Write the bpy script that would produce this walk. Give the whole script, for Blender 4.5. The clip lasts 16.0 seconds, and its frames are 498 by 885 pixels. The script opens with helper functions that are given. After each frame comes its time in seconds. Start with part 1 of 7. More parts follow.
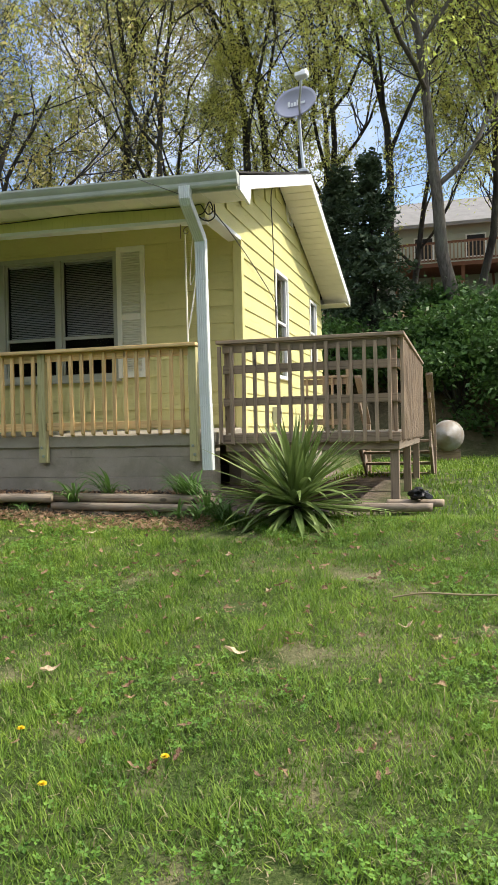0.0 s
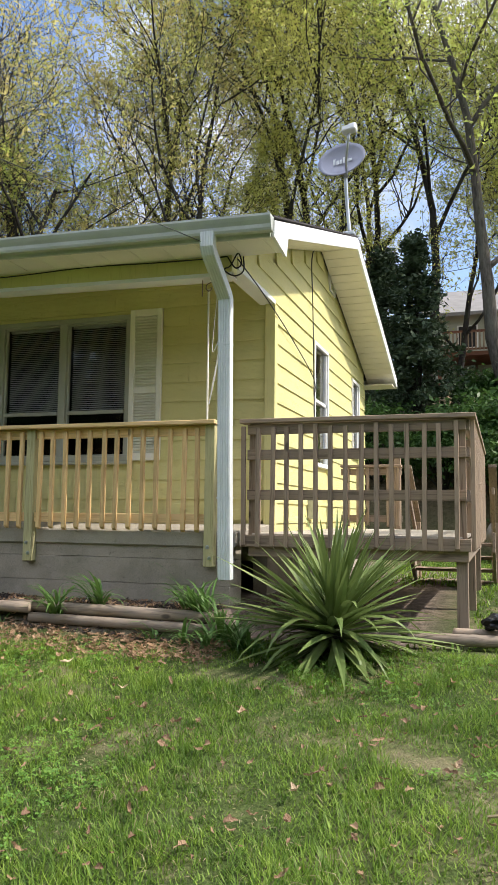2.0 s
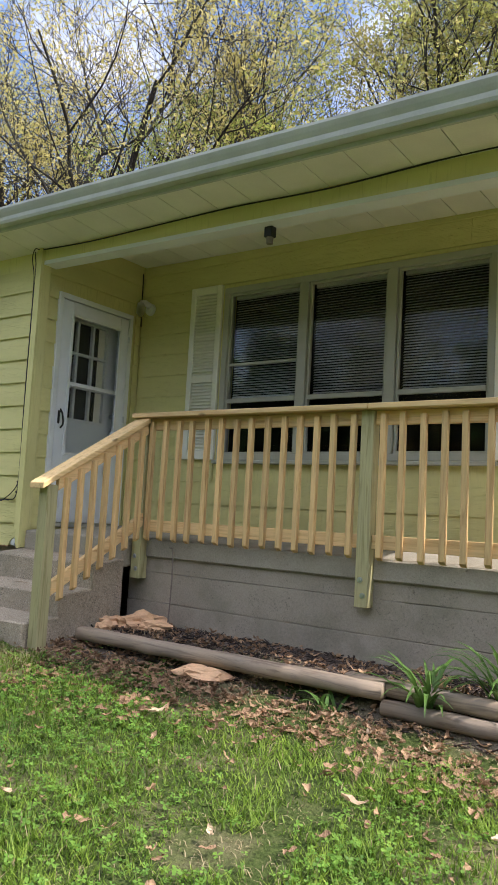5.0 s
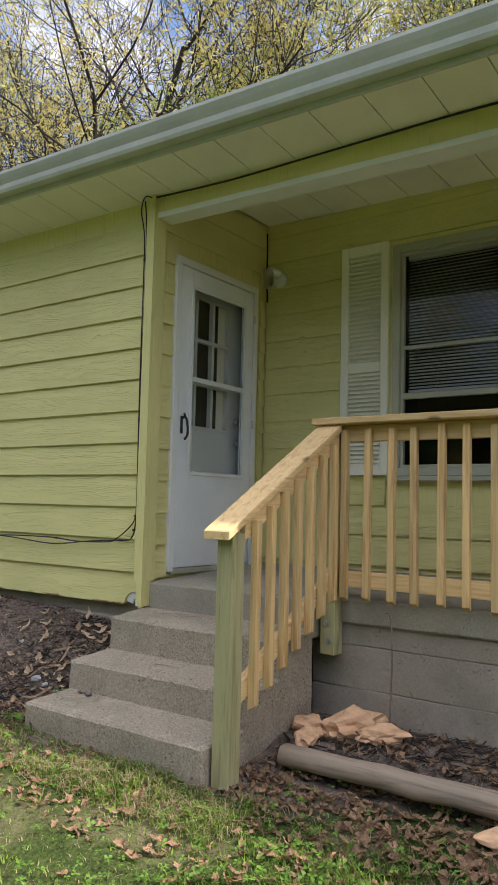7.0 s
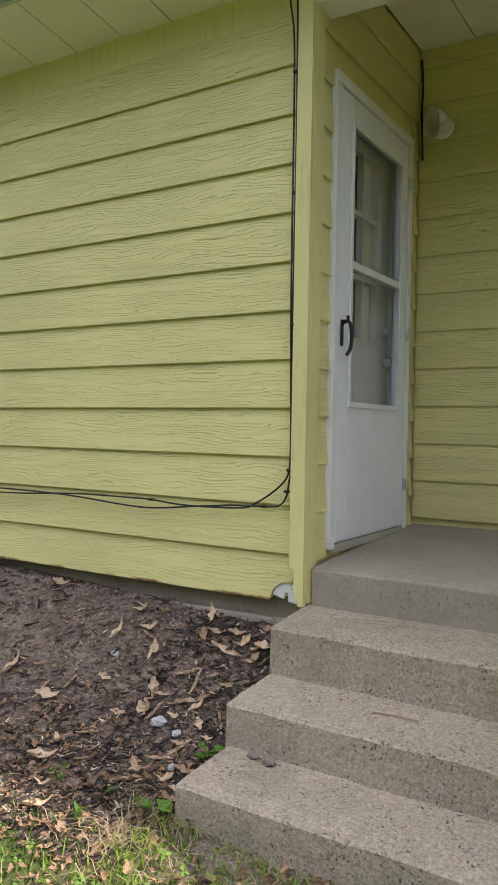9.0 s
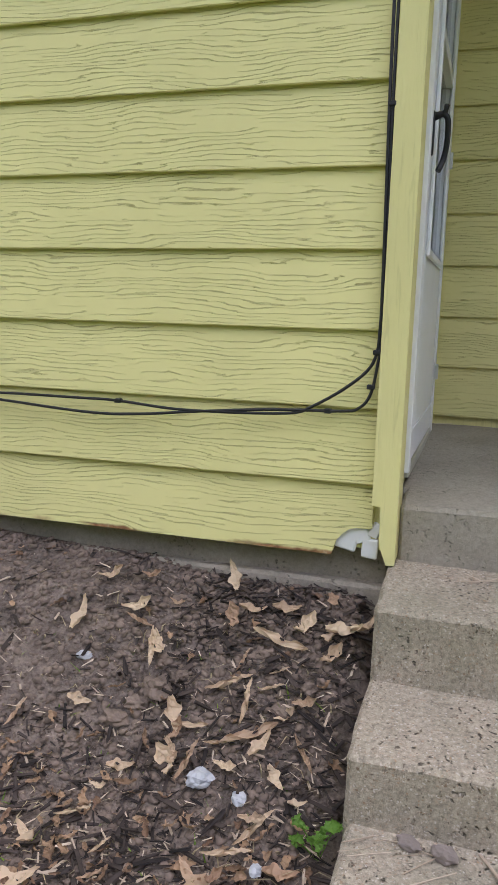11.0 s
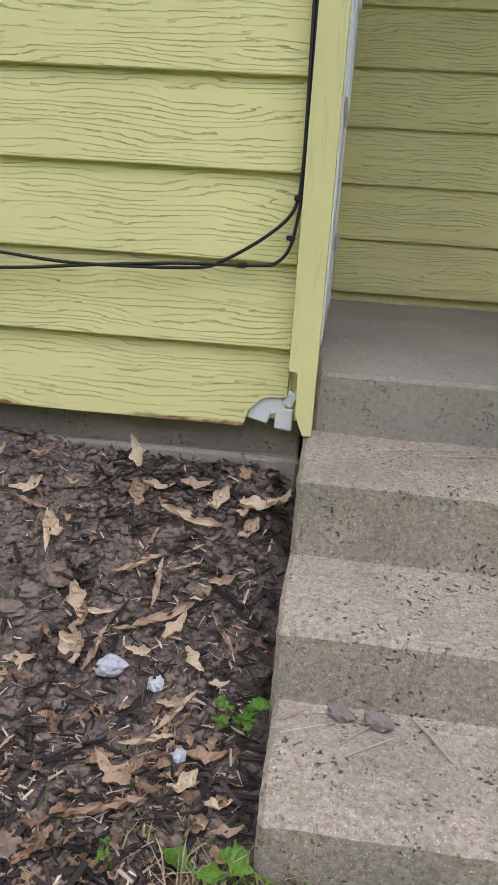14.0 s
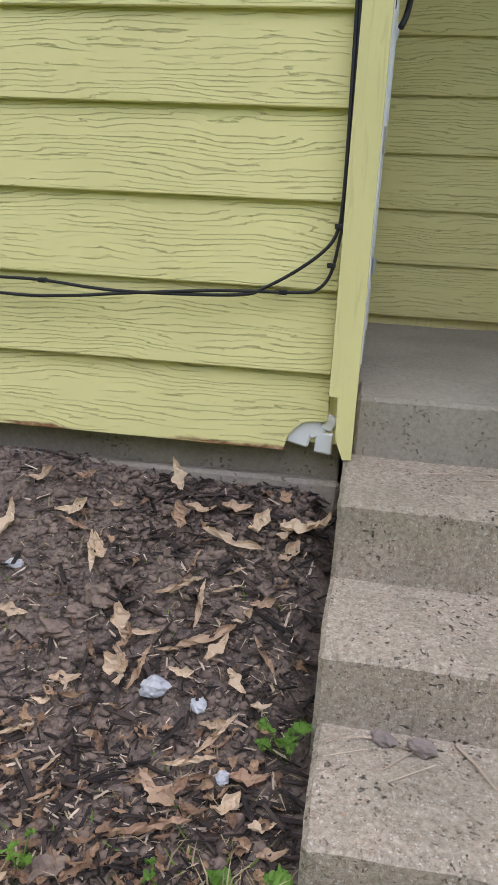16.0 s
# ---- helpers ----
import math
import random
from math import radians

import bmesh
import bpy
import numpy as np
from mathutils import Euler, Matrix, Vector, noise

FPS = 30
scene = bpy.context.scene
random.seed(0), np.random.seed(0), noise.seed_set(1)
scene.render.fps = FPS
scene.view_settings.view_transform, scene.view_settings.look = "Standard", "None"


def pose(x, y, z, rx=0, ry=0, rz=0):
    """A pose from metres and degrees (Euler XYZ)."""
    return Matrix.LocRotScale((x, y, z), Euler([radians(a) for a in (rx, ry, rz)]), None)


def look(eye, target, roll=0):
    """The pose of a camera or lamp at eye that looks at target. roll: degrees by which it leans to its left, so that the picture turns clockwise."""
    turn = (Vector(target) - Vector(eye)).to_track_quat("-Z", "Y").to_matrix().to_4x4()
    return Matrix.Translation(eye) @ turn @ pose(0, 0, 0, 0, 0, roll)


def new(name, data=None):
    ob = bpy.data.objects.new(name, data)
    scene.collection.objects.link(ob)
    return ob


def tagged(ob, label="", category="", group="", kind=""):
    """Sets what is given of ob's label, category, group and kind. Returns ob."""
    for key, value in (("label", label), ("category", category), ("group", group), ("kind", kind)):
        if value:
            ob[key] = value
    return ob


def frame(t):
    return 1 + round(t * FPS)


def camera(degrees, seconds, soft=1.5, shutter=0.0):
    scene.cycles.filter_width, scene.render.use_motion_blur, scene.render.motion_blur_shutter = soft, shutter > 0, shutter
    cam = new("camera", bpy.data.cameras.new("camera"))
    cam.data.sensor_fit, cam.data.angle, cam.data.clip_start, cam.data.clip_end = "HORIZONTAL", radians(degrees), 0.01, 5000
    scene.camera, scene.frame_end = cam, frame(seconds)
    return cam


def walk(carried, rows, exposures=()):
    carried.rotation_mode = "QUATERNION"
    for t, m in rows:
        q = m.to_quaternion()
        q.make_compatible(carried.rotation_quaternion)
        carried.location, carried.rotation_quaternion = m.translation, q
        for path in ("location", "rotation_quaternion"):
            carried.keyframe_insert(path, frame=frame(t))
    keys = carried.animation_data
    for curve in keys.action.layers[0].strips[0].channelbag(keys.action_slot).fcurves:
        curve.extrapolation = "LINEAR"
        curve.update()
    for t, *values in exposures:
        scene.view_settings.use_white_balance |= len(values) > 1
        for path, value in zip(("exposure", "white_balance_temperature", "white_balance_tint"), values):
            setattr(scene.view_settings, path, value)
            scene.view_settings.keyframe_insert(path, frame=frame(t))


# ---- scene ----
cam = camera(36.4, 16.0, 1.15)
PATH = [
    (0, (0.406, 0.211, 1.344), (-0.141, 2.135, 1.315), -1.2),
    (0.5, (0.267, 0.539, 1.365), (-0.288, 2.461, 1.329), -1.1),
    (1, (0.187, 0.923, 1.403), (-0.403, 2.834, 1.401), -0.6),
    (1.5, (0.088, 1.309, 1.449), (-0.486, 3.223, 1.552), -0.1),
    (2, (0.031, 1.716, 1.478), (-0.601, 3.604, 1.671), 0.7),
    (2.5, (-0.14, 2.121, 1.476), (-0.772, 4.004, 1.708), 1.5),
    (3, (-0.362, 2.494, 1.448), (-1.042, 4.362, 1.67), 2.6),
    (3.5, (-0.746, 2.804, 1.455), (-1.619, 4.59, 1.668), 3.0),
    (4, (-1.166, 3.03, 1.538), (-2.167, 4.746, 1.768), 2.4),
    (4.5, (-1.56, 3.285, 1.578), (-2.669, 4.934, 1.801), 3.1),
    (5, (-2.028, 3.568, 1.574), (-3.195, 5.181, 1.762), 3.2),
    (5.2, (-2.236, 3.644, 1.589), (-3.406, 5.254, 1.779), 2.9),
    (7.3, (-4.38, 4.346, 1.833), (-5.536, 5.97, 1.994), 1.0),
    (7.5, (-4.566, 4.417, 1.836), (-5.692, 6.063, 1.983), 1.0),
    (8, (-5.038, 4.664, 1.848), (-6.159, 6.318, 1.948), 0.1),
    (8.5, (-5.508, 4.835, 1.889), (-6.643, 6.481, 1.935), 0.4),
    (9, (-5.931, 4.956, 1.916), (-6.998, 6.648, 1.878), 1.0),
    (9.2, (-6.101, 5.045, 1.907), (-7.149, 6.746, 1.833), 1.1),
    (11.3, (-7.293, 5.813, 1.779), (-7.81, 7.708, 1.402), 2.1),
    (11.5, (-7.333, 5.844, 1.736), (-7.819, 7.739, 1.323), 2.4),
    (12, (-7.384, 5.866, 1.715), (-7.779, 7.763, 1.219), 3.0),
    (12.5, (-7.376, 5.884, 1.691), (-7.684, 7.783, 1.144), 3.5),
    (13, (-7.359, 5.883, 1.697), (-7.617, 7.785, 1.133), 3.7),
    (13.5, (-7.359, 5.882, 1.699), (-7.584, 7.788, 1.138), 3.8),
    (14, (-7.361, 5.89, 1.688), (-7.562, 7.798, 1.124), 3.9),
    (14.5, (-7.358, 5.892, 1.692), (-7.548, 7.801, 1.127), 3.8),
    (15, (-7.358, 5.891, 1.694), (-7.555, 7.804, 1.145), 3.6),
    (15.5, (-7.368, 5.879, 1.699), (-7.586, 7.793, 1.163), 3.5),
    (16, (-7.379, 5.866, 1.703), (-7.67, 7.776, 1.184), 3.3),
]
walk(cam, [(t, look(eye, target, roll)) for t, eye, target, roll in PATH],
     [(0, 0.78, 6600, 10), (1, 0.88, 6550, 10), (2, 0.78, 6450, 13), (3, 0.62, 6350, 15), (3.5, 0.70, 6300, 15), (4, 0.92, 6300, 16), (5, 0.94, 6350, 16), (7.5, 0.88, 6600, 16), (8, 1.12, 6650, 17), (9, 1.22, 6650, 18), (12, 1.52, 6400, 20), (16, 1.50, 6400, 20)])

# ---- world, sun, exposure ----
SUN_EL, SUN_AZ = 47.0, 9.0          # degrees above the horizon; degrees from +x towards +y
sun_way = Vector((math.cos(radians(SUN_EL)) * math.cos(radians(SUN_AZ)), math.cos(radians(SUN_EL)) * math.sin(radians(SUN_AZ)), math.sin(radians(SUN_EL))))
sun = new("sun", bpy.data.lights.new("sun", "SUN"))
sun.data.energy, sun.data.angle, sun.data.color = 3.3, radians(0.6), (1.0, 0.94, 0.84)
sun.matrix_world = look(sun_way * 60, (0, 0, 0))

world = bpy.data.worlds.new("sky")
scene.world = world
world.use_nodes = True
wn, wl = world.node_tree.nodes, world.node_tree.links
wn.clear()
w_out, w_bg, w_sky = wn.new("ShaderNodeOutputWorld"), wn.new("ShaderNodeBackground"), wn.new("ShaderNodeTexSky")
w_sky.sky_type, w_sky.sun_disc = "NISHITA", False
w_sky.sun_elevation, w_sky.sun_rotation = radians(SUN_EL), radians(90 - SUN_AZ)
w_sky.air_density, w_sky.dust_density, w_sky.ozone_density = 1.0, 1.5, 1.5
w_co, w_no, w_ra, w_mix = wn.new("ShaderNodeTexCoord"), wn.new("ShaderNodeTexNoise"), wn.new("ShaderNodeValToRGB"), wn.new("ShaderNodeMixRGB")
w_no.inputs["Scale"].default_value, w_no.inputs["Detail"].default_value, w_no.inputs["Roughness"].default_value = 2.6, 8, 0.6
w_ra.color_ramp.elements[0].position, w_ra.color_ramp.elements[1].position = 0.45, 0.62
wl.new(w_co.outputs["Generated"], w_no.inputs["Vector"])
wl.new(w_no.outputs["Fac"], w_ra.inputs["Fac"])
w_sep, w_up, w_col = wn.new("ShaderNodeSeparateXYZ"), wn.new("ShaderNodeMapRange"), wn.new("ShaderNodeMixRGB")
w_up.inputs["From Min"].default_value, w_up.inputs["From Max"].default_value = 0.5, 1.0
w_up.inputs["To Min"].default_value, w_up.inputs["To Max"].default_value = 0.52, 2.6
w_col.blend_type, w_col.inputs["Fac"].default_value, w_col.inputs["Color1"].default_value = "MULTIPLY", 1.0, (8.5, 8.7, 9.2, 1)
wl.new(w_co.outputs["Generated"], w_sep.inputs[0])
wl.new(w_sep.outputs["Z"], w_up.inputs["Value"])
wl.new(w_up.outputs["Result"], w_col.inputs["Color2"])
wl.new(w_col.outputs["Color"], w_mix.inputs["Color2"])
wl.new(w_ra.outputs["Color"], w_mix.inputs["Fac"])
wl.new(w_sky.outputs["Color"], w_mix.inputs["Color1"])
wl.new(w_mix.outputs["Color"], w_bg.inputs["Color"])
wl.new(w_bg.outputs["Background"], w_out.inputs["Surface"])
w_bg.inputs["Strength"].default_value = 0.155


# ---- materials ----
class Nodes:
    """A node material and a few short ways to add to it."""

    def __init__(self, name):
        self.m = bpy.data.materials.new(name)
        self.m.use_nodes = True
        self.t = self.m.node_tree
        self.b = self.t.nodes["Principled BSDF"]

    def n(self, kind, **values):
        node = self.t.nodes.new(kind)
        for key, value in values.items():
            node.inputs[key.replace("_", " ")].default_value = value
        return node

    def link(self, a, b):
        self.t.links.new(a, b)

    def place(self, scale=(1, 1, 1), turn=(0, 0, 0)):
        g, mp = self.n("ShaderNodeNewGeometry"), self.n("ShaderNodeMapping")
        mp.inputs["Scale"].default_value, mp.inputs["Rotation"].default_value = scale, turn
        self.link(g.outputs["Position"], mp.inputs["Vector"])
        return mp.outputs["Vector"]

    def noise(self, vec, scale, detail=4, rough=0.55, distortion=0.0):
        node = self.n("ShaderNodeTexNoise", Scale=scale, Detail=detail, Roughness=rough, Distortion=distortion)
        self.link(vec, node.inputs["Vector"])
        return node.outputs["Fac"]

    def ramp(self, fac, stops):
        node = self.n("ShaderNodeValToRGB")
        els = node.color_ramp.elements
        while len(els) < len(stops):
            els.new(0.5)
        for el, (p, c) in zip(els, stops):
            el.position, el.color = p, (*c, 1) if len(c) == 3 else c
        self.link(fac, node.inputs["Fac"])
        return node.outputs["Color"]

    def mix(self, fac, a, b, mode="MIX"):
        node = self.n("ShaderNodeMixRGB")
        node.blend_type = mode
        for value, key in ((fac, "Fac"), (a, "Color1"), (b, "Color2")):
            if isinstance(value, (int, float)):
                node.inputs[key].default_value = value
            elif isinstance(value, tuple):
                node.inputs[key].default_value = (*value, 1)
            else:
                self.link(value, node.inputs[key])
        return node.outputs["Color"]

    def bump(self, height, strength=0.3, distance=0.01):
        node = self.n("ShaderNodeBump", Strength=strength, Distance=distance)
        self.link(height, node.inputs["Height"])
        if self.b.inputs["Normal"].is_linked:
            self.link(self.b.inputs["Normal"].links[0].from_socket, node.inputs["Normal"])
        self.link(node.outputs["Normal"], self.b.inputs["Normal"])

    def math(self, op, a, b=0.0):
        node = self.n("ShaderNodeMath")
        node.operation = op
        for i, v in enumerate((a, b)):
            if isinstance(v, (int, float)):
                node.inputs[i].default_value = v
            else:
                self.link(v, node.inputs[i])
        return node.outputs[0]

    def random(self):
        return self.n("ShaderNodeObjectInfo").outputs["Random"]

    def island(self):
        return self.n("ShaderNodeNewGeometry").outputs["Random Per Island"]

    def done(self, colour, rough=0.6, metal=0.0, spec=0.4):
        if isinstance(colour, tuple):
            self.b.inputs["Base Color"].default_value = (*colour, 1)
        else:
            self.link(colour, self.b.inputs["Base Color"])
        if isinstance(rough, (int, float)):
            self.b.inputs["Roughness"].default_value = rough
        else:
            self.link(rough, self.b.inputs["Roughness"])
        self.b.inputs["Metallic"].default_value = metal
        self.b.inputs["Specular IOR Level"].default_value = spec
        return self.m


def scaled(c, k):
    return tuple(min(v * k, 1.0) for v in c)


def plain(name, c, rough=0.5, metal=0.0, vary=0.12, scale=6.0, grain=90.0, bump=0.1, spec=0.4):
    """A painted, moulded or metal surface with soft blotches and fine grain."""
    k = Nodes(name)
    v = k.place()
    big, fine = k.noise(v, scale, 5), k.noise(v, grain, 3)
    col = k.ramp(big, [(0.25, scaled(c, 1 - vary)), (0.75, scaled(c, 1 + vary))])
    col = k.mix(0.25, col, k.ramp(fine, [(0.3, scaled(c, 1 - vary)), (0.7, scaled(c, 1 + vary))]))
    k.bump(fine, bump, 0.002)
    return k.done(col, rough, metal, spec)


def siding_paint(name, c, rust=False):
    """Painted hardboard lap siding with an embossed, wavy wood grain."""
    k = Nodes(name)
    g = k.n("ShaderNodeNewGeometry")
    sep, comb = k.n("ShaderNodeSeparateXYZ"), k.n("ShaderNodeCombineXYZ")
    k.link(g.outputs["Position"], sep.inputs[0])
    along = k.math("ADD", sep.outputs["X"], sep.outputs["Y"])
    k.link(along, comb.inputs["X"])
    k.link(sep.outputs["Z"], comb.inputs["Z"])
    k.link(k.math("MULTIPLY", k.random(), 7.0), comb.inputs["Y"])
    mp = k.n("ShaderNodeMapping")
    mp.inputs["Scale"].default_value = (2.6, 1, 30)
    k.link(comb.outputs[0], mp.inputs["Vector"])
    broad = k.n("ShaderNodeMapping")
    broad.inputs["Scale"].default_value = (3.0, 1, 9.0)
    k.link(comb.outputs[0], broad.inputs["Vector"])
    swirl = k.noise(broad.outputs["Vector"], 1.0, 2, 0.4)
    fine = k.noise(mp.outputs["Vector"], 2.6, 4, 0.6, 0.6)
    phase = k.math("ADD", k.math("MULTIPLY", sep.outputs["Z"], 78.0), k.math("MULTIPLY", swirl, 6.4))
    phase = k.math("ADD", phase, k.math("MULTIPLY", fine, 1.9))
    saw = k.math("PINGPONG", phase, 0.5)
    line = k.ramp(saw, [(0.015, (0, 0, 0)), (0.09, (1, 1, 1))])
    gaps = k.ramp(k.noise(mp.outputs["Vector"], 1.3, 2), [(0.38, (1, 1, 1)), (0.50, (0, 0, 0))])
    line = k.mix(gaps, line, (1.0, 1.0, 1.0))
    pos = k.place()
    blot = k.noise(pos, 0.9, 5)
    dust = k.noise(pos, 14.0, 5)
    col = k.ramp(blot, [(0.3, scaled(c, 0.90)), (0.7, scaled(c, 1.06))])
    col = k.mix(k.ramp(dust, [(0.55, (0, 0, 0)), (0.8, (0.35, 0.35, 0.35))]), col, scaled(c, 0.86))
    col = k.mix(k.math("MULTIPLY", k.math("SUBTRACT", 1.0, line), 0.11), col, scaled(c, 0.40))
    if rust:                             # peeled, rusty stretches along the foot of the lowest boards
        low = k.ramp(k.math("ADD", k.math("MULTIPLY", k.math("SUBTRACT", sep.outputs["Z"], 1.178), 22.0), k.math("MULTIPLY", k.noise(pos, 9.0, 5), 0.9)), [(0.55, (1, 1, 1)), (0.72, (0, 0, 0))])
        where = k.ramp(k.noise(pos, 2.3, 2), [(0.42, (0, 0, 0)), (0.5, (1, 1, 1))])
        col = k.mix(k.math("MULTIPLY", low, where), col, k.ramp(k.noise(pos, 40, 4), [(0.35, (0.17, 0.075, 0.03)), (0.6, (0.36, 0.20, 0.09)), (0.75, (0.55, 0.50, 0.36))]))
    k.bump(line, 0.9, 0.003)
    k.bump(fine, 0.15, 0.002)
    return k.done(col, 0.55, 0, 0.35)


def lumber(name, c, dark, axis, knots=True, weather=0.0):
    """Softwood with grain along one axis: 'x', 'y' or 'z'."""
    k = Nodes(name)
    stretch = {"x": (1.2, 22, 22), "y": (22, 1.2, 22), "z": (22, 22, 1.2)}[axis]
    g, add, mp = k.n("ShaderNodeNewGeometry"), k.n("ShaderNodeVectorMath"), k.n("ShaderNodeMapping")
    shift = k.n("ShaderNodeCombineXYZ")
    r = k.random()
    for i in range(3):
        k.link(k.math("MULTIPLY", r, 3.1 + 2.3 * i), shift.inputs[i])
    k.link(g.outputs["Position"], add.inputs[0])
    k.link(shift.outputs[0], add.inputs[1])
    mp.inputs["Scale"].default_value = stretch
    k.link(add.outputs[0], mp.inputs["Vector"])
    rings = k.noise(mp.outputs["Vector"], 1.6, 5, 0.6, 0.8)
    fibre = k.noise(mp.outputs["Vector"], 7.0, 3, 0.6)
    col = k.ramp(rings, [(0.30, dark), (0.48, c), (0.60, scaled(c, 1.12)), (0.72, scaled(dark, 1.2))])
    tone = k.ramp(r, [(0.0, (0.80, 0.80, 0.78)), (1.0, (1.12, 1.10, 1.05))])
    col = k.mix(0.8, col, tone, "MULTIPLY")
    if knots:
        spots = k.n("ShaderNodeTexVoronoi", Scale=4.0)
        half = k.n("ShaderNodeMapping")
        half.inputs["Scale"].default_value = tuple(1.0 if s > 2 else 0.5 for s in stretch)
        k.link(add.outputs[0], half.inputs["Vector"])
        k.link(half.outputs["Vector"], spots.inputs["Vector"])
        col = k.mix(k.ramp(spots.outputs["Distance"], [(0.055, (0.85, 0.85, 0.85)), (0.10, (0, 0, 0))]), col, scaled(dark, 0.35))
    if weather:
        stain = k.noise(k.place(), 3.0, 5)
        col = k.mix(k.ramp(stain, [(0.35, (0, 0, 0)), (0.7, (weather, weather, weather))]), col, (0.16, 0.15, 0.13))
    k.bump(fibre, 0.25, 0.002)
    return k.done(col, 0.7, 0, 0.25)


def concrete(name, c, speckle=0.4, pits=0.6, moss=0.0):
    k = Nodes(name)
    v = k.place()
    blot, grit = k.noise(v, 2.2, 6, 0.62), k.noise(v, 80, 6, 0.85)
    col = k.ramp(blot, [(0.28, scaled(c, 0.78)), (0.5, c), (0.74, scaled(c, 1.14))])
    col = k.mix(speckle, col, k.ramp(grit, [(0.37, scaled(c, 0.42)), (0.5, c), (0.63, scaled(c, 1.50))]))
    vor = k.n("ShaderNodeTexVoronoi", Scale=165.0)
    shake = k.n("ShaderNodeTexNoise", Scale=90.0, Detail=2.0)
    k.link(v, shake.inputs["Vector"])
    moved = k.n("ShaderNodeVectorMath")
    k.link(v, moved.inputs[0])
    k.link(k.mix(1.0, shake.outputs["Color"], (0.014, 0.014, 0.014), "MULTIPLY"), moved.inputs[1])
    k.link(moved.outputs[0], vor.inputs["Vector"])
    sepc = k.n("ShaderNodeSeparateColor")
    k.link(vor.outputs["Color"], sepc.inputs[0])
    peb = k.ramp(sepc.outputs[1], [(0.0, (0.10, 0.07, 0.05)), (0.3, (0.40, 0.26, 0.16)), (0.6, (0.58, 0.50, 0.40)), (1.0, (0.64, 0.59, 0.52))])
    inside = k.ramp(vor.outputs["Distance"], [(0.30, (1, 1, 1)), (0.48, (0, 0, 0))])
    col = k.mix(k.math("MULTIPLY", inside, k.ramp(sepc.outputs[0], [(0.30, (0, 0, 0)), (0.8, ((0.85 if speckle > 0.3 else 0.0),) * 3)])), col, peb)
    hole = k.n("ShaderNodeTexVoronoi", Scale=62.0)
    warp = k.n("ShaderNodeTexNoise", Scale=30.0, Detail=3.0)
    k.link(v, warp.inputs["Vector"])
    bent = k.n("ShaderNodeVectorMath")
    k.link(v, bent.inputs[0])
    k.link(k.mix(1.0, warp.outputs["Color"], (0.045, 0.045, 0.045), "MULTIPLY"), bent.inputs[1])
    k.link(bent.outputs[0], hole.inputs["Vector"])
    some = k.ramp(k.noise(v, 9.0, 3), [(0.44, (0, 0, 0)), (0.60, (1, 1, 1))])
    pit = k.math("MULTIPLY", k.ramp(hole.outputs["Distance"], [(0.16, (1, 1, 1)), (0.28, (0, 0, 0))]), some)
    col = k.mix(k.math("MULTIPLY", pit, pits), col, scaled(c, 0.25))
    if moss:
        grow = k.noise(v, 2.6, 6, 0.65)
        col = k.mix(k.ramp(grow, [(0.48, (0, 0, 0)), (0.70, (moss, moss, moss))]), col, (0.13, 0.14, 0.09))
    k.bump(k.math("SUBTRACT", k.math("MULTIPLY", grit, 0.5), pit), 1.0, 0.009)
    return k.done(col, 0.9, 0, 0.2)


def leaf_mat(name, a, b, rough=0.55, through_light=0.35, per_island=True, clump=0.0):
    """Leaves: colour varies from leaf to leaf, and light comes through."""
    k = Nodes(name)
    col = k.ramp(k.island() if per_island else k.random(), [(0.0, a), (0.55, tuple((x + y) / 2 for x, y in zip(a, b))), (1.0, b)])
    patch = k.noise(k.place(), 0.35, 3)
    col = k.mix(0.35, col, k.ramp(patch, [(0.35, scaled(a, 0.8)), (0.65, scaled(b, 1.05))]))
    if clump:                            # tussocks: richer and paler tufts side by side
        tuft_ = k.noise(k.place(), 5.5, 4, 0.65)
        col = k.mix(clump, col, k.ramp(tuft_, [(0.34, (0.52, 0.60, 0.46)), (0.50, (1.0, 1.02, 0.85)), (0.66, (1.40, 1.28, 1.15))]), "MULTIPLY")
    k.done(col, rough, 0, 0.3)
    tr, mx = k.n("ShaderNodeBsdfTranslucent"), k.n("ShaderNodeMixShader")
    k.link(col, tr.inputs["Color"])
    mx.inputs[0].default_value = through_light
    k.link(k.b.outputs[0], mx.inputs[1])
    k.link(tr.outputs[0], mx.inputs[2])
    k.link(mx.outputs[0], k.t.nodes["Material Output"].inputs["Surface"])
    return k.m


def bark(name, c):
    k = Nodes(name)
    v = k.place((7, 7, 1.4))
    ridge, tone = k.noise(v, 2.2, 6, 0.65, 0.6), k.noise(k.place(), 1.1, 4)
    col = k.ramp(ridge, [(0.3, scaled(c, 0.35)), (0.55, c), (0.75, scaled(c, 1.5))])
    col = k.mix(k.ramp(tone, [(0.45, (0, 0, 0)), (0.75, (0.5, 0.5, 0.5))]), col, (0.14, 0.15, 0.11))
    k.bump(ridge, 0.8, 0.03)
    return k.done(col, 0.9, 0, 0.15)


def glass_mat(name, tint, rough=0.02):
    k = Nodes(name)
    k.b.inputs["Transmission Weight"].default_value = 1.0
    k.b.inputs["IOR"].default_value = 1.30
    k.noise(k.place(), 2.0)
    return k.done(tint, rough, 0, 0.5)


YELLOW = (0.690, 0.640, 0.278)
M_SIDING = siding_paint("siding_paint", YELLOW)
M_SIDING_LOW = siding_paint("siding_paint_peeling", YELLOW, True)


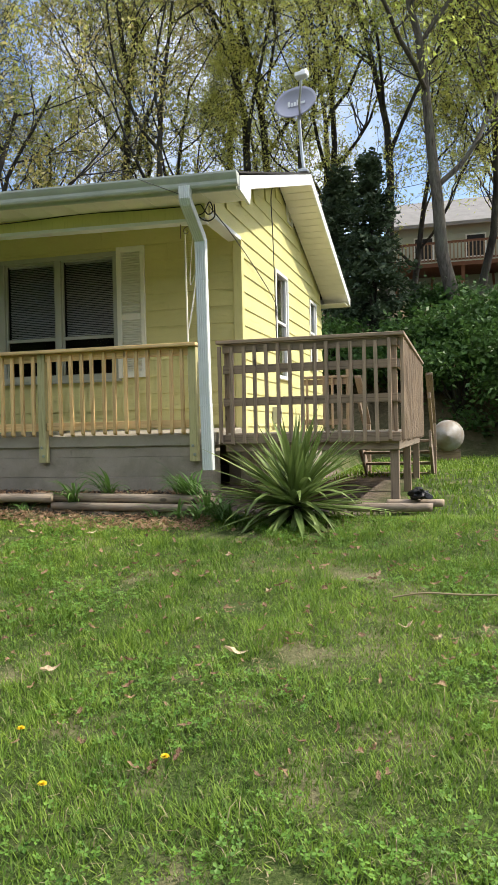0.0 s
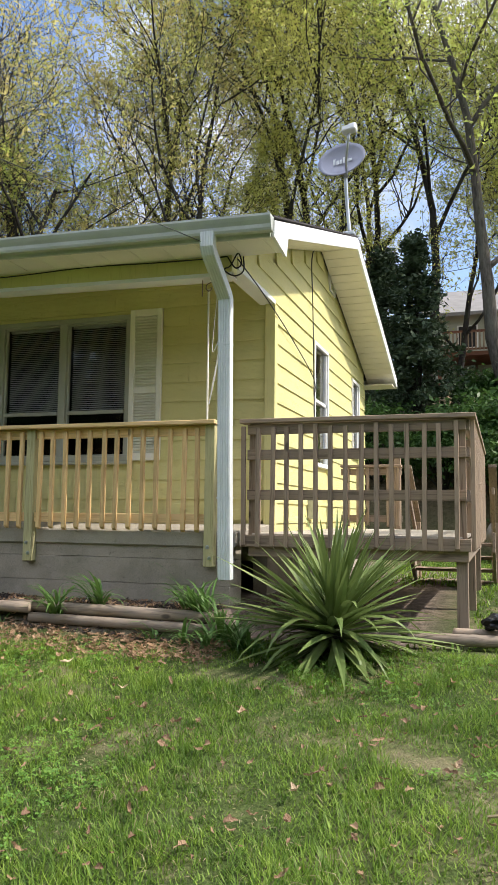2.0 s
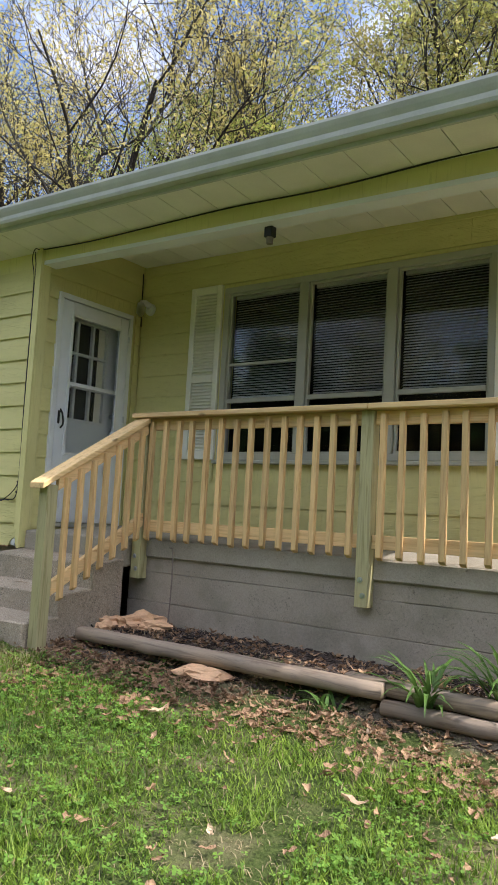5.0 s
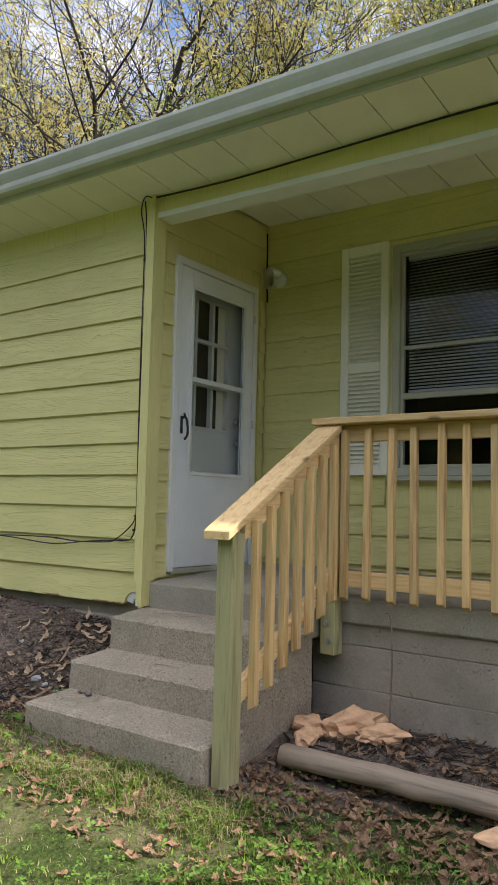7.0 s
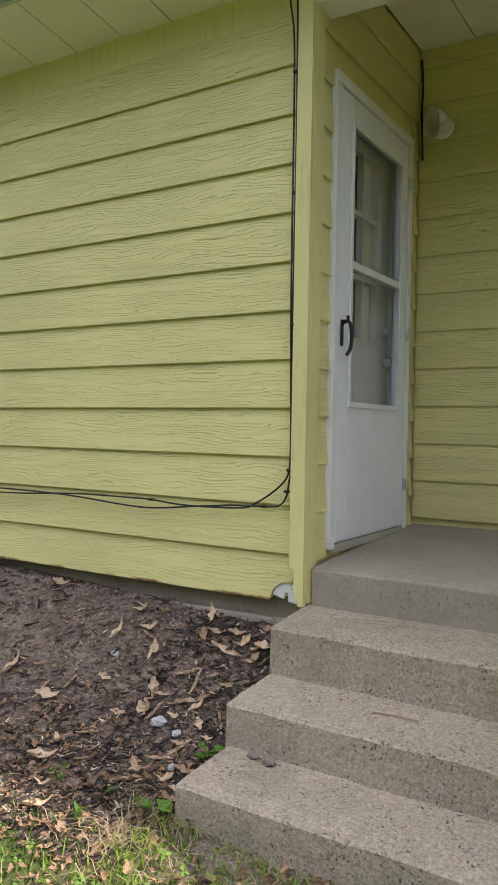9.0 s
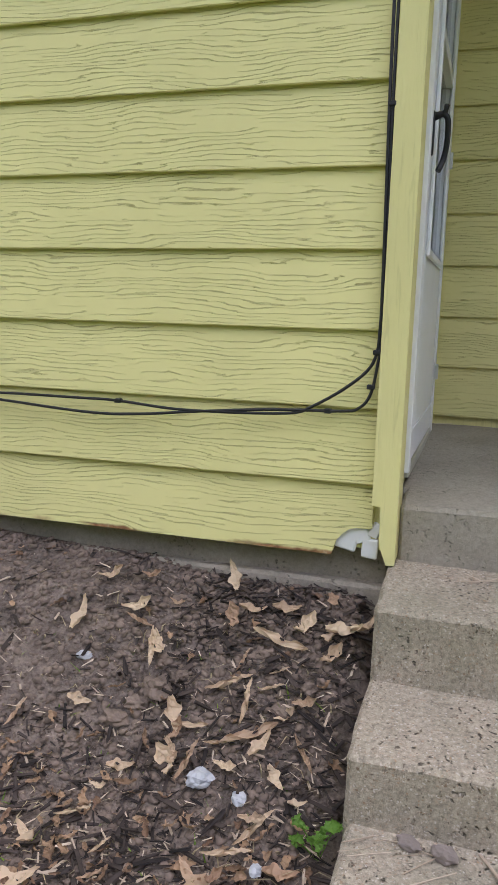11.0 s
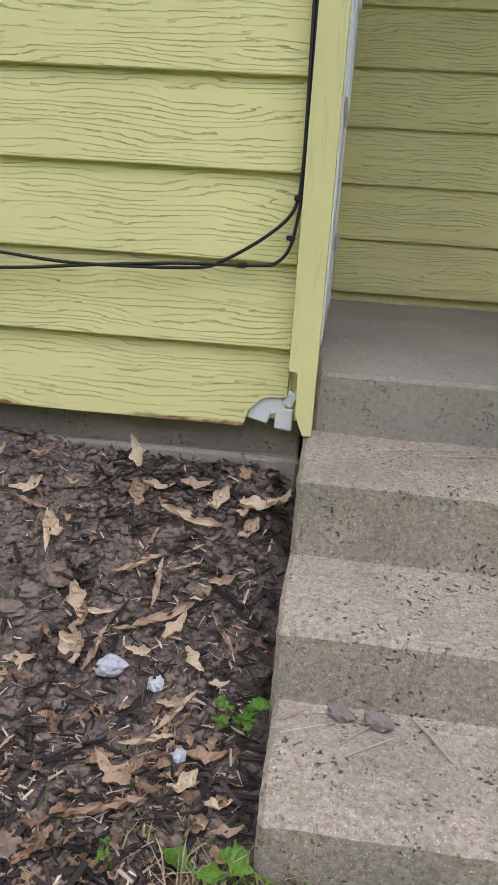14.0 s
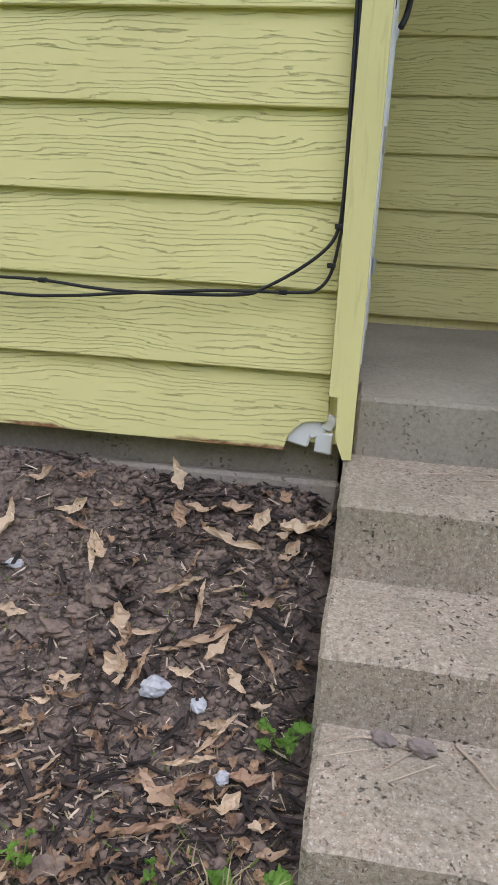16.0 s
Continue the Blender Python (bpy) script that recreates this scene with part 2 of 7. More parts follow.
def grained_paint(name, c):
    """Painted trim boards with an embossed upright grain."""
    k = Nodes(name)
    v = k.place((34, 34, 2.2))
    g, blot = k.noise(v, 1.8, 4, 0.6, 0.8), k.noise(k.place(), 1.5, 4)
    col = k.ramp(blot, [(0.3, scaled(c, 0.92)), (0.7, scaled(c, 1.06))])
    col = k.mix(k.ramp(g, [(0.36, (0.22, 0.22, 0.22)), (0.44, (0, 0, 0))]), col, scaled(c, 0.5))
    k.bump(g, 0.6, 0.004)
    return k.done(col, 0.55, 0, 0.35)


M_TRIM_Y = grained_paint("yellow_trim_paint", (0.680, 0.630, 0.278))
M_WHITE = plain("white_paint", (0.74, 0.75, 0.73), 0.45, vary=0.07, scale=4)
M_SOFFIT = plain("soffit_white", (0.78, 0.75, 0.67), 0.55, vary=0.10, scale=3)
M_GUTTER = plain("gutter_enamel", (0.48, 0.50, 0.45), 0.5, vary=0.16, scale=4, spec=0.4)
M_SPOUT = plain("downspout_enamel", (0.60, 0.63, 0.61), 0.45, vary=0.12, scale=5, spec=0.5)
M_CREAM = plain("cream_shutter", (0.82, 0.80, 0.68), 0.5, vary=0.06)
M_DOOR = plain("storm_door_enamel", (0.76, 0.78, 0.79), 0.35, vary=0.05, spec=0.5)
# near-black that paints the shade behind glass and open joints
M_DARK = plain("painted_darkness", (0.018, 0.018, 0.02), 0.8, vary=0.3)
M_BLIND = plain("grey_blind", (0.60, 0.60, 0.60), 0.5, vary=0.1)
M_ALU = plain("window_aluminium", (0.42, 0.42, 0.34), 0.4, 0.1, vary=0.1)
M_BLACK = plain("black_plastic", (0.012, 0.012, 0.013), 0.45, vary=0.2)
M_GLASS = glass_mat("window_glass", (0.95, 0.97, 0.97))
M_FROST = glass_mat("frosted_bulb", (0.85, 0.86, 0.82), 0.35)
M_NEW_X = lumber("new_pine_x", (0.70, 0.50, 0.255), (0.52, 0.33, 0.145), "x")
M_NEW_Y = lumber("new_pine_y", (0.70, 0.50, 0.255), (0.52, 0.33, 0.145), "y")
M_NEW_Z = lumber("new_pine_z", (0.66, 0.46, 0.220), (0.48, 0.29, 0.12), "z")
M_POST = lumber("treated_post", (0.42, 0.39, 0.21), (0.25, 0.23, 0.10), "z")
M_OLD_X = lumber("weathered_deck_x", (0.330, 0.245, 0.175), (0.150, 0.105, 0.072), "x", True, 0.28)
M_OLD_Y = lumber("weathered_deck_y", (0.33, 0.26, 0.20), (0.16, 0.12, 0.09), "y", True, 0.3)
M_OLD_Z = lumber("weathered_deck_z", (0.330, 0.245, 0.175), (0.150, 0.105, 0.072), "z", True, 0.25)
M_LOG = lumber("landscape_timber", (0.30, 0.235, 0.175), (0.15, 0.11, 0.08), "x", True, 0.5)
M_SLAB = concrete("porch_concrete", (0.350, 0.316, 0.252), 0.28, 0.35, 0.2)
M_STEP = concrete("step_concrete", (0.385, 0.328, 0.248), 0.70, 1.0, 0.42)
M_FOUND = concrete("foundation_concrete", (0.345, 0.302, 0.240), 0.28, 0.4, 0.5)
M_STEEL = plain("galvanised_steel", (0.55, 0.57, 0.58), 0.35, 0.9, vary=0.15)
M_SHINGLE = plain("roof_shingle", (0.055, 0.05, 0.047), 0.9, vary=0.35, scale=9, grain=160, bump=0.5)
M_BARK = bark("grey_bark", (0.11, 0.096, 0.082))
M_BARK_DARK = bark("dark_bark", (0.040, 0.034, 0.030))
M_LEAF_A = leaf_mat("spring_leaves_yellow", (0.44, 0.46, 0.10), (0.68, 0.67, 0.20), 0.55, 0.65)
M_LEAF_B = leaf_mat("spring_leaves_green", (0.34, 0.44, 0.08), (0.60, 0.64, 0.17), 0.55, 0.65)
M_LEAF_C = leaf_mat("spring_leaves_gold", (0.54, 0.46, 0.13), (0.72, 0.63, 0.24), 0.55, 0.6)
M_SHRUB = leaf_mat("shrub_leaves", (0.035, 0.085, 0.020), (0.10, 0.19, 0.045), 0.45)
M_CEDAR = leaf_mat("cedar_needles", (0.030, 0.055, 0.028), (0.085, 0.120, 0.058), 0.6, 0.15)
M_GRASS = leaf_mat("grass_blades", (0.060, 0.145, 0.016), (0.28, 0.40, 0.068), 0.5, 0.42, True, 0.85)
M_STRAW = leaf_mat("dry_straw", (0.25, 0.20, 0.11), (0.47, 0.39, 0.24), 0.7, 0.3)
M_CLOVER = leaf_mat("clover_leaves", (0.060, 0.150, 0.022), (0.20, 0.36, 0.06), 0.5, 0.35, True, 0.6)
M_YUCCA = leaf_mat("yucca_leaves", (0.055, 0.115, 0.026), (0.42, 0.48, 0.17), 0.4, 0.2)
M_LILY = leaf_mat("lily_leaves", (0.050, 0.120, 0.028), (0.15, 0.26, 0.06), 0.4, 0.3)
M_DRYLEAF = leaf_mat("dry_leaves", (0.125, 0.066, 0.040), (0.46, 0.305, 0.180), 0.7, 0.2)
M_TANLEAF = leaf_mat("tan_leaf", (0.32, 0.185, 0.110), (0.72, 0.575, 0.390), 0.65, 0.2, False)
M_PALE = leaf_mat("pale_splinters", (0.36, 0.27, 0.19), (0.66, 0.55, 0.42), 0.75, 0.1)
M_MULCH = leaf_mat("bark_mulch", (0.006, 0.005, 0.005), (0.080, 0.058, 0.046), 0.85, 0.0)


# ---- building helpers ----
def box(bm, x0, x1, y0, y1, z0, z1, bevel=0.0):
    """A box between two corners, its edges rounded by bevel."""
    r = bmesh.ops.create_cube(bm, size=1.0)
    vs = r["verts"]
    bmesh.ops.scale(bm, vec=(abs(x1 - x0), abs(y1 - y0), abs(z1 - z0)), verts=vs)
    bmesh.ops.translate(bm, vec=((x0 + x1) / 2, (y0 + y1) / 2, (z0 + z1) / 2), verts=vs)
    if bevel:
        es = list({e for v in vs for e in v.link_edges})
        bmesh.ops.bevel(bm, geom=es, offset=bevel, segments=1, affect="EDGES", profile=0.5)
    return vs


def boxes(*specs, bevel=0.0):
    bm = bmesh.new()
    for s in specs:
        box(bm, *s, bevel=bevel)
    return bm


def cyl(bm, a, b, ra, rb=None, n=12, caps=True):
    """A tapered round bar from a to b."""
    a, b = Vector(a), Vector(b)
    rb = ra if rb is None else rb
    r = bmesh.ops.create_cone(bm, cap_ends=caps, segments=n, radius1=ra, radius2=rb, depth=(b - a).length)
    m = Matrix.Translation((a + b) / 2) @ (b - a).to_track_quat("Z", "Y").to_matrix().to_4x4()
    bmesh.ops.transform(bm, matrix=m, verts=r["verts"])
    return r["verts"]


def sweep(bm, points, r, n=8):
    """A round tube along a line of points; r is one radius or one a point."""
    pts = [Vector(p) for p in points]
    rs = r if isinstance(r, (list, tuple)) else [r] * len(pts)
    rings, side = [], None
    for i, p in enumerate(pts):
        d = (pts[min(i + 1, len(pts) - 1)] - pts[max(i - 1, 0)]).normalized()
        if side is None:
            side = d.orthogonal().normalized()
        side = (side - d * side.dot(d)).normalized()
        up = d.cross(side)
        rings.append([bm.verts.new(p + (side * math.cos(2 * math.pi * j / n) + up * math.sin(2 * math.pi * j / n)) * rs[i]) for j in range(n)])
    for a, b in zip(rings, rings[1:]):
        for j in range(n):
            bm.faces.new((a[j], a[(j + 1) % n], b[(j + 1) % n], b[j]))
    bm.faces.new(rings[0][::-1])
    bm.faces.new(rings[-1])


def profile_x(bm, outline, x0, x1, dz0=0.0, dz1=0.0):
    """A bar along x with a (y, z) outline; its ends lie dz0 and dz1 higher."""
    a = [bm.verts.new((x0, y, z + dz0)) for y, z in outline]
    b = [bm.verts.new((x1, y, z + dz1)) for y, z in outline]
    n = len(outline)
    for i in range(n):
        bm.faces.new((a[i], a[(i + 1) % n], b[(i + 1) % n], b[i]))
    bm.faces.new(a[::-1])
    bm.faces.new(b)
    bmesh.ops.recalc_face_normals(bm, faces=bm.faces[:])


def smooth_curve(points, steps=6):
    """Points along a Catmull-Rom curve."""
    pts = [Vector(p) for p in points]
    ext = [pts[0] * 2 - pts[1]] + pts + [pts[-1] * 2 - pts[-2]]
    out = []
    for i in range(1, len(ext) - 2):
        p0, p1, p2, p3 = ext[i - 1:i + 3]
        for s in range(steps):
            t = s / steps
            out.append(0.5 * (2 * p1 + (p2 - p0) * t + (2 * p0 - 5 * p1 + 4 * p2 - p3) * t * t + (3 * p1 - p0 - 3 * p2 + p3) * t ** 3))
    out.append(pts[-1])
    return out


ORIGIN = {}


def thing(name, base, label, category, group="", kind=""):
    """An Empty at the base of a thing; its parts are built in world places."""
    ob = tagged(new(name), label, category, group, kind)
    ob.location = base
    ob.empty_display_size = 0.1
    ORIGIN[ob.name] = Vector(base)
    return ob


def mesh_of(bm, name, mat, smooth=False):
    me = bpy.data.meshes.new(name)
    bm.to_mesh(me)
    bm.free()
    me.materials.append(mat)
    if smooth:
        me.polygons.foreach_set("use_smooth", [True] * len(me.polygons))
    return me


def part(name, bm, mat, parent, label="", smooth=False):
    """One mesh, built in world places, as a part of a thing or of a part."""
    o = ORIGIN.get(parent.name, Vector())
    bmesh.ops.translate(bm, vec=-o, verts=bm.verts[:])
    ob = new(name, mesh_of(bm, name, mat, smooth))
    ob.parent = parent
    ORIGIN[ob.name] = o
    return tagged(ob, label)


def solid(name, bm, mat, label, category, group="", kind="", smooth=False, base=None):
    """A thing of one mesh, with its origin at its base."""
    vs = [v.co for v in bm.verts]
    if base is None:
        base = Vector((sum(v.x for v in vs) / len(vs), sum(v.y for v in vs) / len(vs), min(v.z for v in vs)))
    base = Vector(base)
    bmesh.ops.translate(bm, vec=-base, verts=bm.verts[:])
    ob = tagged(new(name, mesh_of(bm, name, mat, smooth)), label, category, group, kind)
    ob.location = base
    ORIGIN[ob.name] = base
    return ob


def piece(name, me, parent, at, turn=(0, 0, 0), scale=(1, 1, 1)):
    """A piece that shares its mesh with others, placed in the world under parent."""
    ob = new(name, me)
    ob.parent = parent
    ob.location = Vector(at) - ORIGIN.get(parent.name, Vector())
    ob.rotation_euler = [radians(a) for a in turn]
    ob.scale = scale
    return ob


def raw_mesh(name, verts, faces, mat, smooth=False):
    """A mesh from numpy arrays: verts (n, 3), faces (m, k)."""
    me = bpy.data.meshes.new(name)
    nv, (nf, k) = len(verts), faces.shape
    me.vertices.add(nv)
    me.vertices.foreach_set("co", np.ascontiguousarray(verts, dtype=np.float32).ravel())
    me.loops.add(nf * k)
    me.loops.foreach_set("vertex_index", np.ascontiguousarray(faces, dtype=np.int32).ravel())
    me.polygons.add(nf)
    me.polygons.foreach_set("loop_start", np.arange(0, nf * k, k, dtype=np.int32))
    me.polygons.foreach_set("use_smooth", np.full(nf, smooth))
    me.update(calc_edges=True)
    me.materials.append(mat)
    return me


# ---- the lie of the land ----
def step01(a, b, v):                     # 0 at a, 1 at b
    t = min(max((v - a) / (b - a), 0.0), 1.0)
    return t * t * (3 - 2 * t)


def ground_z(x, y):
    """The ground's height: a lawn that rises to the house, beds along it, woods uphill behind."""
    lawn = 0.06 + 0.128 * (min(y, 7.3) - 3.9)
    if y < 3.0:
        lawn = 0.06 - 0.115 + 0.08 * (y - 3.0)
    lawn = max(lawn, -0.9)
    if x < -3.0:
        lawn += 0.045 * (min(-3.0 - x, 6.0)) * step01(3.0, 6.5, y)
    z = lawn
    if x < -2.1:                         # the beds against the house
        bed = 0.70 if x > -6.6 else 0.70 + 0.02 * (-6.6 - x)
        z += (bed - z) * step01(7.30, 7.50, y)
    if x < -7.2:
        z += (0.33 + 0.035 * step01(-7.75, -8.2, x)) * step01(7.05, 7.80, y) * step01(-7.2, -7.5, x)
    z += 0.10 * step01(7.3, 12, y) * step01(-2.2, -1.2, x)
    hill = max(0.0, y - 19.5 - 0.12 * abs(x))
    z += 0.66 * min(hill, 6.0) * step01(0, 1.5, hill) + 0.22 * min(max(hill - 6.0, 0.0), 60)
    side = max(0.0, x - 6.0)
    z += 0.05 * min(side, 40)
    z += 0.018 * noise.noise((x * 0.9, y * 0.9, 3.1)) + 0.008 * noise.noise((x * 3.1, y * 3.1, 7.7))
    return z


# ---- main sizes ----
GABLE_X, BACK_Y, WING_Y, DOOR_X = -2.16, 9.03, 7.76, -7.42
REAR_Y, LEFT_X = 14.45, -15.5
EAVE_Y, RAKE_X, RIDGE_Y, RIDGE_Z = 7.36, -1.67, 11.12, 5.075
EXPO = 0.2065


def gutter_z(x):
    return 3.872 - 0.0235 * (x + 1.67)


def soffit_z(x):
    return 3.745 - 0.011 * (x + 2.16)


# ---- ground ----
def build_ground():
    xs = np.concatenate([np.linspace(-400, -40, 14), np.linspace(-38, -13, 20), np.linspace(-12.5, 5, 141), np.linspace(6, 38, 26), np.linspace(42, 400, 14)])
    ys = np.concatenate([np.linspace(-400, -30, 12), np.linspace(-26, 0.5, 16), np.linspace(0.7, 9.4, 110), np.linspace(10, 60, 50), np.linspace(66, 500, 16)])
    verts = np.array([(x, y, ground_z(float(x), float(y))) for y in ys for x in xs])
    nx, ny = len(xs), len(ys)
    i, j = np.meshgrid(np.arange(nx - 1), np.arange(ny - 1))
    a = (j * nx + i).ravel()
    faces = np.stack([a, a + 1, a + 1 + nx, a + nx], 1)
    k = Nodes("ground_soil_and_turf")
    v = k.place()
    sep = k.n("ShaderNodeSeparateXYZ")
    k.link(v, sep.inputs[0])
    grit, lump, patch = k.noise(v, 60, 5, 0.7), k.noise(v, 9, 5, 0.65), k.noise(v, 2.2, 4)
    turf = k.ramp(grit, [(0.3, (0.024, 0.034, 0.011)), (0.55, (0.060, 0.086, 0.023)), (0.75, (0.14, 0.14, 0.056))])
    turf = k.mix(k.ramp(patch, [(0.50, (0, 0, 0)), (0.66, (0.5, 0.5, 0.5))]), turf, (0.25, 0.200, 0.125))
    soil = k.ramp(lump, [(0.34, (0.020, 0.015, 0.012)), (0.52, (0.135, 0.100, 0.078)), (0.74, (0.34, 0.265, 0.21))])
    soil = k.mix(0.4, soil, k.ramp(grit, [(0.35, (0.08, 0.062, 0.053)), (0.7, (0.36, 0.30, 0.25))]))
    edge = k.math("ADD", sep.outputs["Y"], k.math("MULTIPLY", k.math("SUBTRACT", k.noise(v, 2.5, 4), 0.5), 0.8))
    beyond = k.ramp(k.math("SUBTRACT", -5.2, sep.outputs["X"]), [(0.0, (0, 0, 0)), (0.9, (0.62, 0.62, 0.62))])
    edge = k.math("ADD", edge, beyond)
    bed = k.ramp(k.math("DIVIDE", k.math("SUBTRACT", edge, 6.98), 0.9), [(0.35, (0, 0, 0)), (0.6, (1, 1, 1))])
    wing = k.ramp(k.math("DIVIDE", k.math("SUBTRACT", -0.05, sep.outputs["X"]), 1.0), [(0.3, (0, 0, 0)), (0.7, (1, 1, 1))])
    front = k.ramp(k.math("DIVIDE", k.math("SUBTRACT", 15.5, sep.outputs["Y"]), 1.0), [(0.0, (0, 0, 0)), (1.0, (1, 1, 1))])
    woods = k.ramp(k.math("DIVIDE", k.math("SUBTRACT", sep.outputs["Y"], 19.0), 3.0), [(0.0, (0, 0, 0)), (1.0, (1, 1, 1))])
    col = k.mix(k.math("MULTIPLY", k.math("MULTIPLY", bed, wing), front), turf, soil)
    col = k.mix(woods, col, k.ramp(lump, [(0.3, (0.07, 0.06, 0.03)), (0.7, (0.17, 0.13, 0.08))]))
    k.bump(lump, 0.9, 0.05)
    k.bump(grit, 0.6, 0.01)
    mat = k.done(col, 0.95, 0, 0.1)
    tagged(new("ground", raw_mesh("ground", verts, faces, mat, True)), "sloping lawn and bare soil rising to the woods", "ground", kind="structure")


build_ground()


# ---- walls: cores with openings, clad with lap boards ----
def wall_core(name, x0, x1, y0, y1, z0, z1, holes, along, label):
    """A wall slab with openings cut through. along: 'x' or 'y'; holes: (a0, a1, z0, z1)."""
    lo, hi = (x0, x1) if along == "x" else (y0, y1)
    cuts = sorted({lo, hi, *[h[0] for h in holes], *[h[1] for h in holes]})
    bm = bmesh.new()
    for a, b in zip(cuts, cuts[1:]):
        spans, z = [], z0
        for h in sorted([h for h in holes if h[0] <= a + 1e-6 and h[1] >= b - 1e-6], key=lambda h: h[2]):
            spans.append((z, h[2]))
            z = h[3]
        spans.append((z, z1))
        for s, e in spans:
            if e - s > 0.005:
                box(bm, *((a, b, y0, y1) if along == "x" else (x0, x1, a, b)), s, e)
    return solid(name, bm, M_TRIM_Y, label, "wall", kind="structure")


WIN = (-6.33, -3.78, 2.05, 3.66)         # the triple window in the porch's back wall
SIDE_WIN = [(10.80, 11.50, 2.15, 3.62), (13.30, 13.80, 2.45, 3.58)]
DOOR = (7.96, 8.90, 1.385, 3.49)
wall_back = wall_core("wall_porch_back", -7.60, GABLE_X - 0.02, BACK_Y + 0.02, BACK_Y + 0.16, 1.38, 4.15, [(WIN[0], WIN[1], WIN[2], WIN[3])], "x", "yellow lap-sided porch wall in shade")
wall_door = wall_core("wall_door", DOOR_X - 0.16, DOOR_X - 0.02, WING_Y + 0.16, BACK_Y + 0.02, 1.10, 4.15, [DOOR], "y", "yellow lap-sided wall beside the porch door")
wall_wing = wall_core("wall_wing", LEFT_X, DOOR_X - 0.022, WING_Y + 0.02, WING_Y + 0.16, 1.20, 4.05, [], "x", "pale yellow embossed lap-sided front wall")
wall_gable = wall_core("wall_gable", GABLE_X - 0.16, GABLE_X - 0.02, BACK_Y + 0.02, REAR_Y, 1.20, 3.66, SIDE_WIN, "y", "sunlit yellow lap-sided gable wall")
wall_core("wall_rear", LEFT_X, GABLE_X - 0.16, REAR_Y - 0.14, REAR_Y, 0.6, 3.9, [], "x", "plain rear wall of the house")
wall_core("wall_left", LEFT_X - 0.14, LEFT_X, WING_Y + 0.02, REAR_Y, 0.6, 3.9, [], "y", "plain far end wall of the house")


def gable_upper():
    """The triangle of the gable, over the porch's open end too."""
    bm = bmesh.new()
    zt = lambda y: 3.80 + (RIDGE_Z - 0.10 - 3.80) * (1 - abs(y - RIDGE_Y) / (RIDGE_Y - EAVE_Y))
    pts = [(WING_Y + 0.02, 3.66), (REAR_Y, 3.66), (REAR_Y, zt(REAR_Y)), (RIDGE_Y, zt(RIDGE_Y)), (WING_Y + 0.02, zt(WING_Y + 0.02))]
    for x in (GABLE_X - 0.16, GABLE_X - 0.02):
        bm.faces.new([bm.verts.new((x, y, z)) for y, z in pts])
    bm.verts.ensure_lookup_table()
    n = len(pts)
    for i in range(n):
        bm.faces.new((bm.verts[i], bm.verts[(i + 1) % n], bm.verts[n + (i + 1) % n], bm.verts[n + i]))
    bmesh.ops.recalc_face_normals(bm, faces=bm.faces[:])
    return solid("wall_gable_upper", bm, M_TRIM_Y, "sunlit yellow lap-sided gable triangle", "wall", kind="structure")


wall_top = gable_upper()

# ---- foundation and porch ----
slab = thing("porch_slab", (-4.8, 8.5, 0.3), "grey board-formed concrete porch with a smooth floor", "porch", kind="structure")


def rough_box(x0, x1, y0, y1, z0, z1, cell=0.05, wear=0.012, seed=1.0, slope=0.0):
    """A cast block with worn, rounded, slightly uneven edges. slope: fall of the top towards -y."""
    bm = bmesh.new()
    box(bm, x0, x1, y0, y1, z0, z1, bevel=wear)
    for axis, a, b in ((0, x0, x1), (1, y0, y1), (2, z0, z1)):
        n = int((b - a) / cell)
        for i in range(1, n):
            co, no = [0, 0, 0], [0, 0, 0]
            co[axis], no[axis] = a + (b - a) * i / n, 1
            bmesh.ops.bisect_plane(bm, geom=bm.verts[:] + bm.edges[:] + bm.faces[:], plane_co=co, plane_no=no)
    for v in bm.verts:
        c = v.co
        v.co += 0.003 * noise.noise_vector(c * 6 + Vector((seed, 0, 0))) + 0.0028 * noise.noise_vector(c * 22 + Vector((0, seed, 0)))
        if slope and c.z > (z0 + z1) / 2:
            v.co.z -= slope * (y1 - c.y)
    return bm


FACE_Y = 7.96
part("floor", rough_box(-7.42, GABLE_X - 0.02, FACE_Y - 0.02, BACK_Y + 0.10, 1.20, 1.402, 0.12, 0.012, 2.0, 0.052), M_SLAB, slab, "worn smooth concrete porch floor")
courses = [(0.30, 0.862), (0.8645, 1.087), (1.0895, 1.20)]
for i, (a, b) in enumerate(courses):
    part("face_course", rough_box(-6.30, GABLE_X - 0.06, FACE_Y + 0.004 * (i - 1), FACE_Y + 0.3, a, b, 0.12, 0.003, 5.0 + i), M_FOUND, slab)
part("landing_edge", rough_box(-7.400, -6.22, 7.785, FACE_Y + 0.02, 1.12, 1.346, 0.06, 0.010, 9.0, 0.075), M_SLAB, slab)

steps = thing("front_steps", (-6.8, 7.3, 0.5), "weathered exposed-aggregate concrete front steps", "steps")
for i, (yf, yb, zb, zt, fall) in enumerate([(7.484, 7.80, 0.80, 1.177, 0.100), (7.186, 7.80, 0.62, 0.991, 0.087), (6.885, 7.60, 0.40, 0.810, 0.060)]):
    part("step", rough_box(-7.418 - 0.003 * i + (0.012 if i == 2 else 0), -6.205, yf, yb, zb, zt, 0.03 if i else 0.035, 0.010, 20.0 + 3 * i, fall), M_STEP, steps)

